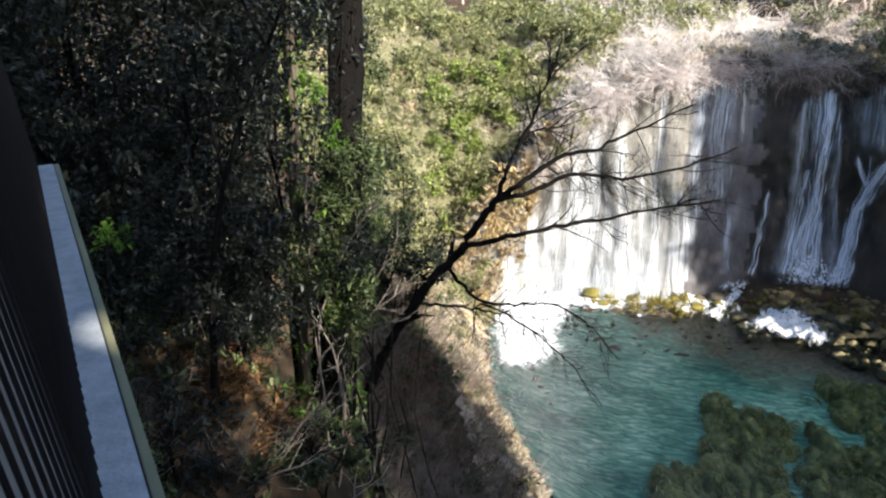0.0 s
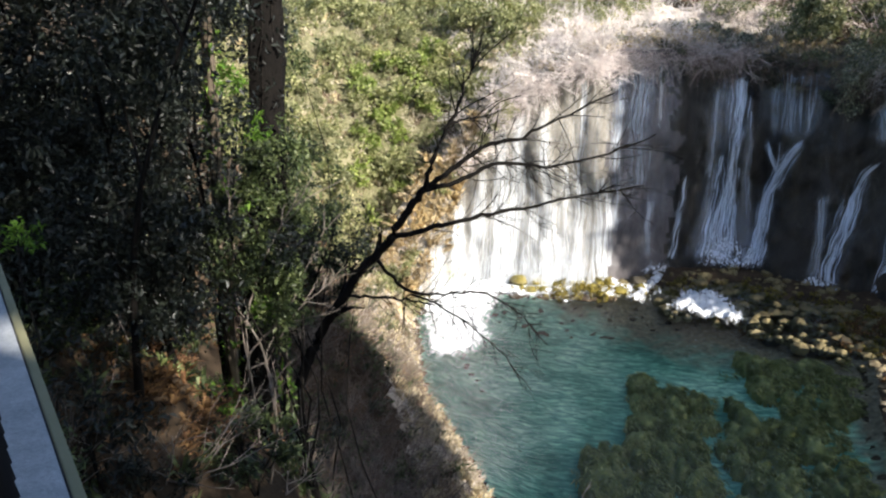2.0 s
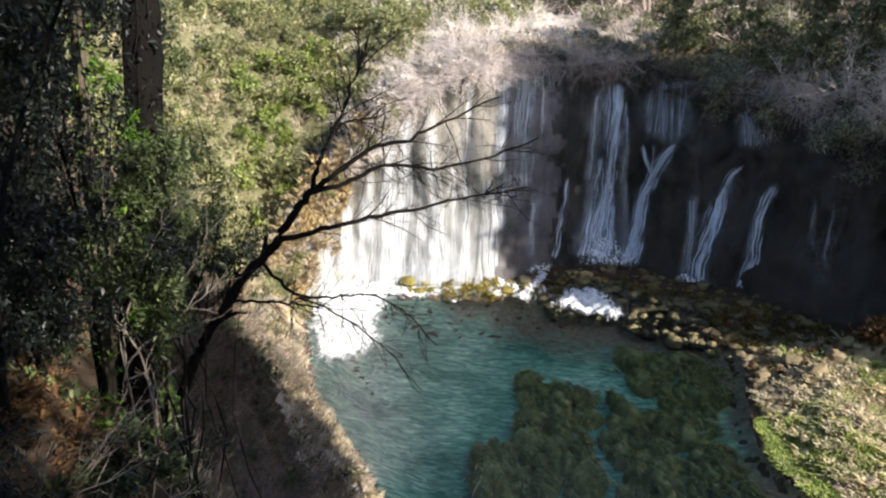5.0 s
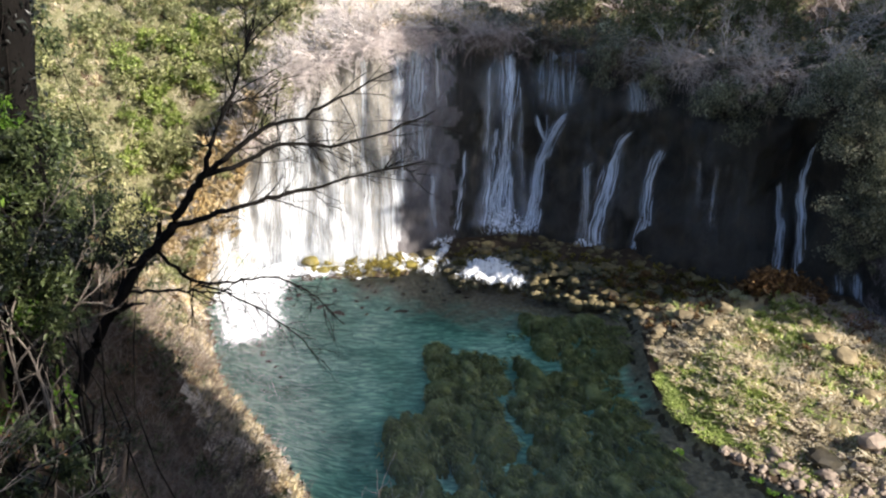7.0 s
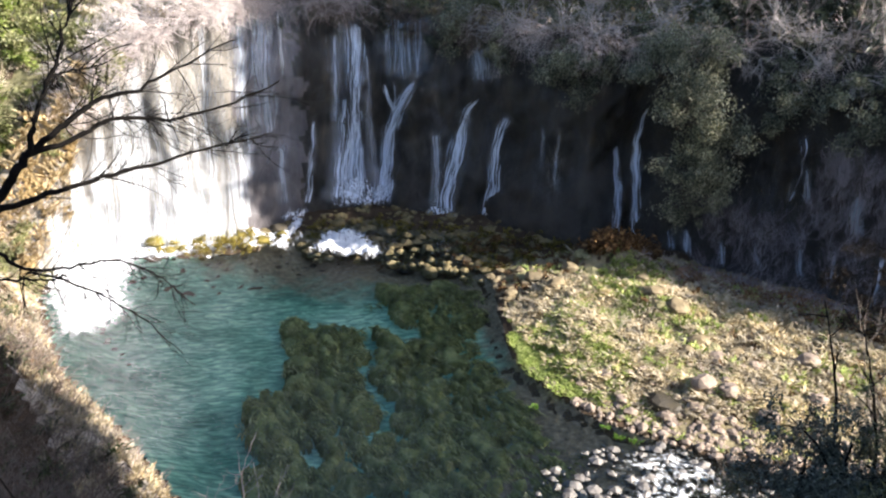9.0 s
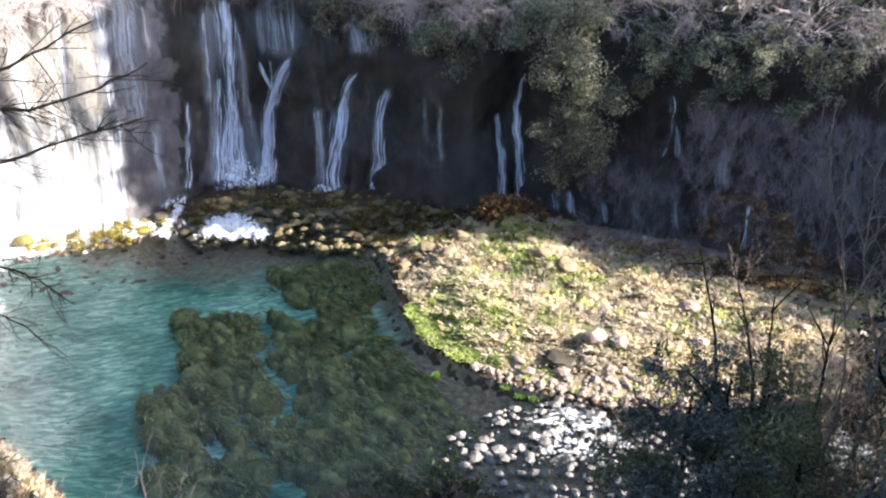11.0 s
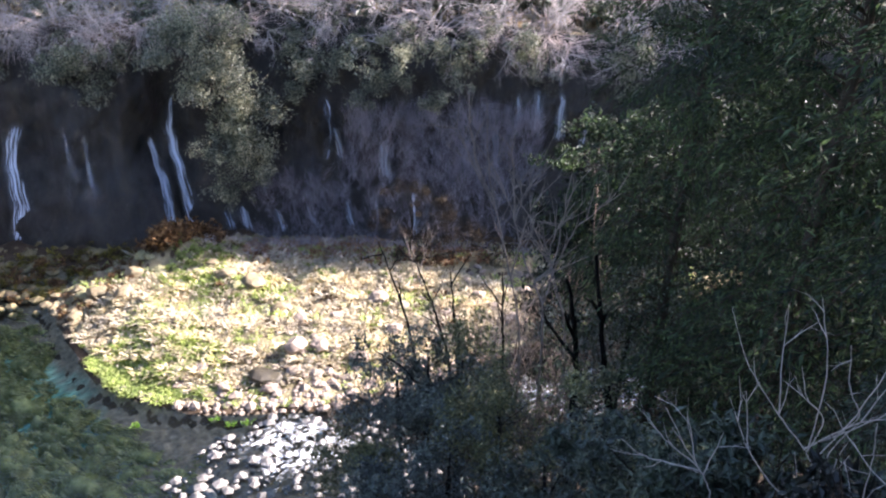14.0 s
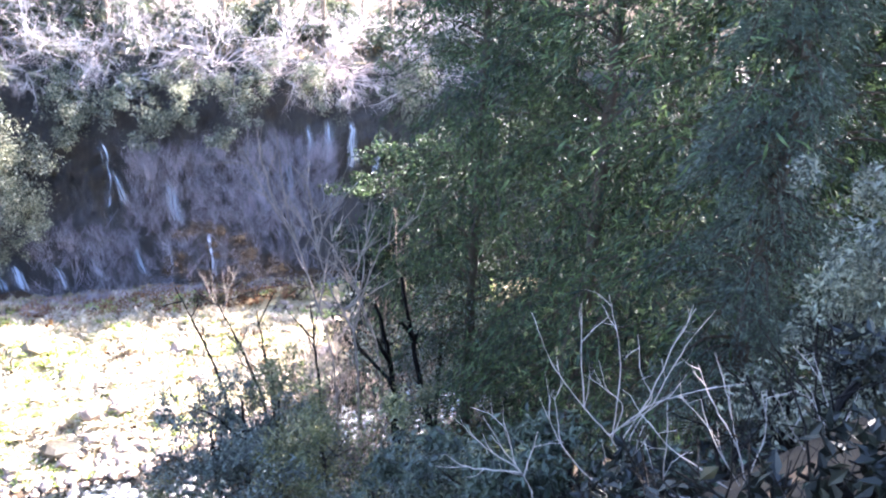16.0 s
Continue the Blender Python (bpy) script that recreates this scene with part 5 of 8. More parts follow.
cover("island_brown_tussocks", "withered brown tussocks on the island", "grass", region(TUSSOCK + [(27, 64), (20, 64), (14, 60)], 150, 180, -0.05, lambda x, y: wobble(x, y, 1.4, 15) > 0.2), TUFTS, M_RUSTBUSH, 0.7, 1.4, 253, 0.4)

# low evergreen cover over the cliff's edge, and moss on ledges
rng_h = np.random.default_rng(114)
hx = rng_h.uniform(-5, 62, 110)
hp = cliff_point(hx, np.interp(hx, CX, CTOP) + rng_h.uniform(-2.4, 0.6, 110), 0.1)
cover("overhanging_shrubs", "olive evergreen shrubs hanging over the cliff's edge", "shrubs", hp, LEAVES_FAR, M_BROWLEAF, 0.4, 1.0, 214, 0.3)

# brush and dry grass on the brow right behind the cliff's edge
rng_h = np.random.default_rng(115)
hx, hb = rng_h.uniform(-24, 64, 420), rng_h.uniform(0.5, 9, 420)
hp = cliff_point(hx, np.interp(hx, CX, CTOP) + 0.5, -hb) + np.stack([0 * hx, 0 * hx, hb * 0.11], -1)
# Same brush in a sunlit and a shaded colour, split at x = -2.
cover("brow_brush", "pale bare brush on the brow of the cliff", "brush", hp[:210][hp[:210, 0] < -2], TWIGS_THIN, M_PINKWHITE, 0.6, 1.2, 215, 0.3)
cover("dull_brow_brush", "bare brush on the brow of the cliff, greyed for shade", "brush", hp[:210][hp[:210, 0] >= -2], TWIGS_THIN, M_GREYTWIG, 0.6, 1.2, 319, 0.3)
cover("brow_shrubs", "olive shrubs on the brow of the cliff", "shrubs", hp[210:280], LEAVES_FAR, M_HANGLEAF, 0.6, 1.1, 216, 0.2)
cover("brow_grass", "bleached grass on the brow of the cliff", "grass", np.concatenate([hp, hp + np.array([0.6, 0.4, 0]), hp + np.array([-0.5, 0.7, 0.1])]), TUFTS_FAR, M_DRY, 0.8, 1.8, 217, 0.4)

cover("island_brush", "cream-coloured dead stems and brambles on the island", "brush", region([(18, 47), (22, 46), (30, 45), (36, 47), (32, 55), (25, 56), (20, 52)], 120, 135, 0, lambda x, y: wobble(x, y, 2.0, 7) > 0.0), TWIGS_LOW, M_CREAM, 0.3, 0.6, 235, 0.5)
cover("island_back_brush", "pinkish dry brush behind the island", "brush", region([(24, 64), (30, 56), (38, 50), (46, 46), (44, 53), (34, 62), (28, 66.5)], 260, 136, 0), TWIGS_LOW, M_PINKTWIG, 0.35, 0.8, 236, 0.5)
cover("island_mound_leaves", "yellow-green leafy hummock on the island", "shrubs", region([(23.5, 60.5), (27.5, 60), (28, 57), (25, 54), (21, 56), (21, 59)], 34, 137, 0), LEAVES_LOW, M_SLOPEGREEN, 0.4, 0.8, 237, 0.3)

rng_m = np.random.default_rng(171)
mp = sample_in([(-14.5, 69.2), (-9, 69.8), (-6, 71.5), (-8, 73), (-13, 71.8)], 46, rng_m)
cover("golden_moss", "golden moss cushions below the curtain", "moss", on_ground(mp, 0.0), LEAVES_LOW, M_MOSSLEAF, 0.4, 0.9, 241, 0.2)
mp = sample_in([(-3, 71), (4, 68.4), (10, 65.8), (14, 64), (24, 67), (22, 70), (14, 74), (4, 78), (-3, 76)], 230, rng_m)
cover("foot_moss", "brown and golden moss on rocks at the foot of the falls", "moss", on_ground(mp, 0.0), LEAVES_LOW, M_MOSSLEAF, 0.25, 0.65, 242, 0.2)
mp = sample_in(ISLAND, 120, rng_m, lambda x, y: (wobble(x, y, 1.8, 21) > 0.2) & (x > 19))
cover("island_hummocks", "shaggy hummocks of bleached grass on the island", "grass", on_ground(mp, -0.05), TUFTS, M_CREAMGRASS, 0.9, 1.7, 243, 0.4)

# brush and evergreens on the plateau behind the brow
cover("plateau_brush", "bare grey brush of the plateau behind the falls", "brush", region([(-6, 90), (6, 91), (14, 88), (24, 84), (34, 78), (40, 82), (30, 98), (0, 104)], 130, 172, 0), TWIGS_THIN, M_PINKTWIG, 1.0, 1.8, 244, 0.2)
cover("plateau_shrubs", "dark olive shrubs of the plateau behind the falls", "shrubs", region([(-6, 90), (6, 91), (14, 88), (24, 84), (34, 78), (40, 82), (30, 98), (0, 104)], 60, 173, 0), LEAVES_BIG, M_OLIVE, 0.7, 1.3, 245, 0.2)
cover("curtain_plateau_brush", "brush of the plateau behind the curtain, lightened for sunlight", "brush", region([(-30, 86), (-18, 88), (-6, 90), (0, 104), (-30, 104)], 130, 174, 0), TWIGS_THIN, M_PINKWHITE, 1.0, 1.8, 246, 0.2)
cover("curtain_plateau_shrubs", "yellow-green shrubs of the plateau behind the curtain", "shrubs", region([(-30, 86), (-18, 88), (-6, 90), (0, 104), (-30, 104)], 40, 175, 0), LEAVES_BIG, M_SUNLEAF, 0.7, 1.3, 247, 0.2)

# ---------------------------------------------------------------- water weed
M_WEEDS = [[(-4.1, 57.1), (0.7, 56.3), (0.8, 51.2), (1.2, 44.9), (-0.7, 43), (-4.1, 42.8), (-6.3, 42.4), (-7.2, 45.3), (-6.0, 47.0), (-4.1, 49.6), (-4.6, 53.8)],
           [(2.6, 53), (6.2, 54), (10.3, 53.4), (10.8, 47.1), (13, 43.7), (13.6, 42.2), (9.4, 41.2), (7.3, 39.3), (3.3, 42.2), (2.2, 47.7)],
           [(2.9, 62.2), (7.4, 63), (12.8, 60.8), (12, 54.7), (8.2, 55.3), (4.5, 58.4)],
           [(-6.2, 42.6), (-4.2, 42.8), (-3.6, 39.6), (-1.8, 39.6), (-1.8, 42.6), (3, 42), (7, 39), (13, 41.4), (15, 39), (13, 35), (8, 35.6), (4.2, 37), (2.5, 37.6), (0.6, 36.2), (-0.5, 34), (-3, 34), (-5.6, 36.6)],
           [(3.2, 35.5), (8, 36.4), (12.5, 35.4), (12, 33), (8, 32.2), (3, 33)]]
FLOW = np.array([0.42, -0.91])


def cushions(x, y, sx, sy, near):
    """Height of the nearest cushion, long along the current, and its distance to the next one."""
    p = np.stack([x, y], -1)
    side = np.array([-FLOW[1], FLOW[0]])
    best, second, pick = np.full(x.shape, 9.0), np.full(x.shape, 9.0), np.zeros(x.shape, int)
    for k in range(len(near)):
        q = p - near[k]
        d = np.sqrt(((q @ FLOW) / sy[k]) ** 2 + ((q @ side) / sx[k]) ** 2)
        closer = d < best
        second = np.where(closer, best, np.minimum(second, d))
        pick = np.where(closer, k, pick)
        best = np.where(closer, d, best)
    return best, second, pick


def weed_patch(poly, seed):
    poly = np.array(poly, float)
    rng = np.random.default_rng(seed)
    lo, hi = poly.min(0) - 2, poly.max(0) + 2
    area = (hi - lo).prod()
    cand = rng.uniform(lo, hi, (int(area * 1.5), 2))
    ring = np.concatenate([poly, poly[:1]])
    depth = chain_distance(cand[:, 0], cand[:, 1], ring) * np.where(inside(cand[:, 0], cand[:, 1], poly), 1, -1)
    near = cand[depth > rng.uniform(0.0, 0.7, len(cand))]
    keep = [near[0]]
    for q in near[1:]:
        if min(np.hypot(*(q - w)) for w in keep) > 0.75 + 0.8 * rng.uniform():
            keep.append(q)
    near = np.array(keep)
    n = len(near)
    sx, sy = 0.5 + 1.0 * rng.uniform(size=n) ** 1.4, 0.9 + 2.3 * rng.uniform(size=n) ** 1.3
    rise = rng.uniform(-0.55, 0.0, n)

    def top(x, y):
        w = 0.16 * wobble(x, y, 0.22, seed)
        x2, y2 = x + w, y + 0.16 * wobble(y, x, 0.22, seed + 2)
        d1, d2, k = cushions(x2, y2, sx, sy, near)
        h = rise[k] - 0.5 * d1 ** 2 + 0.14 * wobble(x * 1.3 + y * 0.6, y * 0.35 - x * 0.2, 0.15, seed + 3) + 0.20 * wobble(x, y, 0.30, seed + 5) + 0.22 * wobble(x, y, 1.4, seed + 7)
        h = h - 0.95 * np.exp(-((d2 - d1) / 0.16) ** 2)
        g = np.maximum(ground_z(x, y), -1.5) - 0.05
        return np.maximum(g - 0.2, np.minimum(np.where(d1 < 1.15, h, -3), -0.05))
    v, f = grid_mesh(np.arange(lo[0], hi[0], 0.17), np.arange(lo[1], hi[1], 0.17), top)
    c = v[f].mean(1)
    f = f[(c[:, 2] > ground_z(c[:, 0], c[:, 1]) - 0.02)]
    solid_np("weed_mound", v, f, M_WEED_BED, "dark olive cushions of weed under shallow water", "weed mound", "stuff", smooth=True)
    m = int(len(f) * 0.19)
    p = v[f[rng.integers(0, len(f), m)]].mean(1)
    p = p[p[:, 2] > -0.85]
    cv_, cf_ = scatter(WEED_CLUMPS, np.column_stack([p[:, :2], np.minimum(p[:, 2], -0.26) - 0.10]), rng.uniform(-0.4, 0.4, len(p)), rng.uniform(0.5, 1.1, len(p)))
    cf_ = cf_[cv_[cf_][:, :, 2].max(1) < -0.04]
    q = near[rng.integers(0, n, n)] + rng.normal(size=(n, 2)) * 1.3
    gz = ground_z(q[:, 0], q[:, 1])
    q, gz = q[gz < -0.3], gz[gz < -0.3]
    fv, ff = scatter(WEED_CLUMPS, np.column_stack([q, gz + 0.05]), rng.uniform(-0.4, 0.4, len(q)), rng.uniform(0.9, 1.7, len(q)))
    cv_, cf_ = join([(cv_, cf_), (fv, ff[fv[ff][:, :, 2].max(1) < -0.04])])
    solid_np("water_weed", cv_, cf_, M_WEED, "dark green water weed combed by the current", "water weed", "stuff")


def weed_clump(seed):
    rng = np.random.default_rng(seed)
    p = crown_points(24, (0, 0, 0.10), (0.5, 0.6, 0.12), rng, 6, 0.4)
    return leaves_at(p, 0.62, rng, 1.0, 0.10, 0.0, np.array([1.6, -3.2, 0.05]))


WEED_CLUMPS = [weed_clump(330 + i) for i in range(5)]
for i_, poly_ in enumerate(M_WEEDS):
    weed_patch(poly_, 300 + i_)
# bright cress where the gravel comes up
for i_, (x_, y_) in enumerate([(17.0, 40.6), (17.5, 39.4), (12.8, 43.2), (18.4, 38.9)]):
    rng_ = np.random.default_rng(340 + i_)
    v_, f_ = leaves_at(crown_points(90, (0, 0, 0.1), (0.55, 0.3, 0.14), rng_, 7), 0.14, rng_, 1.2, 0.7)
    cress_ = solid_np("water_cress", v_, f_, M_VIVID, "bright green cress at the water's surface", "water plant", "", "cress in the shallows")
    cress_.location = (x_, y_, max(base_on_ground(x_, y_), -0.02))


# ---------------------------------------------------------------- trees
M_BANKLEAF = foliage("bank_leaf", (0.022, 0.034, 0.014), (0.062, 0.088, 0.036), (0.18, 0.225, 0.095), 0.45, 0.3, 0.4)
def at_view(az, r, z):
    a = radians(az)
    return np.array([math.sin(a) * r, math.cos(a) * r, z])


def evergreen(name, label, x, y, crowns, leaf, size, count, seed, radius=0.25, bark=M_BARK, lean=(0, 0), group="", slim=0.45):
    """A tree or tall shrub: trunk, limbs to each clump of the crown, leaves. crowns: (dx, dy, z, rx, rz)."""
    z0 = base_on_ground(x, y)
    rng = np.random.default_rng(seed)
    ob = thing(name, label, "tree" if "tree" in name else "shrub", group, (x, y, z0))
    top = max(c[2] for c in crowns) - z0
    k = np.linspace(0, 1, 9)
    pts = np.stack([lean[0] * k ** 1.4 + 0.15 * np.sin(k * 7 + seed), lean[1] * k ** 1.4 + 0.15 * np.cos(k * 6 + seed), -0.4 + k * top], -1)
    v, f = tube(pts, np.interp(k, [0, 0.06, 1], [radius * 1.5, radius, radius * 0.3]), 10)
    part_np("trunk", v, f, bark, ob, smooth=True)
    limbs, leaves = [], []
    tot = sum(c[3] ** 2 for c in crowns)
    for dx, dy, z, rx, rz in crowns:
        c = np.array([dx, dy, z - z0])
        h = np.clip((c[2] - rx * 1.2) / top, 0.1, 0.95)
        s = np.array([np.interp(h, k, pts[:, i]) for i in range(3)])
        mid = (s + c) / 2 + np.array([0, 0, 0.3])
        limbs.append(tube(np.stack([s, mid, c]), [radius * 0.45, radius * 0.3, radius * 0.12], 6))
        for _ in range(5):
            branch(c * 0.6 + mid * 0.4, unit(rng.normal(size=3)), rx * 0.9, radius * 0.1, 1, rng, limbs, None, 4, 0.3, 0.1, (2, 3))
        n = int(count * 0.74 * rx ** 2 / tot)
        p = crown_points(n, c, (rx, rx, rz), rng, max(8, int(rx * 8)), 0.36)
        leaves.append(leaves_at(p, size, rng, 0.6, slim, 0.3))
    v, f = join(limbs)
    part_np("branchwork", v, f, bark, ob, smooth=True)
    v, f = join(leaves)
    tagged(part_np("crown", v, f, leaf, ob), kind="stuff")
    return ob




# evergreens on the near bank, with shade put into their leaf colour
def shade_tree(az, r, zs, seed, rx=2.6, n=3400, leaf=M_SHADELEAF, size=0.17, label="evergreen tree with small glossy leaves darkened for shade"):
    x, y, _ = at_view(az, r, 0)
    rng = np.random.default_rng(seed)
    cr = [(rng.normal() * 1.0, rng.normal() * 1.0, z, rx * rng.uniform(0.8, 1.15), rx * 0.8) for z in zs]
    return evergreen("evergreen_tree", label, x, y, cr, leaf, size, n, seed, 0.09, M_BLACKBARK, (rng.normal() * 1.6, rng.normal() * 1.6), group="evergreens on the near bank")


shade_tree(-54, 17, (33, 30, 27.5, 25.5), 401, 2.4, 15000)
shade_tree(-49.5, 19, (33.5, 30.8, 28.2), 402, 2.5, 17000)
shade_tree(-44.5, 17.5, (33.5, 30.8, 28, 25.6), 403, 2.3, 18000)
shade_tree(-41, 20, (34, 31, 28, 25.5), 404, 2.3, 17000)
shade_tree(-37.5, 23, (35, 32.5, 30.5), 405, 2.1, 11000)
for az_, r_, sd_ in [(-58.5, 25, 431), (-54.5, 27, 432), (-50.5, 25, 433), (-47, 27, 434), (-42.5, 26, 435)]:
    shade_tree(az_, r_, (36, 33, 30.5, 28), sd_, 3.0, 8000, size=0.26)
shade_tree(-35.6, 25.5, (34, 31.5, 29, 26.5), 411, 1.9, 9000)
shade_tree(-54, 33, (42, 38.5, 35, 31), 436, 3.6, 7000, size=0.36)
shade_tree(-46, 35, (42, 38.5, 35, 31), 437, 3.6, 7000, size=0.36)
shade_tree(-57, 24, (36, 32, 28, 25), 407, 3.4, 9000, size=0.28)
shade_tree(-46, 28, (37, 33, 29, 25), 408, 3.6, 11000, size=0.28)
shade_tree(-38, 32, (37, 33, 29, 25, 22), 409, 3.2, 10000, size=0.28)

# Dark trees added to stand for the shaded hollow of the bank.
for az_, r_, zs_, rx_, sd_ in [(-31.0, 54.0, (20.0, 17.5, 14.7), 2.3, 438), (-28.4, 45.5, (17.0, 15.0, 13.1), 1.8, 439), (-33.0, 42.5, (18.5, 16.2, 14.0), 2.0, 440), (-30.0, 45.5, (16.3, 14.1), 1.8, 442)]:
    shade_tree(az_, r_, zs_, sd_, rx_, 3600, M_DIMLEAF, 0.26, "evergreen added for the shade in the bank's hollow")

back_ = [at_view(a, r, 0)[:2] for a, r in ((-72, 24), (-72, 48), (-42, 52), (-42, 34), (-48, 28))]
cover("dark_wood", "dense evergreen wood behind the bank, leaves darkened for shade", "wood", region(back_, 38, 157, 1.0), LEAVES_BIG, M_SHADELEAF, 1.3, 2.2, 257)


# thick trunks with climbing leaves
def climbing_trunk(az, r, z_top, radius, lean, label, seed, leaf_n=500):
    x, y, _ = at_view(az, r, 0)
    z0 = base_on_ground(x, y)
    rng = np.random.default_rng(seed)
    ob = thing("tree_trunk", label, "tree", "", (x, y, z0))
    k = np.linspace(0, 1, 60)
    pts = np.stack([lean[0] * k + 0.35 * radius * np.sin(k * 9 + seed) + 0.12 * np.sin(k * 5), lean[1] * k + 0.2 * np.cos(k * 8), -0.5 + k * (z_top - z0 + 0.5)], -1)
    v, f = tube(pts, np.interp(k, [0, 0.1, 1], [radius * 1.6, radius * 1.05, radius * 0.8]), 22)
    ridge = np.tile(rng.normal(size=22) * 0.10, len(k)) + 0.10 * wobble(v[:, 0] * 3 + v[:, 1] * 2, v[:, 2], 0.5, seed) + rng.normal(size=len(v)) * 0.03
    v[:, :2] += (v[:, :2] - pts.repeat(22, 0)[:, :2]) * ridge[:, None]
    part_np("trunk", v, f, M_BLACKBARK if radius > 0.4 else M_BARK, ob, smooth=True)
    i = rng.integers(0, len(k) - 1, leaf_n)
    p = pts[i] + (pts[i + 1] - pts[i]) * rng.uniform(size=(leaf_n, 1)) + unit(rng.normal(size=(leaf_n, 3)) * np.array([1, 1, 0.2])) * radius * rng.uniform(1.0, 1.7, (leaf_n, 1))
    v, f = leaves_at(p, 0.2, rng, 0.2, 0.4, 0.8)
    tagged(part_np("climber", v, f, M_VIVID if seed % 2 else M_SHADELEAF, ob, "green climbing leaves"), kind="stuff")
    vines = []
    for q in range(5):
        a0 = rng.uniform(0, 6.28)
        w = radius * np.interp(k, [0, 0.1, 1], [1.6, 1.05, 0.82]) * (1 + 0.06 * np.sin(k * 37 + q))
        a0 = a0 + 0.5 * np.sin(k * 14 + q) + 0.25 * np.sin(k * 43 + 2 * q)
        vines.append(tube(pts + np.stack([np.cos(a0 + k * 3) * w, np.sin(a0 + k * 3) * w, 0 * k], -1), np.full(len(k), 0.014), 4))
    v, f = join(vines)
    part_np("vine_tangle", v, f, M_DARKBARK, ob, "woody vines")
    return ob


climbing_trunk(-36.6, 23, 37, 0.50, (2.6, 1.5), "thick leaning trunk with furrowed bark and vines", 412, 1500)
climbing_trunk(-37.6, 22, 32, 0.17, (1.0, 0.3), "leaning mossy trunk wrapped in climbing leaves", 413, 420)
climbing_trunk(-33.2, 24, 28, 0.16, (0.4, 0.0), "mossy trunk with bright climbing leaves", 415, 1100)
climbing_trunk(-43.5, 21, 25.5, 0.13, (0.4, 0.2), "dim mossy trunk among shrubs", 416, 120)


for az_, r_, zs_, leaf_, sd_ in [(-31.4, 20.8, (27, 25.4, 24), M_BANKLEAF, 417), (-33.2, 20.4, (26, 24.4, 23), M_BANKLEAF, 418)]:
    x_, y_, _ = at_view(az_, r_, 0)
    rng_ = np.random.default_rng(sd_)
    evergreen("evergreen_tree", "slim evergreen with drooping mixed green leaves", x_, y_, [(rng_.normal() * 0.3, rng_.normal() * 0.3, z, 1.0 * rng_.uniform(0.8, 1.2), 1.1) for z in zs_], leaf_, 0.17, 5200, sd_, 0.07, M_DARKBARK, group="evergreens on the near bank")


def bare_tree(name, label, start, stems, material, seed, level=3, kids=(3, 4), group="", sides=6, lift=0.15, spread=0.7, shrink=0.6):
    """A leafless tree or shrub. stems: (direction, length, radius)."""
    rng = np.random.default_rng(seed)
    ob = thing(name, label, "tree" if "tree" in name else "shrub", group, tuple(start))
    for d, ln, rad in stems:
        out = []
        branch((0, 0, 0), d, ln, rad, level, rng, out, None, sides, 0.25, lift, kids, shrink, spread)
        v, f = join(out)
        part_np("stem", v, f, material, ob, smooth=True)
    return ob


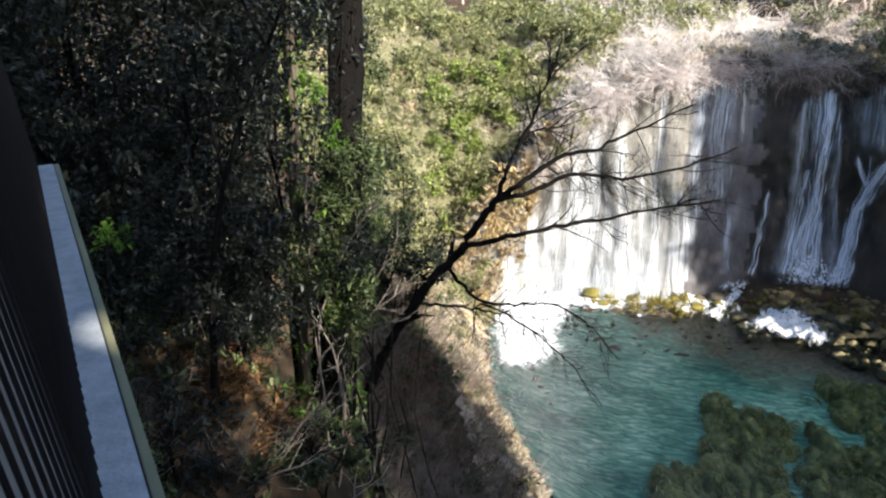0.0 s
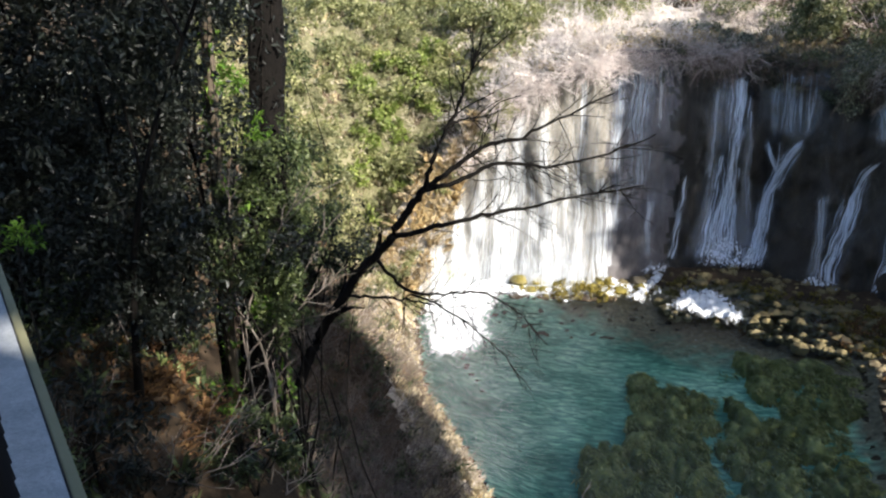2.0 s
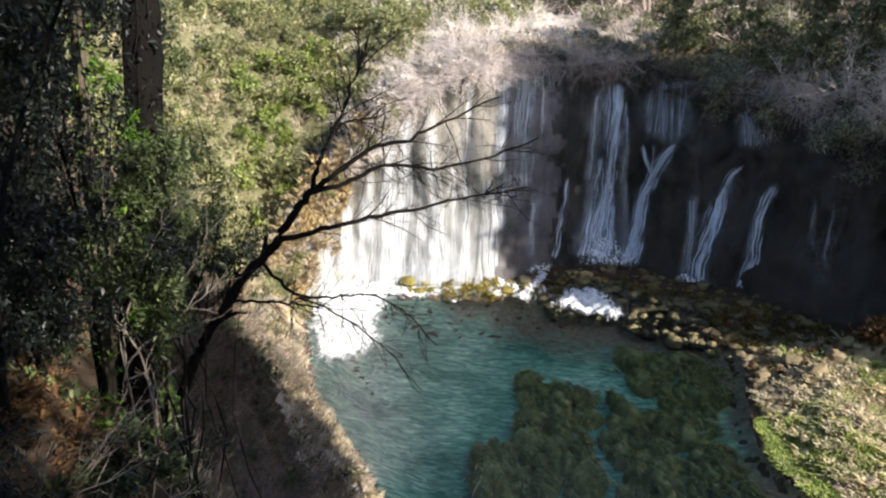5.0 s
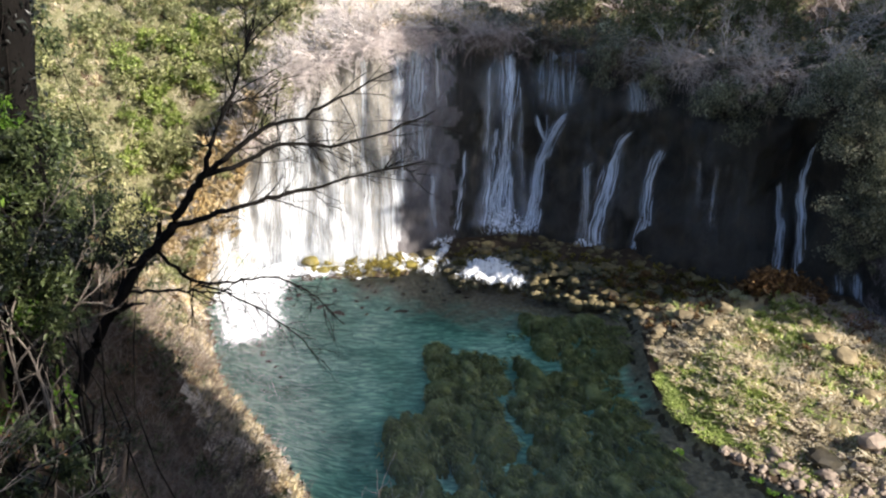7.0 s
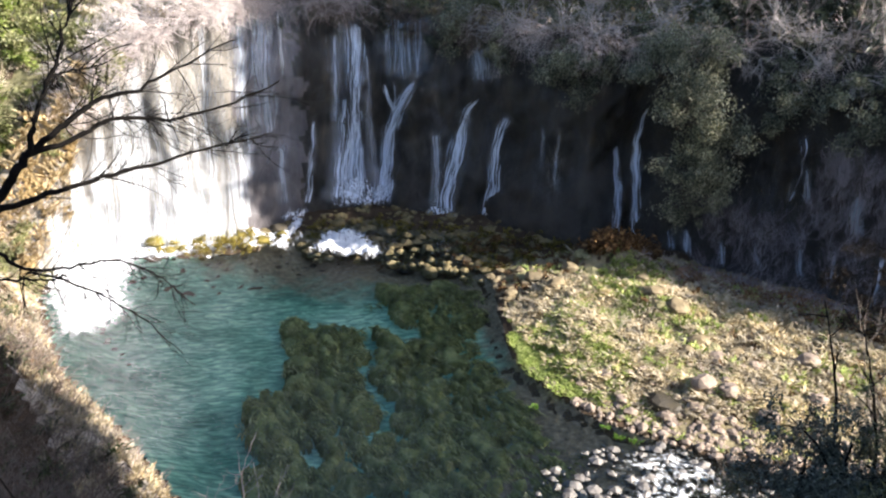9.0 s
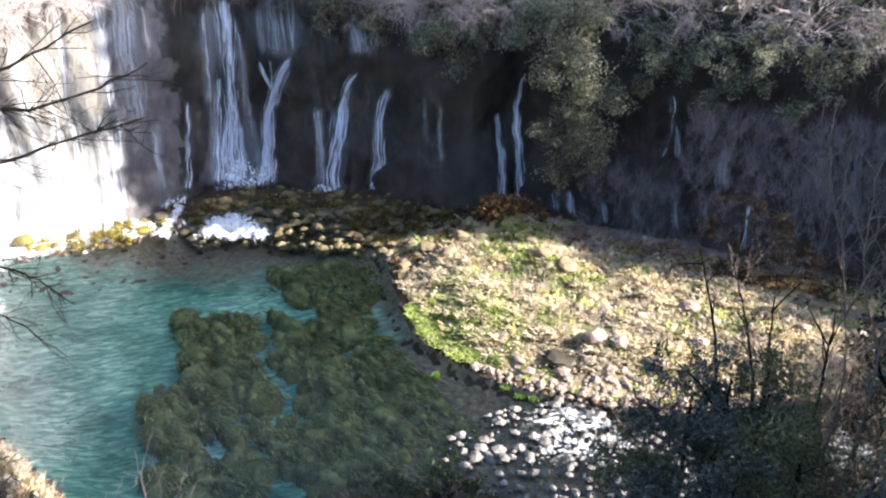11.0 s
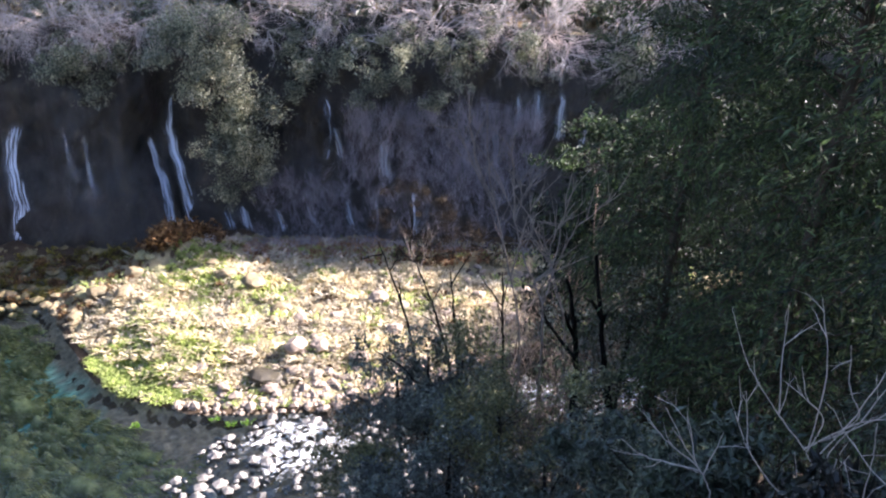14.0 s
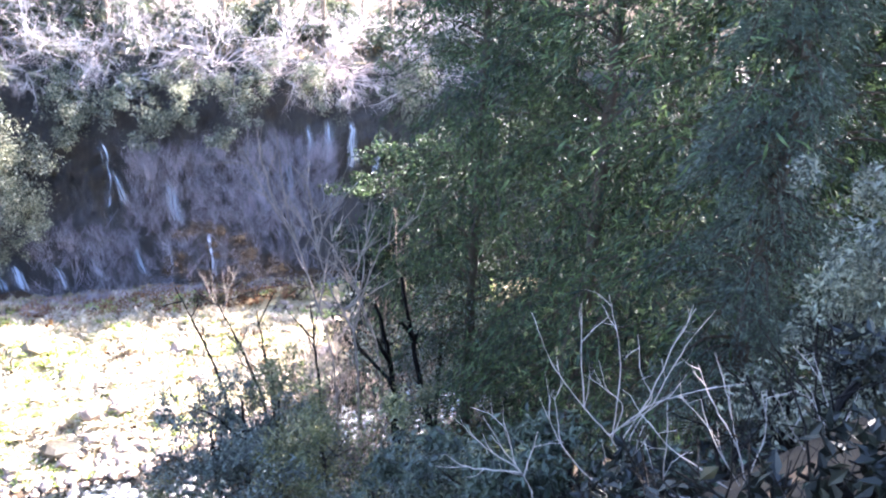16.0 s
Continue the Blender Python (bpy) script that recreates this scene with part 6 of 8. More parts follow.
# the leaning tree over the pool, bark darkened for shade: limbs through bends (bearing, distance, height)
def leaning_tree():
    rng = np.random.default_rng(420)
    ob = thing("leaning_tree", "leafless tree leaning out over the pool, bark darkened for shade", "tree", "", tuple(at_view(-29.5, 37.5, 14.2)))
    o = np.array(ob.location)

    def limb(bends, r0, r1, twigs, ln):
        pts = np.array([at_view(*b) for b in bends]) - o
        k = np.linspace(0, len(pts) - 1, (len(pts) - 1) * 5 + 1)
        p = np.stack([np.interp(k, np.arange(len(pts)), pts[:, i]) for i in range(3)], -1)
        for _ in range(2):
            p[1:-1] = (p[:-2] + 2 * p[1:-1] + p[2:]) / 4
        p[1:-1] += rng.normal(size=(len(p) - 2, 3)) * 0.05
        v, f = tube(p, np.linspace(r0, r1 * 1.25, len(p)), 8)
        part_np("limb", v, f, M_BLACKBARK, ob, smooth=True)
        out = []
        for _ in range(int(twigs * 2.6)):
            i = int(rng.uniform(0.2, 1.0) * (len(p) - 2))
            d = unit(unit(p[i + 1] - p[i]) + rng.normal(size=3) * 0.65)
            branch(p[i], d, ln * rng.uniform(0.6, 1.7), max(r1 * 1.0, 0.028), 2, rng, out, None, 4, 0.3, 0.05, (2, 4), 0.6, 0.6)
        if out:
            v, f = join(out)
            tagged(part_np("twig_spray", v, f, M_BLACKBARK, ob), kind="stuff")

    limb([(-32.0, 36.5, 11.2), (-30.6, 37.2, 12.8), (-29.5, 37.5, 14.0), (-28.2, 37.5, 15.2), (-26.2, 38, 16.8), (-24.6, 38, 17.7), (-23.5, 38.2, 18.5)], 0.27, 0.19, 2, 1.5)
    limb([(-23.5, 38.2, 18.5), (-22.3, 38.3, 19.7), (-20.9, 38.5, 20.8)], 0.22, 0.16, 0, 1)
    limb([(-20.9, 38.5, 20.8), (-20.1, 38.7, 22.5), (-18.7, 39, 24.1), (-17.4, 39, 26.3), (-16.5, 39, 27.9)], 0.15, 0.04, 8, 1.8)
    limb([(-18.9, 39, 24.0), (-17.6, 39.5, 24.1), (-15.6, 40, 24.2)], 0.07, 0.03, 5, 1.4)
    limb([(-20.9, 38.5, 20.8), (-18.5, 39, 21.8), (-16, 39.5, 22.8), (-13.4, 40, 22.9), (-11, 40.5, 23.8), (-7, 41, 25.0)], 0.17, 0.03, 9, 1.9)
    limb([(-20.9, 38.5, 20.7), (-17.8, 39.2, 21.0), (-15.5, 39.8, 21.8), (-12, 40.4, 21.2), (-8, 41, 21.6), (-4, 41.5, 22.8)], 0.15, 0.03, 12, 2.0)
    limb([(-23.5, 38.2, 18.4), (-21, 38.6, 18.6), (-17.5, 39.2, 18.9), (-13.5, 40, 19.1), (-8.8, 41, 19.6), (-4.8, 41.5, 20.0)], 0.17, 0.03, 12, 2.0)
    limb([(-25, 38, 17.4), (-23, 38.6, 15.2), (-20.5, 39, 14.6), (-17, 39.6, 14.6), (-14, 40, 13.2), (-11.5, 40, 11)], 0.10, 0.025, 14, 1.6)
    limb([(-22.5, 38.5, 15.0), (-19, 39, 13.6), (-15.5, 39, 11.2), (-12.8, 39, 8.6)], 0.06, 0.02, 8, 1.4)
    limb([(-27.5, 37.5, 15.6), (-25, 38, 15.2), (-22.2, 38.3, 14.6), (-20, 38.5, 14.4)], 0.09, 0.03, 6, 1.4)


leaning_tree()

# undergrowth of the near left bank
LB = [(-12, 36.5), (-19, 46), (-24, 57), (-33, 56), (-36, 44), (-32, 24), (-22, 12), (-12, 6), (-6, 10), (-6, 24), (-8, 32)]
FERNS = [grass_tuft(440 + i, 14, 0.55, 0.06, 1.3) for i in range(4)]
LITTER = [leaf_bush(450 + i, 60, (0.9, 0.9, 0.12), 0.13, 8) for i in range(4)]
cover("leaf_litter", "rusty dead leaves on the shaded bank", "dead leaves", region(LB, 480, 141, -0.05), LITTER, M_RUST, 0.7, 1.3, 241)
cover("bank_ferns", "dark ferns and bamboo grass on the shaded bank", "ferns", region(LB, 800, 142, 0), FERNS, M_BANKLEAF, 0.6, 1.4, 242, 0.3)
litter_ = np.array([(-12.2, 13.6), (-11.6, 13.4), (-11.9, 12.4), (-23.1, 31.3), (-27.7, 24.0), (-12.4, 12.6), (-11.5, 13.2), (-23.1, 37.3)])
litter_ = (litter_.repeat(16, 0) + np.random.default_rng(345).normal(size=(16 * len(litter_), 2)) * 0.5)
cover("leaf_litter", "rusty drifts of dead leaves and grass on the bank", "leaves", on_ground(litter_), TURF_TUFTS, M_RUSTBUSH, 0.6, 1.3, 346, 0.6)
cover("bank_shrubs", "dark low shrubs on the shaded bank", "shrubs", region(LB, 120, 143, 0), LEAVES_MID, M_BANKLEAF, 0.35, 0.8, 243)
cover("bank_bare_brush", "thin bare brush on the shaded bank", "brush", region(LB, 110, 144, 0), TWIGS_FINE, M_GREYTWIG, 0.6, 1.4, 244, 0.3)
cover("bank_brown_brush", "brown tangled brush on the bank above the pool", "brush", region([(-11, 35), (-19, 45.5), (-22, 52), (-26, 48), (-24, 36), (-14, 22), (-8, 28)], 560, 145, 0), TWIGS_LOW, M_BROWNTWIG, 0.7, 1.5, 245, 0.4)
cover("bank_pale_twigs", "pale leafless twigs over the brown bank", "brush", region([(-11, 34), (-19, 44.5), (-24, 50), (-27, 44), (-22, 32), (-13, 22), (-8, 28)], 130, 340, 0), TWIGS_FINE, M_GREYTWIG, 0.8, 1.6, 341, 0.4)
cover("bank_thicket", "dark leafy scrub above the pool", "shrubs", region([(-16, 38), (-20, 45), (-24, 54), (-30, 50), (-26, 36), (-18, 30)], 70, 149, 0), LEAVES_LOW, M_BANKLEAF, 0.5, 1.0, 249, 0.3)
# Pale grass band whose colour also stands for the sunlit strip by the pool.
LEFT_EDGE = np.concatenate([LEFT, LEFT[::-1] + np.array([-4.2, -2.2])])
carpet("waterside_turf", "matted grass by the pool, lightened for the sunlit strip", LEFT_EDGE, 0.4, 0.08, M_BROWTURF, 0.15)
cover("waterside_grass", "bleached dry grass along the pool's edge", "grass", region(LEFT_EDGE, 2000, 146, 0), TUFTS, M_CREAMGRASS, 0.5, 1.1, 246, 0.4)
cover("waterside_brush", "tan brush along the pool's edge", "brush", region(LEFT_EDGE, 160, 147, 0), TWIGS_LOW, M_PALE, 0.4, 0.9, 247, 0.4)


def leafy_shrub(label, az, r, z, radii, n, size, leaf, seed, group=""):
    x, y, _ = at_view(az, r, 0)
    z0 = base_on_ground(x, y)
    rng = np.random.default_rng(seed)
    ob = thing("leafy_shrub", label, "shrub", group, (x, y, z0))
    for _ in range(5 if z - z0 < 3 else 1):
        k = np.linspace(0, 1, 7)
        low = z - z0 < 3
        e = np.array([rng.normal() * radii[0] * 0.35, rng.normal() * radii[1] * 0.35, max(z - z0, 0.3)])
        pts = np.outer(k ** np.array(1.0), e) + np.stack([np.sin(k * 5 + seed), np.cos(k * 4 + seed), 0 * k], -1) * (0.05 if low else 0.22) * max(z - z0, 0.5) ** 0.5 * np.sin(k * 3.1)[:, None]
        if not low:
            pts = pts + np.outer(1 - k, np.array([rng.normal() * 1.2, rng.normal() * 1.2, 0]))
        pts[0, 2] = -0.2 if low else -1.6
        out = [tube(pts, np.linspace(0.04, 0.014, 7), 5)]
        for _ in range(2):
            branch(pts[-2], (rng.normal(), rng.normal(), 0.6), radii[0] * 0.8, 0.012, 1, rng, out, None, 3, 0.25, 0.15, (2, 3))
        v, f = join(out)
        part_np("stem", v, f, M_DARKBARK, ob, smooth=True)
    p = crown_points(n, (0, 0, z - z0), radii, rng, 16, 0.32)
    v, f = leaves_at(p, size, rng, 0.8, 0.38, 0.2)
    tagged(part_np("leaves", v, f, leaf, ob), kind="stuff")
    return ob


# The bright green of these leaves stands in for spots of sunlight.
leafy_shrub("broad-leaved shrub, a patch of sun painted in its green", -38.8, 19.5, 20.8, (0.9, 0.9, 0.7), 420, 0.2, M_VIVID, 461)
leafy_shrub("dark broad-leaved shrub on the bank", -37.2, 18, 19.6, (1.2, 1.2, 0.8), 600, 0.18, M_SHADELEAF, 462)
leafy_shrub("small yellow-green shrub, a sunbeam painted in its leaf colour", -49.1, 15.5, 27.5, (0.4, 0.4, 0.35), 160, 0.14, M_VIVID, 463)
leafy_shrub("evergreen shrub with sunlight put into its leaf colour", -33.5, 21, 24, (0.6, 0.6, 1.6), 260, 0.15, M_SUNLEAF, 464)

for i_, (az_, r_, z_, rx_, rz_, n_, m_) in enumerate([(-31.8, 21.5, 26.8, 1.0, 1.6, 700, M_BANKLEAF), (-32.5, 20.5, 23.5, 1.2, 1.5, 900, M_BANKLEAF), (-34.5, 20.5, 24.8, 1.1, 1.4, 600, M_BANKLEAF), (-37, 19.5, 25, 1.2, 1.4, 800, M_BANKLEAF),
                                       (-30.2, 23, 24.8, 0.9, 1.4, 520, M_BANKLEAF), (-28.6, 26, 24.5, 1.2, 1.6, 620, M_BANKLEAF), (-27, 29, 22.5, 1.3, 1.6, 520, M_SHADELEAF), (-30, 26, 29, 1.1, 1.6, 520, M_BANKLEAF),
                                       (-45, 15, 21.5, 1.1, 0.8, 620, M_SHADELEAF), (-52, 15, 24.5, 1.1, 0.9, 620, M_SHADELEAF), (-31, 22, 17.5, 1.0, 0.8, 520, M_SHADELEAF)]):
    leafy_shrub("evergreen shrub among trunks on the near bank", az_, r_, z_, (rx_, rx_, rz_), n_, 0.17, m_, 750 + i_, "shrubs among the trunks")

for i_, (az_, r_) in enumerate([(-47.5, 15.5), (-50, 18), (-46, 21), (-40, 24), (-52.5, 15), (-43.5, 23), (-48, 24), (-36.5, 17)]):
    p_ = at_view(az_, r_, 0)
    leafy_shrub("dim broad-leaved shrub on the shaded bank", az_, r_, base_on_ground(p_[0], p_[1]) + 1.3, (1.5, 1.5, 1.2), 620, 0.22, M_SHADELEAF if i_ % 3 == 0 else M_BANKLEAF, 770 + i_, "shrubs on the shaded bank")

# crooked sunlit branches among the trunks: each through bends (bearing, distance, height)
def crooked_shrub(label, stems, material, r0, seed, twigs=5, ln=0.8, name="bare_shrub", group="", root=True):
    rng = np.random.default_rng(seed)
    foot = at_view(*stems[0][-1])
    base = base_on_ground(foot[0], foot[1]) - 0.15 if root else foot[2]
    ob = thing(name, label, "tree" if "tree" in name else "shrub", group, (foot[0], foot[1], base))
    main = None
    for bends in stems:
        pts = np.array([at_view(*b) for b in bends])[::-1] - np.array(ob.location)
        if main is not None:
            near = main[np.argmin(np.linalg.norm(main - pts[0] + np.array([0, 0, 0.15]), axis=1))]
            pts = np.concatenate([[near], pts[1:] if np.linalg.norm(near - pts[0]) < 0.4 else pts])
        elif root and pts[0, 2] > 0.3:
            pts = np.concatenate([[[0, 0, 0]], pts])
        k = np.linspace(0, len(pts) - 1, (len(pts) - 1) * 6 + 1)
        p = np.stack([np.interp(k, np.arange(len(pts)), pts[:, q]) for q in range(3)], -1)
        for _ in range(3):
            p[1:-1] = (p[:-2] + 2 * p[1:-1] + p[2:]) / 4
        p[1:-1] += rng.normal(size=(len(p) - 2, 3)) * min(r0, 0.04) * 0.45
        first = main is None
        main = p if first else main
        out = [tube(p, np.linspace(r0 if first else r0 * 0.7, r0 * 0.25, len(p)), 6)]
        for _ in range(twigs):
            q = int(rng.uniform(0.3, 0.97) * (len(p) - 1))
            d = unit(unit(p[q] - p[q - 1]) + rng.normal(size=3) * 0.55 + np.array([0, 0, 0.15]))
            branch(p[q], d, ln * rng.uniform(0.5, 1.2), r0 * 0.45, 1, rng, out, None, 4, 0.3, 0.25, (1, 2), 0.6, 0.5)
        v, f = join(out)
        part_np("stem", v, f, material, ob, smooth=True)
    return ob


CROOKED = "pale crooked leafless shrub catching the sun on the bank"
crooked_shrub(CROOKED, [[(-26.9, 20, 26.6), (-31.3, 20, 25.9), (-33.4, 20, 24.6), (-35.6, 20, 22.8)], [(-27.3, 20.3, 25.6), (-29.4, 20.2, 24.9), (-32.0, 20, 23.0), (-33.9, 20, 22.4), (-35.6, 20, 21.9)],
                        [(-34.9, 20, 27.4), (-35.6, 20, 25.8), (-35.9, 20, 23.9), (-35.9, 20, 21.8)]], M_GREYTWIG, 0.035, 471, 7)
crooked_shrub(CROOKED, [[(-45.3, 20, 23.1), (-43.4, 20, 23.9), (-38.8, 20, 23.8), (-35.5, 20, 23.2), (-34.1, 20, 21.7)], [(-29.3, 20, 22.8), (-31.6, 20, 22.7), (-34.4, 20, 22.4), (-36.2, 20, 21.4)],
                        [(-27.1, 20, 24.2), (-29.7, 20, 23.4), (-31.5, 20, 23.0), (-34, 20, 21.6)]], M_GREYTWIG, 0.032, 475, 7)
crooked_shrub(CROOKED, [[(-34.5, 17.7, 23.21), (-33.9, 17.7, 22.06), (-34.0, 17.7, 20.91), (-35.2, 17.7, 19.22)], [(-31.9, 17.7, 22.77), (-33.8, 17.7, 22.24), (-34.3, 17.7, 20.64)]], M_GREYTWIG, 0.026, 477, 4, 0.5)
crooked_shrub("thin pale leafless stems on the dark bank", [[(-32.9, 17.9, 20.33), (-33.6, 17.9, 19.35), (-34.1, 17.9, 18.63)], [(-30.1, 17.9, 20.06), (-31.2, 17.9, 19.26), (-33, 17.9, 18.54)], [(-31.6, 17.9, 20.24), (-32.2, 17.9, 19.08)]], M_PALE, 0.022, 481, 3, 0.5)
crooked_shrub("single pale drooping stem among dark shrubs", [[(-46, 18.9, 26.41), (-45.7, 18.9, 25.37), (-44.5, 18.9, 24.42), (-43.6, 18.9, 23.00)]], M_PALE, 0.022, 483, 1, 0.5)
# Sunlight on these sprays is painted with the bright green leaf.
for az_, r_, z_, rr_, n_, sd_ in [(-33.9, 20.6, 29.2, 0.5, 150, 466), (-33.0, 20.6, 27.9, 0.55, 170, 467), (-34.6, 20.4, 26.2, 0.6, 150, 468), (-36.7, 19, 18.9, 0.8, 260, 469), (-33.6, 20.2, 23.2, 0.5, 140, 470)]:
    leafy_shrub("drooping green leaves on a thin stem, coloured as if sunlit", az_, r_, z_, (rr_, rr_, rr_ * 1.2), n_, 0.19, M_VIVID, sd_, "sunlit leaves among the trunks")
for i_, (x_, y_) in enumerate([(-15.1, 13.1), (-13.1, 15.1), (-13.6, 14.6), (-12.1, 15.9)]):
    rng_ = np.random.default_rng(484 + i_)
    v_, f_ = scatter(FERNS, np.column_stack([rng_.normal(size=(9, 2)) * 0.3, np.zeros(9)]), rng_.uniform(0, 6.28, 9), rng_.uniform(0.5, 1.0, 9))
    tuft_ = solid_np("dead_tuft", v_, f_, M_RUST if i_ else M_DRY, "tuft of rusty dead grass on the bank", "grass", "", "dead tufts on the bank")
    tuft_.location = (x_, y_, base_on_ground(x_, y_))

# shrubs that hang on the cliff beside the curtain and above it
rng_c = np.random.default_rng(480)
vx = rng_c.uniform(-31, -18.5, 200)
vz = np.interp(vx, [-31, -28, -25, -20.5, -16, -12], [1, 4, 9, 15.5, 18, 20]) + rng_c.uniform(0, 1, 200) ** 1.3 * 8
ok = vz < np.interp(vx, CX, CTOP) + 1
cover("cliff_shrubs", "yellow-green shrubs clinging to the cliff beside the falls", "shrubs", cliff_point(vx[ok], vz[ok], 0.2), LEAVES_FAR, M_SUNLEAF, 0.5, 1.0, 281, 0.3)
cover("cliff_dry_brush", "pale dry brush clinging to the cliff beside the falls", "brush", cliff_point(vx[ok], vz[ok] + 0.5, 0.2), TWIGS_FAR, M_PALE, 0.4, 0.8, 282, 0.5)

gx_ = rng_c.uniform(-29.5, -22, 700)
gz_ = rng_c.uniform(0, 1, 700) ** 1.5 * np.interp(gx_, [-29.5, -26, -22], [5, 10, 3]) + np.interp(gx_, [-29.5, -25, -22], [0, 5, 14])
cover("cliff_dry_grass", "bleached grass tufts on the cliff beside the falls", "grass", cliff_point(gx_, gz_, 0.15), TUFTS_FAR, M_DRY, 0.7, 1.6, 286, 0.6)
cover("cliff_foot_brush", "tan brush on the bank beside the falls", "brush", cliff_point(gx_[:90], gz_[:90], 0.2), TWIGS_FAR, M_PALE, 0.3, 0.6, 287, 0.5)


def hanging_tree(x, z, seed, r=2.2):
    """An evergreen that roots at the brow and hangs down over the face."""
    rng = np.random.default_rng(seed)
    root = cliff_point(x, np.interp(x, CX, CTOP) + 0.6, -2.0)
    c = cliff_point(x, z, 1.2)
    d = c - root
    return evergreen("evergreen_tree", "olive evergreen tree hanging over the cliff", root[0], root[1],
                     [(d[0] + rng.normal() * 1.2, d[1] + rng.normal() * 0.6, z + h, r * rng.uniform(0.7, 1.1), r * 0.75) for h in (3.2, 1.4, -0.4)], M_HANGLEAF, 0.26, 4600, seed, 0.16, group="evergreens hanging over the cliff")


for i_, (x_, z_) in enumerate([(17.5, 17.5), (20.5, 16), (23.5, 15.6), (26.5, 17), (37, 17.5), (41, 17), (45, 16.5), (50, 17), (55, 16.5), (60, 16), (34.5, 15.5), (39, 15.2), (43, 14.8), (47.5, 15), (12.5, 18.5)]):
    hanging_tree(x_, z_, 780 + i_)

# tall evergreens added on the far brow, crowns above the view, to shade the falls
for i_, (x_, y_, lo_) in enumerate([(43, 62, 39), (45.5, 66, 27), (48, 69.5, 27), (51, 72, 27), (42, 68, 27), (47, 59.5, 39), (39, 69, 27), (50, 64, 30), (51, 56.5, 39), (55, 53.5, 39), (54, 61, 30), (58, 51, 39), (47, 63, 36), (61, 48.4, 39), (62.5, 46.2, 39)]):
    rng_ = np.random.default_rng(800 + i_)
    evergreen("evergreen_tree", "tall evergreen added on the far brow to shade the falls", x_, y_, [(rng_.normal() * 0.8, rng_.normal() * 0.8, z, 3.0 - 0.03 * (z - 26), 2.3) for z in range(lo_, 66 if x_ > 54.5 else 57, 3)], M_OLIVE, 0.95, 2300, 800 + i_, 0.3, group="tall evergreens on the far brow")

# violet-grey thicket and hanging crowns on the far cliff
tx = rng_c.uniform(41.5, 55, 420)
cover("cliff_thicket", "violet-grey leafless thicket on the shaded cliff", "thicket", cliff_point(tx, rng_c.uniform(6.0, 12.8, 420), rng_c.uniform(0.3, 2.5, 420)), TWIGS_HAIR, M_PURPLETWIG, 0.8, 1.3, 283, 0.15)
tx = rng_c.uniform(35, 53, 240)
cover("foot_thicket", "violet-grey brush at the cliff's foot", "thicket", cliff_point(tx, rng_c.uniform(1.2, 6.5, 240), rng_c.uniform(0.5, 3.0, 240)), TWIGS_HAIR, M_PURPLETWIG, 0.6, 1.2, 284, 0.3)
evergreen("evergreen_tree", "olive evergreen tree hanging over the cliff", 32, 70, [(-1, -5, 20.5, 3.8, 3.0), (-4.0, -5, 18.5, 3.4, 3.0), (-1.5, -7, 16.0, 3.7, 3.0), (0.8, -8, 12.4, 3.7, 3.2), (-1.8, -7.5, 10.8, 3.1, 2.8), (1.4, -8.5, 9.0, 2.9, 2.4), (-1.4, -8, 6.6, 2.4, 2.0)], M_HANGLEAF, 0.24, 46000, 490, 0.2)
for i_, (x_, dz_) in enumerate([(16.5, 0.5), (20.5, 0.2), (24, 1), (29, 1), (36.5, 0.5), (39.5, 1.5), (43, 0.5), (47, 1), (51, 0.5), (55, 1), (60, 1), (12, 1), (-1, 1), (-9, 1)]):
    q_ = cliff_point(x_, np.interp(x_, CX, CTOP) - 0.3, -0.5)
    rng_ = np.random.default_rng(500 + i_)
    bare_tree("bare_tree", "pale leafless tree leaning over the cliff's edge", q_, [((rng_.normal() * 0.5, -0.7 + rng_.normal() * 0.3, 0.9), rng_.uniform(3.0, 4.6), 0.085) for _ in range(3)],
              M_WHITEBARK, 510 + i_, 3, (4, 6), "bare trees at the cliff's edge", 5, 0.05, 0.8, 0.62)
for i_, (x_, b_) in enumerate([(-21, 1.5), (-18.5, 0.8), (-16, 2), (-13.5, 0.6), (-11, 1.5), (-8.5, 0.5), (-6, 1.2)]):
    q_ = cliff_point(x_, np.interp(x_, CX, CTOP) + 0.4, -b_)
    rng_ = np.random.default_rng(860 + i_)
    bare_tree("bare_tree", "leafless tree spreading low over the curtain's edge, whitened for sunlight", q_, [((rng_.normal() * 1.2, -0.8 + rng_.normal() * 0.3, 0.55 + rng_.normal() * 0.3), rng_.uniform(3.0, 4.8), 0.08) for _ in range(3)],
              M_WHITEBARK, 870 + i_, 3, (3, 5), "bare trees over the curtain", 5, -0.05, 0.7, 0.6)
for i_, x_ in enumerate([15, 19, 22.5, 33.5, 36, 38.5, 42, 45, 48.5, 52, 56, 60]):
    q_ = cliff_point(x_, np.interp(x_, CX, CTOP) - 1.2, 0.2)
    rng_ = np.random.default_rng(580 + i_)
    bare_tree("bare_tree", "pale leafless tree drooping over the rock face", q_, [((rng_.normal() * 0.7, -1.0, 0.25 + rng_.normal() * 0.3), rng_.uniform(2.2, 3.4), 0.06) for _ in range(3)],
              M_WHITEBARK, 590 + i_, 3, (4, 6), "bare trees at the cliff's edge", 4, -0.12, 0.8, 0.62)
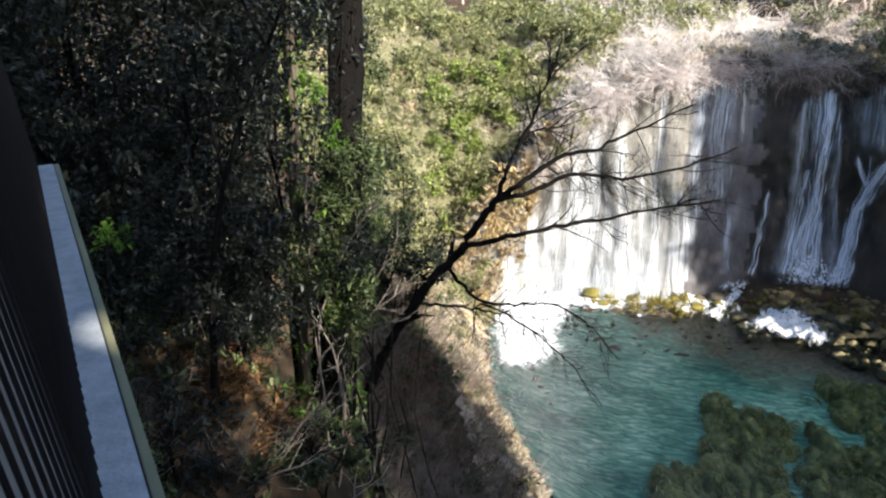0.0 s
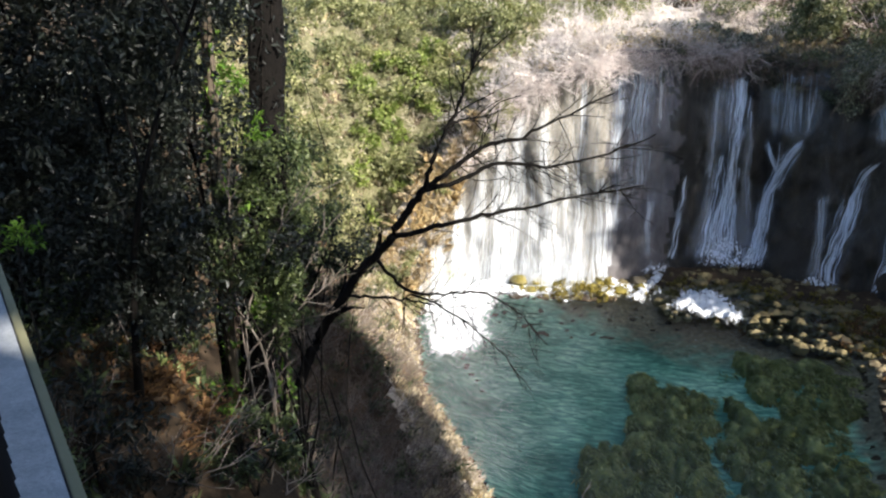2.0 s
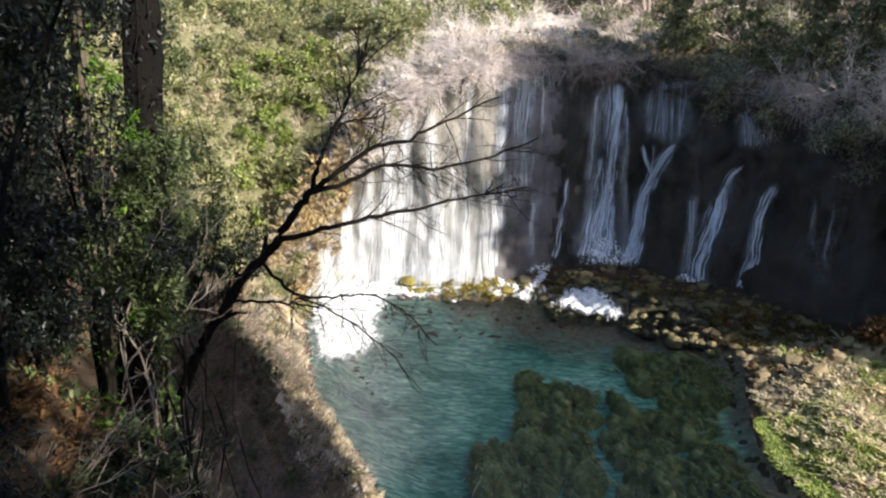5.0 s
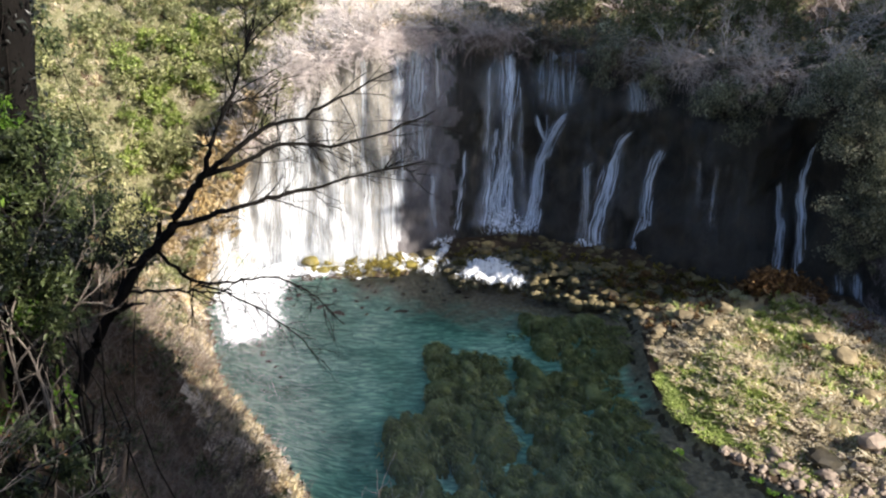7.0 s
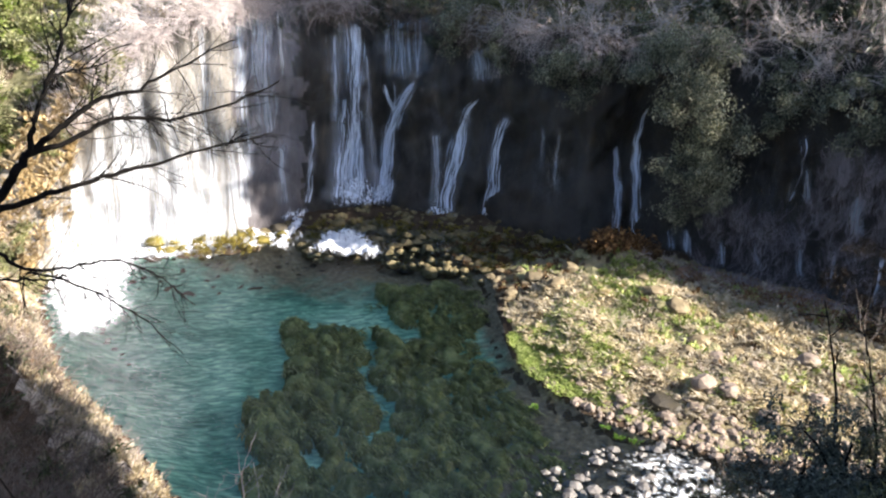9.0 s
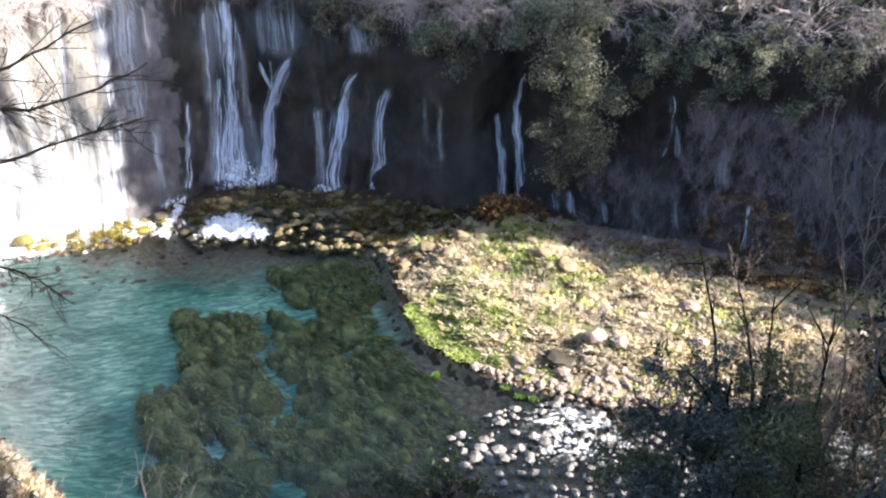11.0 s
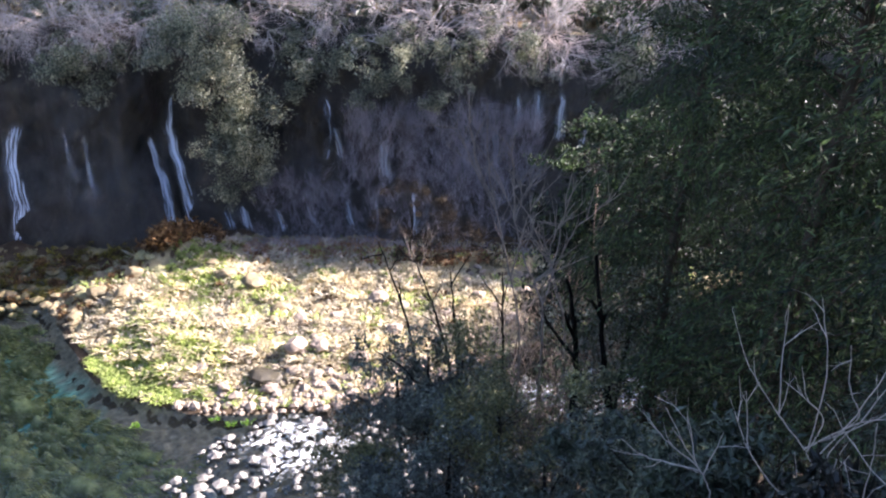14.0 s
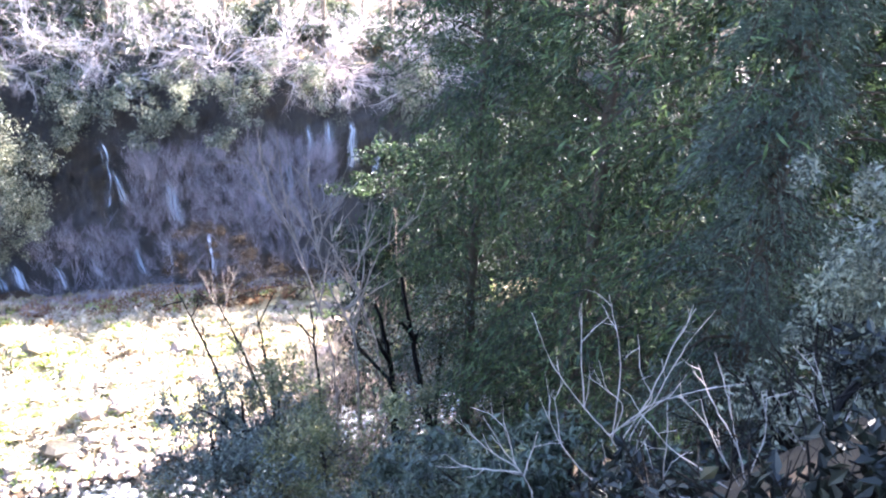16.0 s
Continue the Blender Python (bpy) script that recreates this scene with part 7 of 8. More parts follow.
for i_, (x_, b_) in enumerate([(34, 2), (37.5, 4), (41, 2.5), (44.5, 5), (48, 3), (52, 5), (56, 3), (61, 4), (67, 4), (73, 3), (30, 5), (22, 4)]):
    q_ = cliff_point(x_, np.interp(x_, CX, CTOP) + 0.3 + b_ * 0.11, -b_)
    rng_ = np.random.default_rng(550 + i_)
    bare_tree("bare_tree", "pale leafless tree on the brow of the cliff", q_, [((rng_.normal() * 0.4, -0.4 + rng_.normal() * 0.3, 1.0), rng_.uniform(4.0, 5.6), 0.10) for _ in range(2)],
              M_PINKTWIG, 560 + i_, 3, (6, 8), "bare trees at the cliff's edge", 4, 0.0, 0.9, 0.62)
for i_, (x_, y_, z_) in enumerate([(14.5, 83, 22.5), (19, 79, 22.5), (22.5, 76, 22.5), (27, 76, 23), (38, 70, 22.5), (8, 88, 24)]):
    rng_ = np.random.default_rng(530 + i_)
    evergreen("evergreen_tree", "olive evergreen tree above the falls", x_, y_, [(rng_.normal(), rng_.normal(), z_ + h, 2.3 * rng_.uniform(0.8, 1.2), 1.9) for h in (0, 2.4, 4.6, 6.2)], M_OLIVE, 0.40, 5200, 530 + i_, 0.18, group="evergreens above the falls")
cover("rust_mound", "rusty brown bramble mound at the island's back", "bramble", region([(22.6, 65.6), (28, 65.2), (28, 61.3), (23, 61.5)], 60, 148, 0.15), LEAVES_LOW, M_RUSTBUSH, 0.9, 1.6, 285)


# ---------------------------------------------------------------- right bank
M_CEDARBARK = surface("cedar_bark", [(0.3, (0.02, 0.015, 0.011)), (0.6, (0.05, 0.038, 0.028)), (0.8, (0.09, 0.07, 0.052))], 2, 14, 0.95, 0.8, 0.5, (1, 1, 0.2))
def conifer(label, x, y, height, seed, leaf=M_CONIFER, spread=3.4, tiers=24, first=0.1, spray=0.25, slim=0.13, arms=(6, 8), sprays=12, needles=15, tuft=0.75, mass=0.30):
    """A cedar: straight trunk, drooping branches in tiers, needle sprays along them."""
    z0 = base_on_ground(x, y)
    rng = np.random.default_rng(seed)
    ob = thing("conifer", label, "tree", "conifers on the right bank", (x, y, z0))
    k = np.linspace(0, 1, 10)
    v, f = tube(np.stack([0.1 * np.sin(k * 5 + seed), 0.1 * np.cos(k * 4), -0.4 + k * height], -1), np.interp(k, [0, 0.05, 1], [0.36, 0.24, 0.03]), 10)
    part_np("trunk", v, f, M_CEDARBARK, ob, smooth=True)
    wood, pos, dirs, inner, inner_way = [], [], [], [], []
    for t in range(tiers):
        h = first + (1 - first) * t / tiers
        reach = spread * (1 - h) ** 0.45 * rng.uniform(0.75, 1.15) + 0.3
        for b in range(rng.integers(*arms)):
            a = rng.uniform(0, 6.28)
            d = np.array([math.cos(a), math.sin(a), 0])
            e = np.array([-d[1], d[0], 0])
            q = np.linspace(0, 1, 5)
            p = d * (q * reach)[:, None] + np.array([0, 0, 1]) * ((h + rng.normal() * 0.012) * height + 0.25 * reach * np.sin(q * 2.6) - 0.35 * reach * q ** 2)[:, None]
            p += e * (rng.normal() * 0.2 * reach * q ** 2)[:, None]
            wood.append(tube(p, np.linspace(0.04, 0.008, 5), 3))
            if spray < 0.5:
                w_ = 36 if z0 + h * height < 33.5 else 6
                inner.append(p[1:5].repeat(w_, 0) + rng.normal(size=(4 * w_, 3)) * np.array([0.30, 0.30, 0.13]) * (0.6 + 0.25 * reach))
                inner_way.append(np.tile(d * 0.9 + np.array([0, 0, -0.7]), (4 * w_, 1)))
            for w in range(sprays):
                s = 0.08 + 0.92 * (w + rng.uniform()) / sprays
                i = min(int(s * 4), 3)
                o = p[i] + (p[i + 1] - p[i]) * (s * 4 - i)
                side = unit(e * (1 if w % 2 else -1) * rng.uniform(0.4, 1.1) + d * 0.8 + np.array([0, 0, rng.uniform(-0.7, 0.1)]))
                ln = (rng.uniform(0.25, 0.5) * reach * (1.15 - s) + 0.25) * tuft
                m = needles if z0 + h * height < 33.5 else max(needles // 6, 3)
                k = np.sort(rng.uniform(0.05, 1, m))
                c = o + side * (k * ln)[:, None] + np.array([0, 0, -0.25]) * (k ** 2 * ln)[:, None] + rng.normal(size=(m, 3)) * 0.05
                pos.append(c)
                dirs.append(np.tile(side * 3.0 + np.array([0, 0, -0.5]), (m, 1)))
    v, f = join(wood)
    tagged(part_np("branchwork", v, f, M_CEDARBARK, ob, smooth=True), kind="stuff")
    v, f = leaves_at(np.concatenate(pos), spray, rng, 0.4, slim, 0.1, np.concatenate(dirs))
    tagged(part_np("needles", v, f, leaf, ob), kind="stuff")
    if not inner:
        return ob
    v, f = leaves_at(np.concatenate(inner), mass, rng, 0.8, 0.15, 0.2, np.concatenate(inner_way))
    tagged(part_np("bough_mass", v, f, leaf, ob), kind="stuff")
    return ob


CEDAR = "tall dark green cedar with feathery branches"
for i_, (x_, y_, h_, sp_) in enumerate([(23.6, 13.6, 36, 4.4), (20.0, 7.6, 35, 4.6), (25, 7, 40, 5.2), (15.5, 2.2, 34, 4.6), (30, 13, 40, 5.2), (20.5, 2.5, 40, 5.0)]):
    conifer(CEDAR, x_, y_, h_, 601 + i_, spread=sp_, tiers=28, arms=(7, 9) if i_ < 2 else (6, 8), spray=0.17 if i_ in (0, 1, 3) else 0.3, slim=0.15, needles=28 if i_ in (0, 1, 3) else 8, tuft=0.62)
# Cedars added mostly out of view to keep sun off the left bank.
for i_, (x_, y_, h_) in enumerate([(34, 5, 46), (26, -4, 44), (40, -3, 48), (33, -10, 46), (42, 8, 48), (48, -14, 46), (22, -13, 42), (38, -22, 44), (55, -4, 48), (28, -24, 42), (47, 2, 48)]):
    conifer("tall cedar added behind the deck to shade the left bank", x_, y_, h_, 701 + i_, spread=6.0, tiers=18, first=0.2, spray=0.9, slim=0.5, arms=(5, 8), sprays=5, needles=6, tuft=1.0)
# Denser unseen cedars, added so that the kerb lies in shade.
for i_, (x_, y_) in enumerate([(14, -8), (18, -4.6), (15, -12)]):
    conifer("unseen dense cedar added behind the deck to shade the kerb", x_, y_, 36, 731 + i_, spread=6.0, tiers=20, first=0.25, spray=0.9, slim=0.5, arms=(6, 9), sprays=8, needles=12, tuft=1.0)
# Added pines whose crowns, above the view, shade the bank over the pool.
for i_, (x_, y_) in enumerate([(35, 13.2), (38, 9.8)]):
    conifer("tall pine added by the stream, its unseen crown shading the bank", x_, y_, 52, 721 + i_, spread=6.5, tiers=16, first=0.62, spray=1.0, slim=0.6, arms=(8, 11), sprays=8, needles=30, tuft=1.0)
x_, y_, _ = at_view(54.5, 36, 0)
evergreen("evergreen_tree", "flat-topped dark evergreen by the stream", x_, y_, [(0.5, 0, 21.8, 2.6, 0.8), (-2.4, 0.5, 20.8, 1.7, 0.6), (2.8, -0.5, 20.0, 2.6, 1.0), (0.5, 0.3, 18.6, 2.4, 0.9), (2.0, 0, 16.4, 3.2, 1.2), (0.5, 0, 13.8, 3.0, 1.3)], M_CONIFER, 0.22, 13000, 655, 0.14, M_DARKBARK)
# Leaves here are coloured dark for the shade under the thicket.
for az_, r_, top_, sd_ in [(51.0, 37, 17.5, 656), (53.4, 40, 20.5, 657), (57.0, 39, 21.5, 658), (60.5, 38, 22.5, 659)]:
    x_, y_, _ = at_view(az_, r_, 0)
    evergreen("evergreen_tree", "evergreen tree in the streamside thicket, leaves darkened for shade", x_, y_, [(0, 0, top_, 1.5, 1.3), (0.7, 0.3, top_ - 2.2, 1.9, 1.5), (-0.6, -0.3, top_ - 4.6, 2.1, 1.6), (0.3, 0, top_ - 7, 2.2, 1.5), (0, 0, top_ - 9, 2.0, 1.3)], M_DIMLEAF, 0.34, 5200, sd_, 0.14, M_DARKBARK, group="evergreens by the stream")
# Added trees, hidden behind the cedars, that block sun from the island's back.
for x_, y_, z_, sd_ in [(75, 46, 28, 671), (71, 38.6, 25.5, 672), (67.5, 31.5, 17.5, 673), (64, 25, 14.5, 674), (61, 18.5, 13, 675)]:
    evergreen("evergreen_tree", "hidden evergreen added across the stream to shade the island", x_, y_, [(0, 0, z_, 3.6, 2.6), (1.5, -2.0, z_ - 3.2, 4.0, 2.8), (-1.0, 2.0, z_ - 4.4, 4.2, 2.8), (0, 0, z_ - 7.5, 4.4, 3.0)], M_DIMLEAF, 0.6, 7000, sd_, 0.3, M_DARKBARK, group="evergreens across the stream")
x_, y_, _ = at_view(39.6, 62, 0)
evergreen("evergreen_shrub", "large dark brown withered bush at the cliff's foot", x_, y_, [(-0.4, 0.2, 8.2, 2.2, 1.4), (1.8, -1.6, 6.8, 2.4, 1.6), (-1.2, 1.0, 5.6, 2.2, 1.6), (3.2, -3.0, 5.2, 2.4, 1.6), (0.6, -0.6, 3.4, 2.8, 1.8), (5.0, -5.0, 3.6, 2.4, 1.6)], M_DEADBUSH, 0.24, 9000, 676, 0.10, M_DARKBARK, slim=0.3)
conifer("blue-grey fir with stiff flat sprays", 12.6, 2.0, 11.5, 651, M_BLUEFIR, 1.5, 20, 0.1, 0.10, 0.2, (7, 9), 12, 22, 0.7, 0.12)

# evergreen shrubs on the slope below
SHRUBS = [(35.0, 21.8, 13.8, 1.7), (38.6, 22.5, 16.0, 2.2), (41.2, 22.2, 17.0, 2.0), (44, 22, 17.0, 2.2), (38, 18.5, 14.6, 1.9), (43, 18, 16.2, 2.1), (47.5, 20, 16.6, 2.2), (52, 19, 15.8, 2.2), (57, 17, 17.4, 2.0), (62, 16, 19.0, 2.0), (46.5, 27, 12.4, 2.0), (57.5, 27, 16.8, 2.6)]
for i_, (az_, r_, z_, rx_) in enumerate(SHRUBS):
    x_, y_, _ = at_view(az_, r_, 0)
    rng_ = np.random.default_rng(620 + i_)
    evergreen("evergreen_shrub", "dark grey-green evergreen shrub on the slope", x_, y_, [(0, 0, z_, rx_, rx_ * 0.8), (rng_.normal() * 0.8, rng_.normal() * 0.8, z_ - 1.8, rx_ * 1.1, rx_ * 0.8), (rng_.normal(), rng_.normal(), z_ + 1.0, rx_ * 0.6, rx_ * 0.7)],
              M_FIR if i_ % 3 else M_OLIVE, 0.16, 8200, 620 + i_, 0.12, M_DARKBARK, group="evergreen shrubs on the right slope", slim=0.35)

# dark twiggy thicket on the stream's bank
for i_, (az_, r_, top_) in enumerate([(42.5, 30, 16.5), (44, 29, 17.5), (45.5, 31, 19), (47, 30, 20), (49, 31, 20.5), (50.5, 29, 20), (52, 31, 21), (53.5, 30, 21)]):
    x_, y_, _ = at_view(az_, r_, 0)
    z_ = base_on_ground(x_, y_)
    rng_ = np.random.default_rng(840 + i_)
    bare_tree("bare_tree", "dark twiggy leafless tree in a streamside thicket", (x_, y_, z_ - 0.2),
              [((rng_.normal() * 0.2, rng_.normal() * 0.2, 1), (top_ - z_) * 0.6, 0.09), ((rng_.normal() * 0.3, rng_.normal() * 0.3, 1), (top_ - z_) * 0.5, 0.06)],
              M_BROWNTWIG if i_ % 2 else M_GREYTWIG, 850 + i_, 3, (6, 8), "thicket by the stream", 4, 0.25, 0.7, 0.5)

# slender bare trees before the island
PALE_TREE = "slender pale grey leafless tree on the stream's bank"
for i_, stems_ in enumerate([
    [[(45.0, 27, 25.37), (45.3, 27, 23.68), (45.7, 27, 21.91), (46.7, 27, 20.34), (48.2, 27, 17.35), (48.9, 27, 15.50)],
     [(42.7, 27, 24.43), (44.1, 27, 22.98), (46.0, 27, 21.32)],
     [(43.7, 27, 24.70), (44.7, 27, 22.64), (45.8, 27, 21.72)],
     [(49.2, 27, 21.71), (48.4, 27, 20.34), (47.6, 27, 18.67)]],
    [[(48.9, 26, 22.25), (49.0, 26, 21.06), (50.4, 26, 19.99), (51.6, 26, 18.44), (52.7, 26, 16.58)],
     [(52.2, 26, 21.68), (51.0, 26, 20.91), (50.6, 26, 19.81)],
     [(48.8, 26, 20.82), (50.4, 26, 19.57)]],
    [[(43.9, 24, 24.84), (46.0, 24, 23.68), (47.6, 24, 22.21), (48.7, 24, 20.55), (50.4, 24, 19.08), (50.7, 24, 17.87)],
     [(47.0, 24, 24.80), (47.4, 24, 23.66), (47.7, 24, 21.94)],
     [(49.8, 24, 24.02), (48.2, 24, 22.87), (47.6, 24, 22.08)],
     [(55.6, 24, 23.24), (52.6, 24, 22.03), (51.4, 24, 20.79), (50.6, 24, 19.07)],
     [(51.8, 24, 23.75), (51.4, 24, 22.17), (51.1, 24, 20.37)],
     [(49.0, 24, 21.51), (50.5, 24, 20.94), (51.1, 24, 20.23)]]]):
    crooked_shrub(PALE_TREE, stems_, M_GREYTWIG, 0.045, 640 + i_, 7, 1.3, "bare_tree", "bare trees by the stream")
for i_, stem_ in enumerate([
    [(36.9, 28, 19.29), (38.0, 28, 17.70), (39.0, 28, 16.27), (40.2, 28, 13.45)],
    [(39.6, 28, 18.84), (40.8, 28, 17.26), (41.8, 28, 15.84), (43.2, 28, 13.35)],
    [(42.8, 27.5, 18.25), (43.2, 27.5, 16.32), (43.7, 27.5, 14.04)],
    [(47.0, 27, 18.59), (47.2, 27, 16.72), (47.5, 27, 15.26)]]):
    crooked_shrub("slim dark leafless tree on the stream's bank", [stem_], M_DARKBARK, 0.08, 645 + i_, 5, 1.2, "bare_tree", "dark bare trees by the stream")
for i_, stem_ in enumerate([[(52.2, 25, 19.5), (53.3, 25, 17.5), (53.7, 25, 15.7), (53.9, 25, 13.4), (54, 25, 11)], [(54.3, 24, 21), (56.1, 24, 16.5), (57.8, 24, 13.5), (58.2, 24, 11)]]):
    crooked_shrub("black leaning trunk beside the rapids", [stem_], M_BLACKBARK, 0.24, 655 + i_, 4, 1.6, "bare_tree", "dark trunks by the rapids")
RB = [(9, 29), (20, 25), (30, 19), (40, 12), (30, 2), (18, 4), (9, 12), (3, 18), (2, 28)]
cover("right_bank_shrubs", "dark low shrubs on the near slope", "shrubs", region(RB, 60, 151, 0), LEAVES_MID, M_SHADELEAF, 0.6, 1.4, 251)
cover("right_bank_brush", "thin bare brush on the near slope", "brush", region(RB, 90, 152, 0), TWIGS_FINE, M_GREYTWIG, 0.6, 1.3, 252, 0.3)
cover("outlet_brush", "tangled grey brush with green leaves by the outlet", "brush", region([(3, 32), (9, 32), (13, 30), (12, 27.5), (4, 29)], 60, 153, 0), TWIGS_FINE, M_BROWNTWIG, 0.7, 1.3, 253, 0.3)
OUT = [(3, 33.5), (6, 34.5), (11, 34), (13, 31), (11, 29), (4, 30.5)]
cover("outlet_tangle", "grey tangled stems at the water's edge", "brush", region(OUT, 46, 158, 0.1), TWIGS_FINE, M_BROWNTWIG, 0.6, 1.1, 258, 0.4)
cover("outlet_leaves", "dark green leafy scrub at the water's edge", "shrubs", region(OUT, 110, 159, 0.1), LEAVES_LOW, M_BANKLEAF, 0.4, 0.9, 259, 0.3)
crooked_shrub("thin pale leafless shrub on the near slope", [[(-9.4, 13, 21.86), (-9.4, 13, 21.49), (-9.2, 13, 20.80), (-9.4, 13, 20.22), (-9.5, 13, 19.83)],
    [(-7.7, 13, 22.22), (-9.0, 13, 21.46), (-9.3, 13, 21.20), (-9.2, 13, 20.71)],
    [(-8.2, 13, 21.52), (-7.8, 13, 20.57), (-8.3, 13, 20.22)],
    [(-5.7, 13, 21.22), (-6.6, 13, 20.46), (-8.1, 13, 20.09)],
    [(-12.1, 13, 21.11), (-12.5, 13, 20.77)],
    [(-10.5, 13, 21.32), (-11.3, 13, 21.02), (-11.9, 13, 20.60)],
    [(-5.5, 13, 20.37), (-6.8, 13, 20.17)]], M_PALE, 0.016, 659, 2, 0.5)
cover("near_slope_twigs", "thin pale twigs on the near slope", "brush", region([(-9, 30), (-2, 26), (-2, 18), (-8, 20)], 40, 154, 0), TWIGS_FINE, M_GREYTWIG, 0.8, 1.5, 254, 0.3)

# near shrubs beside the deck: pale bare branches and glossy leaves
UPTURNED = "pale leafless shrub with slender upturned branches beside the deck"
for i_, stems_ in enumerate([
    [[(64.9, 6.3, 28.83), (66.8, 6.3, 28.33), (69.0, 6.3, 28.02), (71.6, 6.3, 27.72), (73.2, 6.3, 27.51), (73.7, 6.3, 27.21)],
     [(68.7, 6.3, 28.92), (69.2, 6.3, 28.41), (69.1, 6.3, 28.03)],
     [(70.8, 6.3, 29.08), (72.5, 6.3, 28.43), (74.4, 6.3, 27.91)],
     [(78.8, 6.3, 29.09), (77.1, 6.3, 28.73), (75.5, 6.3, 28.14), (73.8, 6.3, 27.69), (73.4, 6.3, 27.38)],
     [(77.4, 6.3, 29.08), (76.1, 6.3, 28.66), (75.0, 6.3, 28.13), (74.0, 6.3, 27.78)],
     [(73.4, 6.3, 28.74), (74.0, 6.3, 28.35), (75.5, 6.3, 28.11)],
     [(79.9, 6.3, 28.38), (77.7, 6.3, 28.24), (75.5, 6.3, 28.11)],
     [(70.6, 6.3, 28.43), (71.5, 6.3, 28.13), (73.2, 6.3, 28.01), (74.5, 6.3, 27.92)],
     [(77.5, 6.3, 28.43), (76.6, 6.3, 28.19)]],
    [[(61.4, 6, 27.90), (63.6, 6, 27.52), (65.4, 6, 27.27), (66.4, 6, 27.06)],
     [(60.0, 6, 27.74), (62.1, 6, 27.53), (64.1, 6, 27.44)],
     [(58.2, 6, 27.46), (60.1, 6, 27.32), (64.5, 6, 27.39)],
     [(66.2, 6, 27.79), (65.0, 6, 27.43)],
     [(63.2, 6, 27.87), (63.8, 6, 27.50)]],
    [[(79.3, 5.9, 28.91), (80.6, 5.9, 28.60), (81.9, 5.9, 28.20), (83.2, 5.9, 27.83), (83.4, 5.9, 27.62)],
     [(78.9, 5.9, 28.46), (79.9, 5.9, 28.17), (83.1, 5.9, 27.83)],
     [(83.4, 5.9, 28.68), (84.1, 5.9, 28.28), (83.4, 5.9, 27.84)],
     [(78.2, 5.9, 28.78), (79.5, 5.9, 28.49), (81.9, 5.9, 28.24)],
     [(76.4, 5.9, 28.37), (76.9, 5.9, 28.01), (77.0, 5.9, 27.39)],
     [(75.2, 5.9, 28.14), (77.0, 5.9, 27.93), (79.7, 5.9, 27.50)]],
    [[(86.0, 6.4, 28.82), (87.3, 6.4, 28.51), (88.9, 6.4, 28.13), (88.8, 6.4, 27.89), (88.5, 6.4, 27.52)],
     [(83.8, 6.4, 28.42), (85.8, 6.4, 28.07), (87.2, 6.4, 27.90), (88.6, 6.4, 27.88)],
     [(86.1, 6.4, 28.57), (85.8, 6.4, 28.11)],
     [(89.2, 6.4, 28.49), (89.0, 6.4, 28.14)],
     [(91.4, 6.4, 28.36), (90.3, 6.4, 28.23), (89.0, 6.4, 28.11)]],
    [[(66.1, 6.2, 28.02), (67.9, 6.2, 27.59), (70.1, 6.2, 27.29), (72.9, 6.2, 27.09)],
     [(67.2, 6.2, 28.12), (67.8, 6.2, 27.67)],
     [(71.6, 6.2, 27.66), (72.7, 6.2, 27.26), (73.3, 6.2, 27.04)],
     [(75.3, 6.2, 27.80), (73.9, 6.2, 27.38), (72.8, 6.2, 27.18)]]]):
    crooked_shrub(UPTURNED, stems_, M_UPTWIG, 0.009, 660 + i_, 2, 0.32, group="bare shrubs beside the deck")
for i_, (az_, r_, z_, rr_) in enumerate([(64, 7.4, 26.2, 1.0), (70, 7.2, 26.4, 1.0), (76, 7.0, 26.3, 1.0), (82, 6.8, 26.4, 1.0), (88, 6.8, 26.8, 1.0), (58, 8.4, 25.3, 1.1), (86, 4.8, 27.3, 0.8), (92, 5.2, 27.6, 0.9), (79, 5.2, 26.4, 0.8), (52, 9.5, 23.5, 1.2)]):
    leafy_shrub("dark glossy-leaved shrub beside the deck", az_, r_, z_, (rr_, rr_, 0.7), 1500, 0.13, M_BLUEFIR, 680 + i_, "glossy shrubs beside the deck")
for i_, (az_, r_, z_) in enumerate([(80, 4.6, 26.6), (86, 4.4, 26.9), (92, 4.8, 26.9), (75, 5.0, 26.2), (69, 5.4, 26.0)]):
    leafy_shrub("dark glossy-leaved shrub beside the deck", az_, r_, z_, (0.8, 0.8, 0.6), 1100, 0.13, M_BLUEFIR, 694 + i_, "glossy shrubs beside the deck")
# A lighter leaf colour stands for the sun glittering on these shrubs.
leafy_shrub("large-leaved shrub with sun glitter put into a lighter leaf", 88, 10, 28.8, (1.1, 1.1, 1.5), 3600, 0.10, M_HANGLEAF, 690)
leafy_shrub("large-leaved shrub with sun glitter put into a lighter leaf", 92, 9, 27.6, (1.1, 1.1, 1.5), 3400, 0.10, M_HANGLEAF, 691)
for i_, (az_, r_, z_) in enumerate([(87.5, 9.2, 28.0), (86.3, 8.2, 27.5), (90.7, 7.6, 27.6)]):
    leafy_shrub("large-leaved shrub with sun glitter put into a lighter leaf", az_, r_, z_, (0.8, 0.8, 0.8), 1500, 0.10, M_HANGLEAF, 699 + i_)

# ---------------------------------------------------------------- viewing deck
DU = np.array([math.sin(radians(-52.4)), math.cos(radians(-52.4)), 0.0])
DR = np.array([DU[1], -DU[0], 0.0])
DECK = Matrix(((DU[0], DR[0], 0, 0), (DU[1], DR[1], 0, 0), (0, 0, 1, 0), (0, 0, 0, 1)))
KERB_Z = CAM_Z - 1.6
END, BACK = 8.25, -3.0
deck = thing("viewing_deck", "concrete viewing deck edge with kerb", "deck", kind="structure")


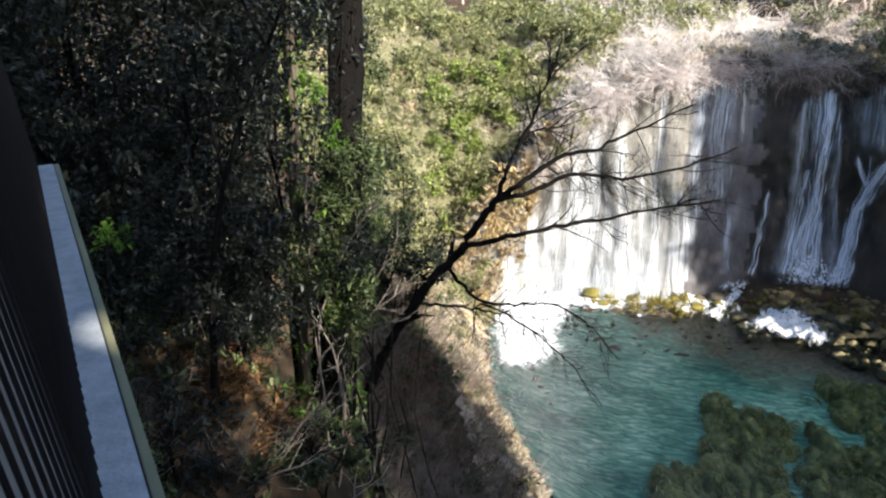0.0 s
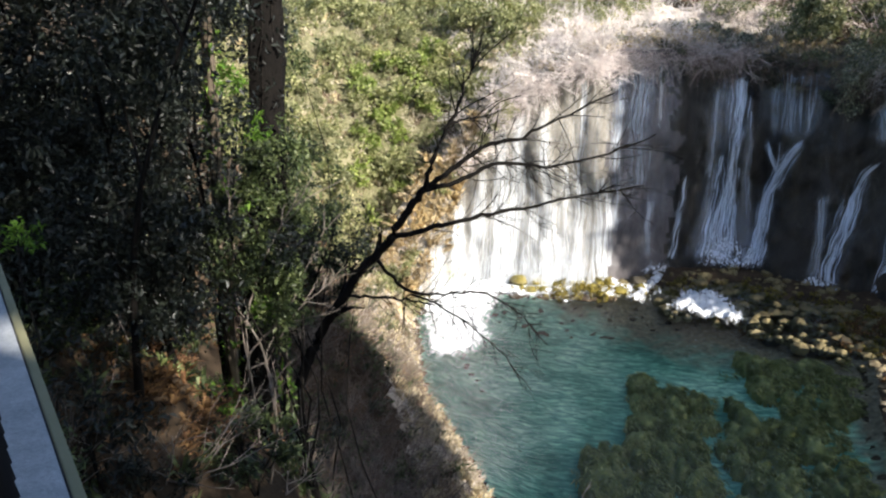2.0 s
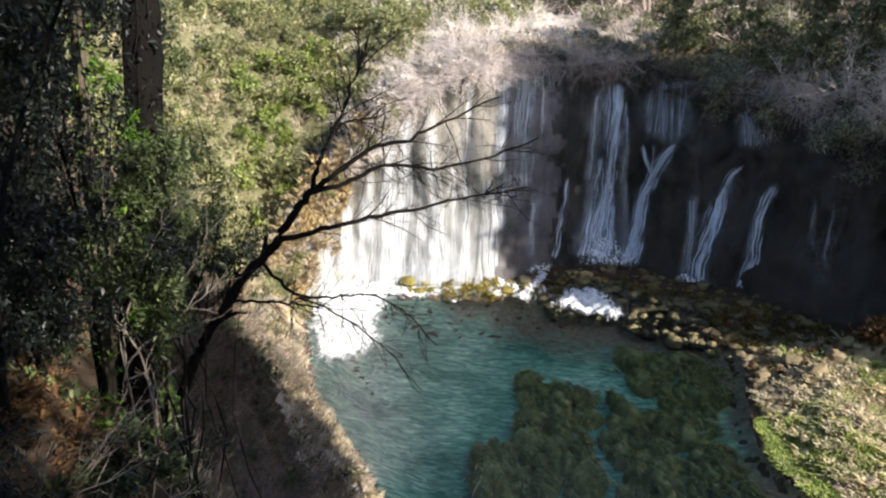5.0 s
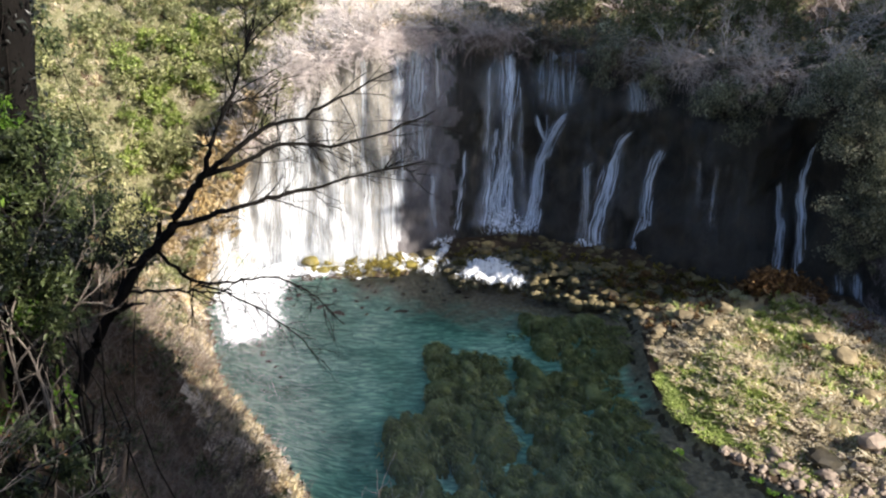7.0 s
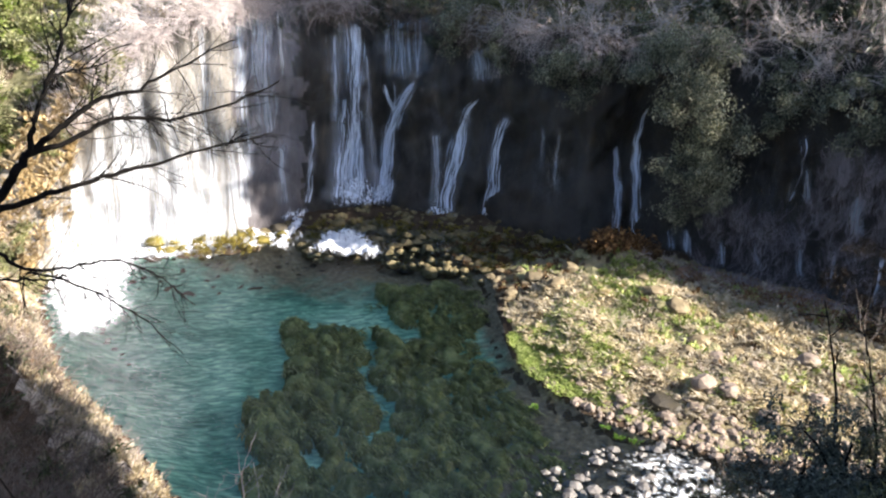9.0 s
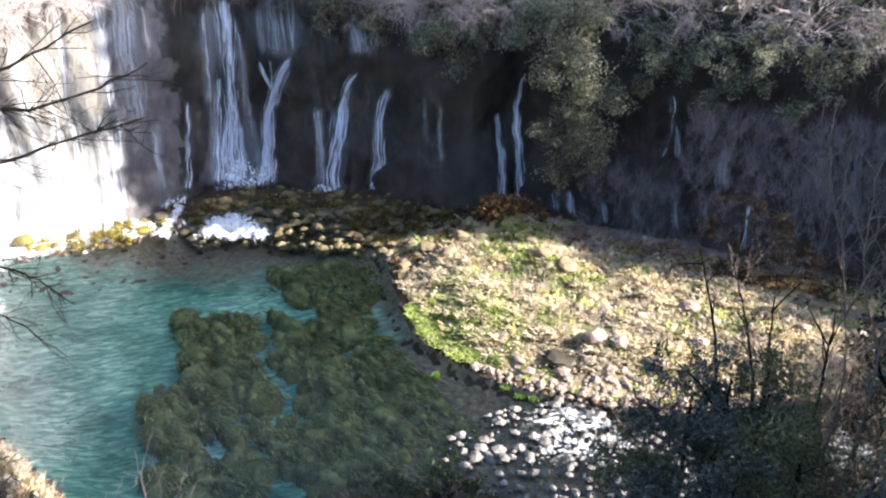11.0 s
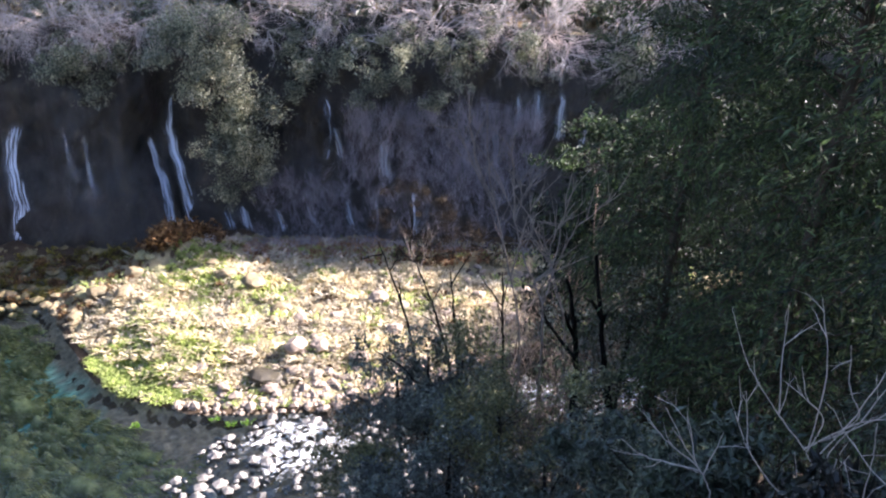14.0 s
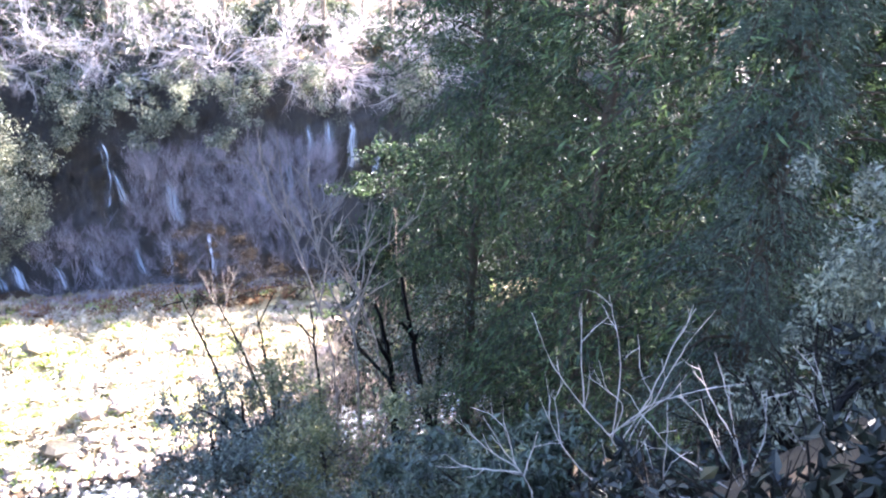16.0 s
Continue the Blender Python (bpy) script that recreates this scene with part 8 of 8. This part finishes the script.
def deck_box(name, a0, a1, r0, r1, z0, z1, material, parent, label="", bevel=0.004):
    m = Matrix.Translation(((a0 + a1) / 2, (r0 + r1) / 2, (z0 + z1) / 2))
    bm = box_bm(a1 - a0, r1 - r0, z1 - z0, m, bevel)
    bmesh.ops.transform(bm, matrix=DECK, verts=bm.verts)
    bmesh.ops.recalc_face_normals(bm, faces=bm.faces)
    return part(name, bm, material, parent, label)


deck_box("kerb", BACK, END, -0.20, 0.098, KERB_Z - 0.35, KERB_Z, M_CONCRETE, deck, "pale concrete kerb")
deck_box("joint", BACK, END, 0.098, 0.106, KERB_Z - 0.35, KERB_Z - 0.006, M_JOINT, deck, "dark joint")
deck_box("edge_strip", BACK, END, 0.106, 0.145, KERB_Z - 0.5, KERB_Z - 0.004, M_OLIVEPAINT, deck, "olive painted edge")
deck_box("slab", BACK, END, -3.2, -0.20, KERB_Z - 0.5, KERB_Z - 0.1, M_CONCRETE, deck)
for a_ in (-1.5, 3.0, 7.5):
    gp_ = DECK @ Vector((a_, -1.6, 0))
    deck_box("column", a_ - 0.2, a_ + 0.2, -1.8, -1.4, base_on_ground(gp_.x, gp_.y) - 0.5, KERB_Z - 0.5, M_CONCRETE, deck)

balustrade = thing("balustrade", "dark brown slatted metal balustrade on a concrete kerb", "railing")
slat_bm = box_bm(0.118, 0.010, 1.07, Matrix.Translation((0, 0, 0.535)), 0.002)
slat_mesh = bpy.data.meshes.new("slat")
slat_bm.to_mesh(slat_mesh)
slat_bm.free()
slat_mesh.materials.append(M_SLAT)
for i_ in range(int((END + 1.5) / 0.112)):
    a_ = -1.5 + 0.112 * (i_ + 0.5)
    ob_ = new("slat", slat_mesh)
    ob_.parent = balustrade
    ob_.matrix_local = DECK @ Matrix.Translation((a_, -0.052, KERB_Z + 0.002)) @ Matrix.Rotation(radians(5.3), 4, "X") @ Matrix.Rotation(radians(-14), 4, "Z")
deck_box("top_rail", -1.5, END, -0.185, -0.135, KERB_Z + 1.066, KERB_Z + 1.10, M_SLAT, balustrade)

cover("deck_side_shrubs", "dark glossy low shrubs on the slope beside the deck", "shrubs", region([(2.5, -2), (3, 2.5), (8, 4.5), (11, 2), (10, -4), (4, -4)], 40, 155, 0), LEAVES_MID, M_SHADELEAF, 0.5, 0.9, 255)
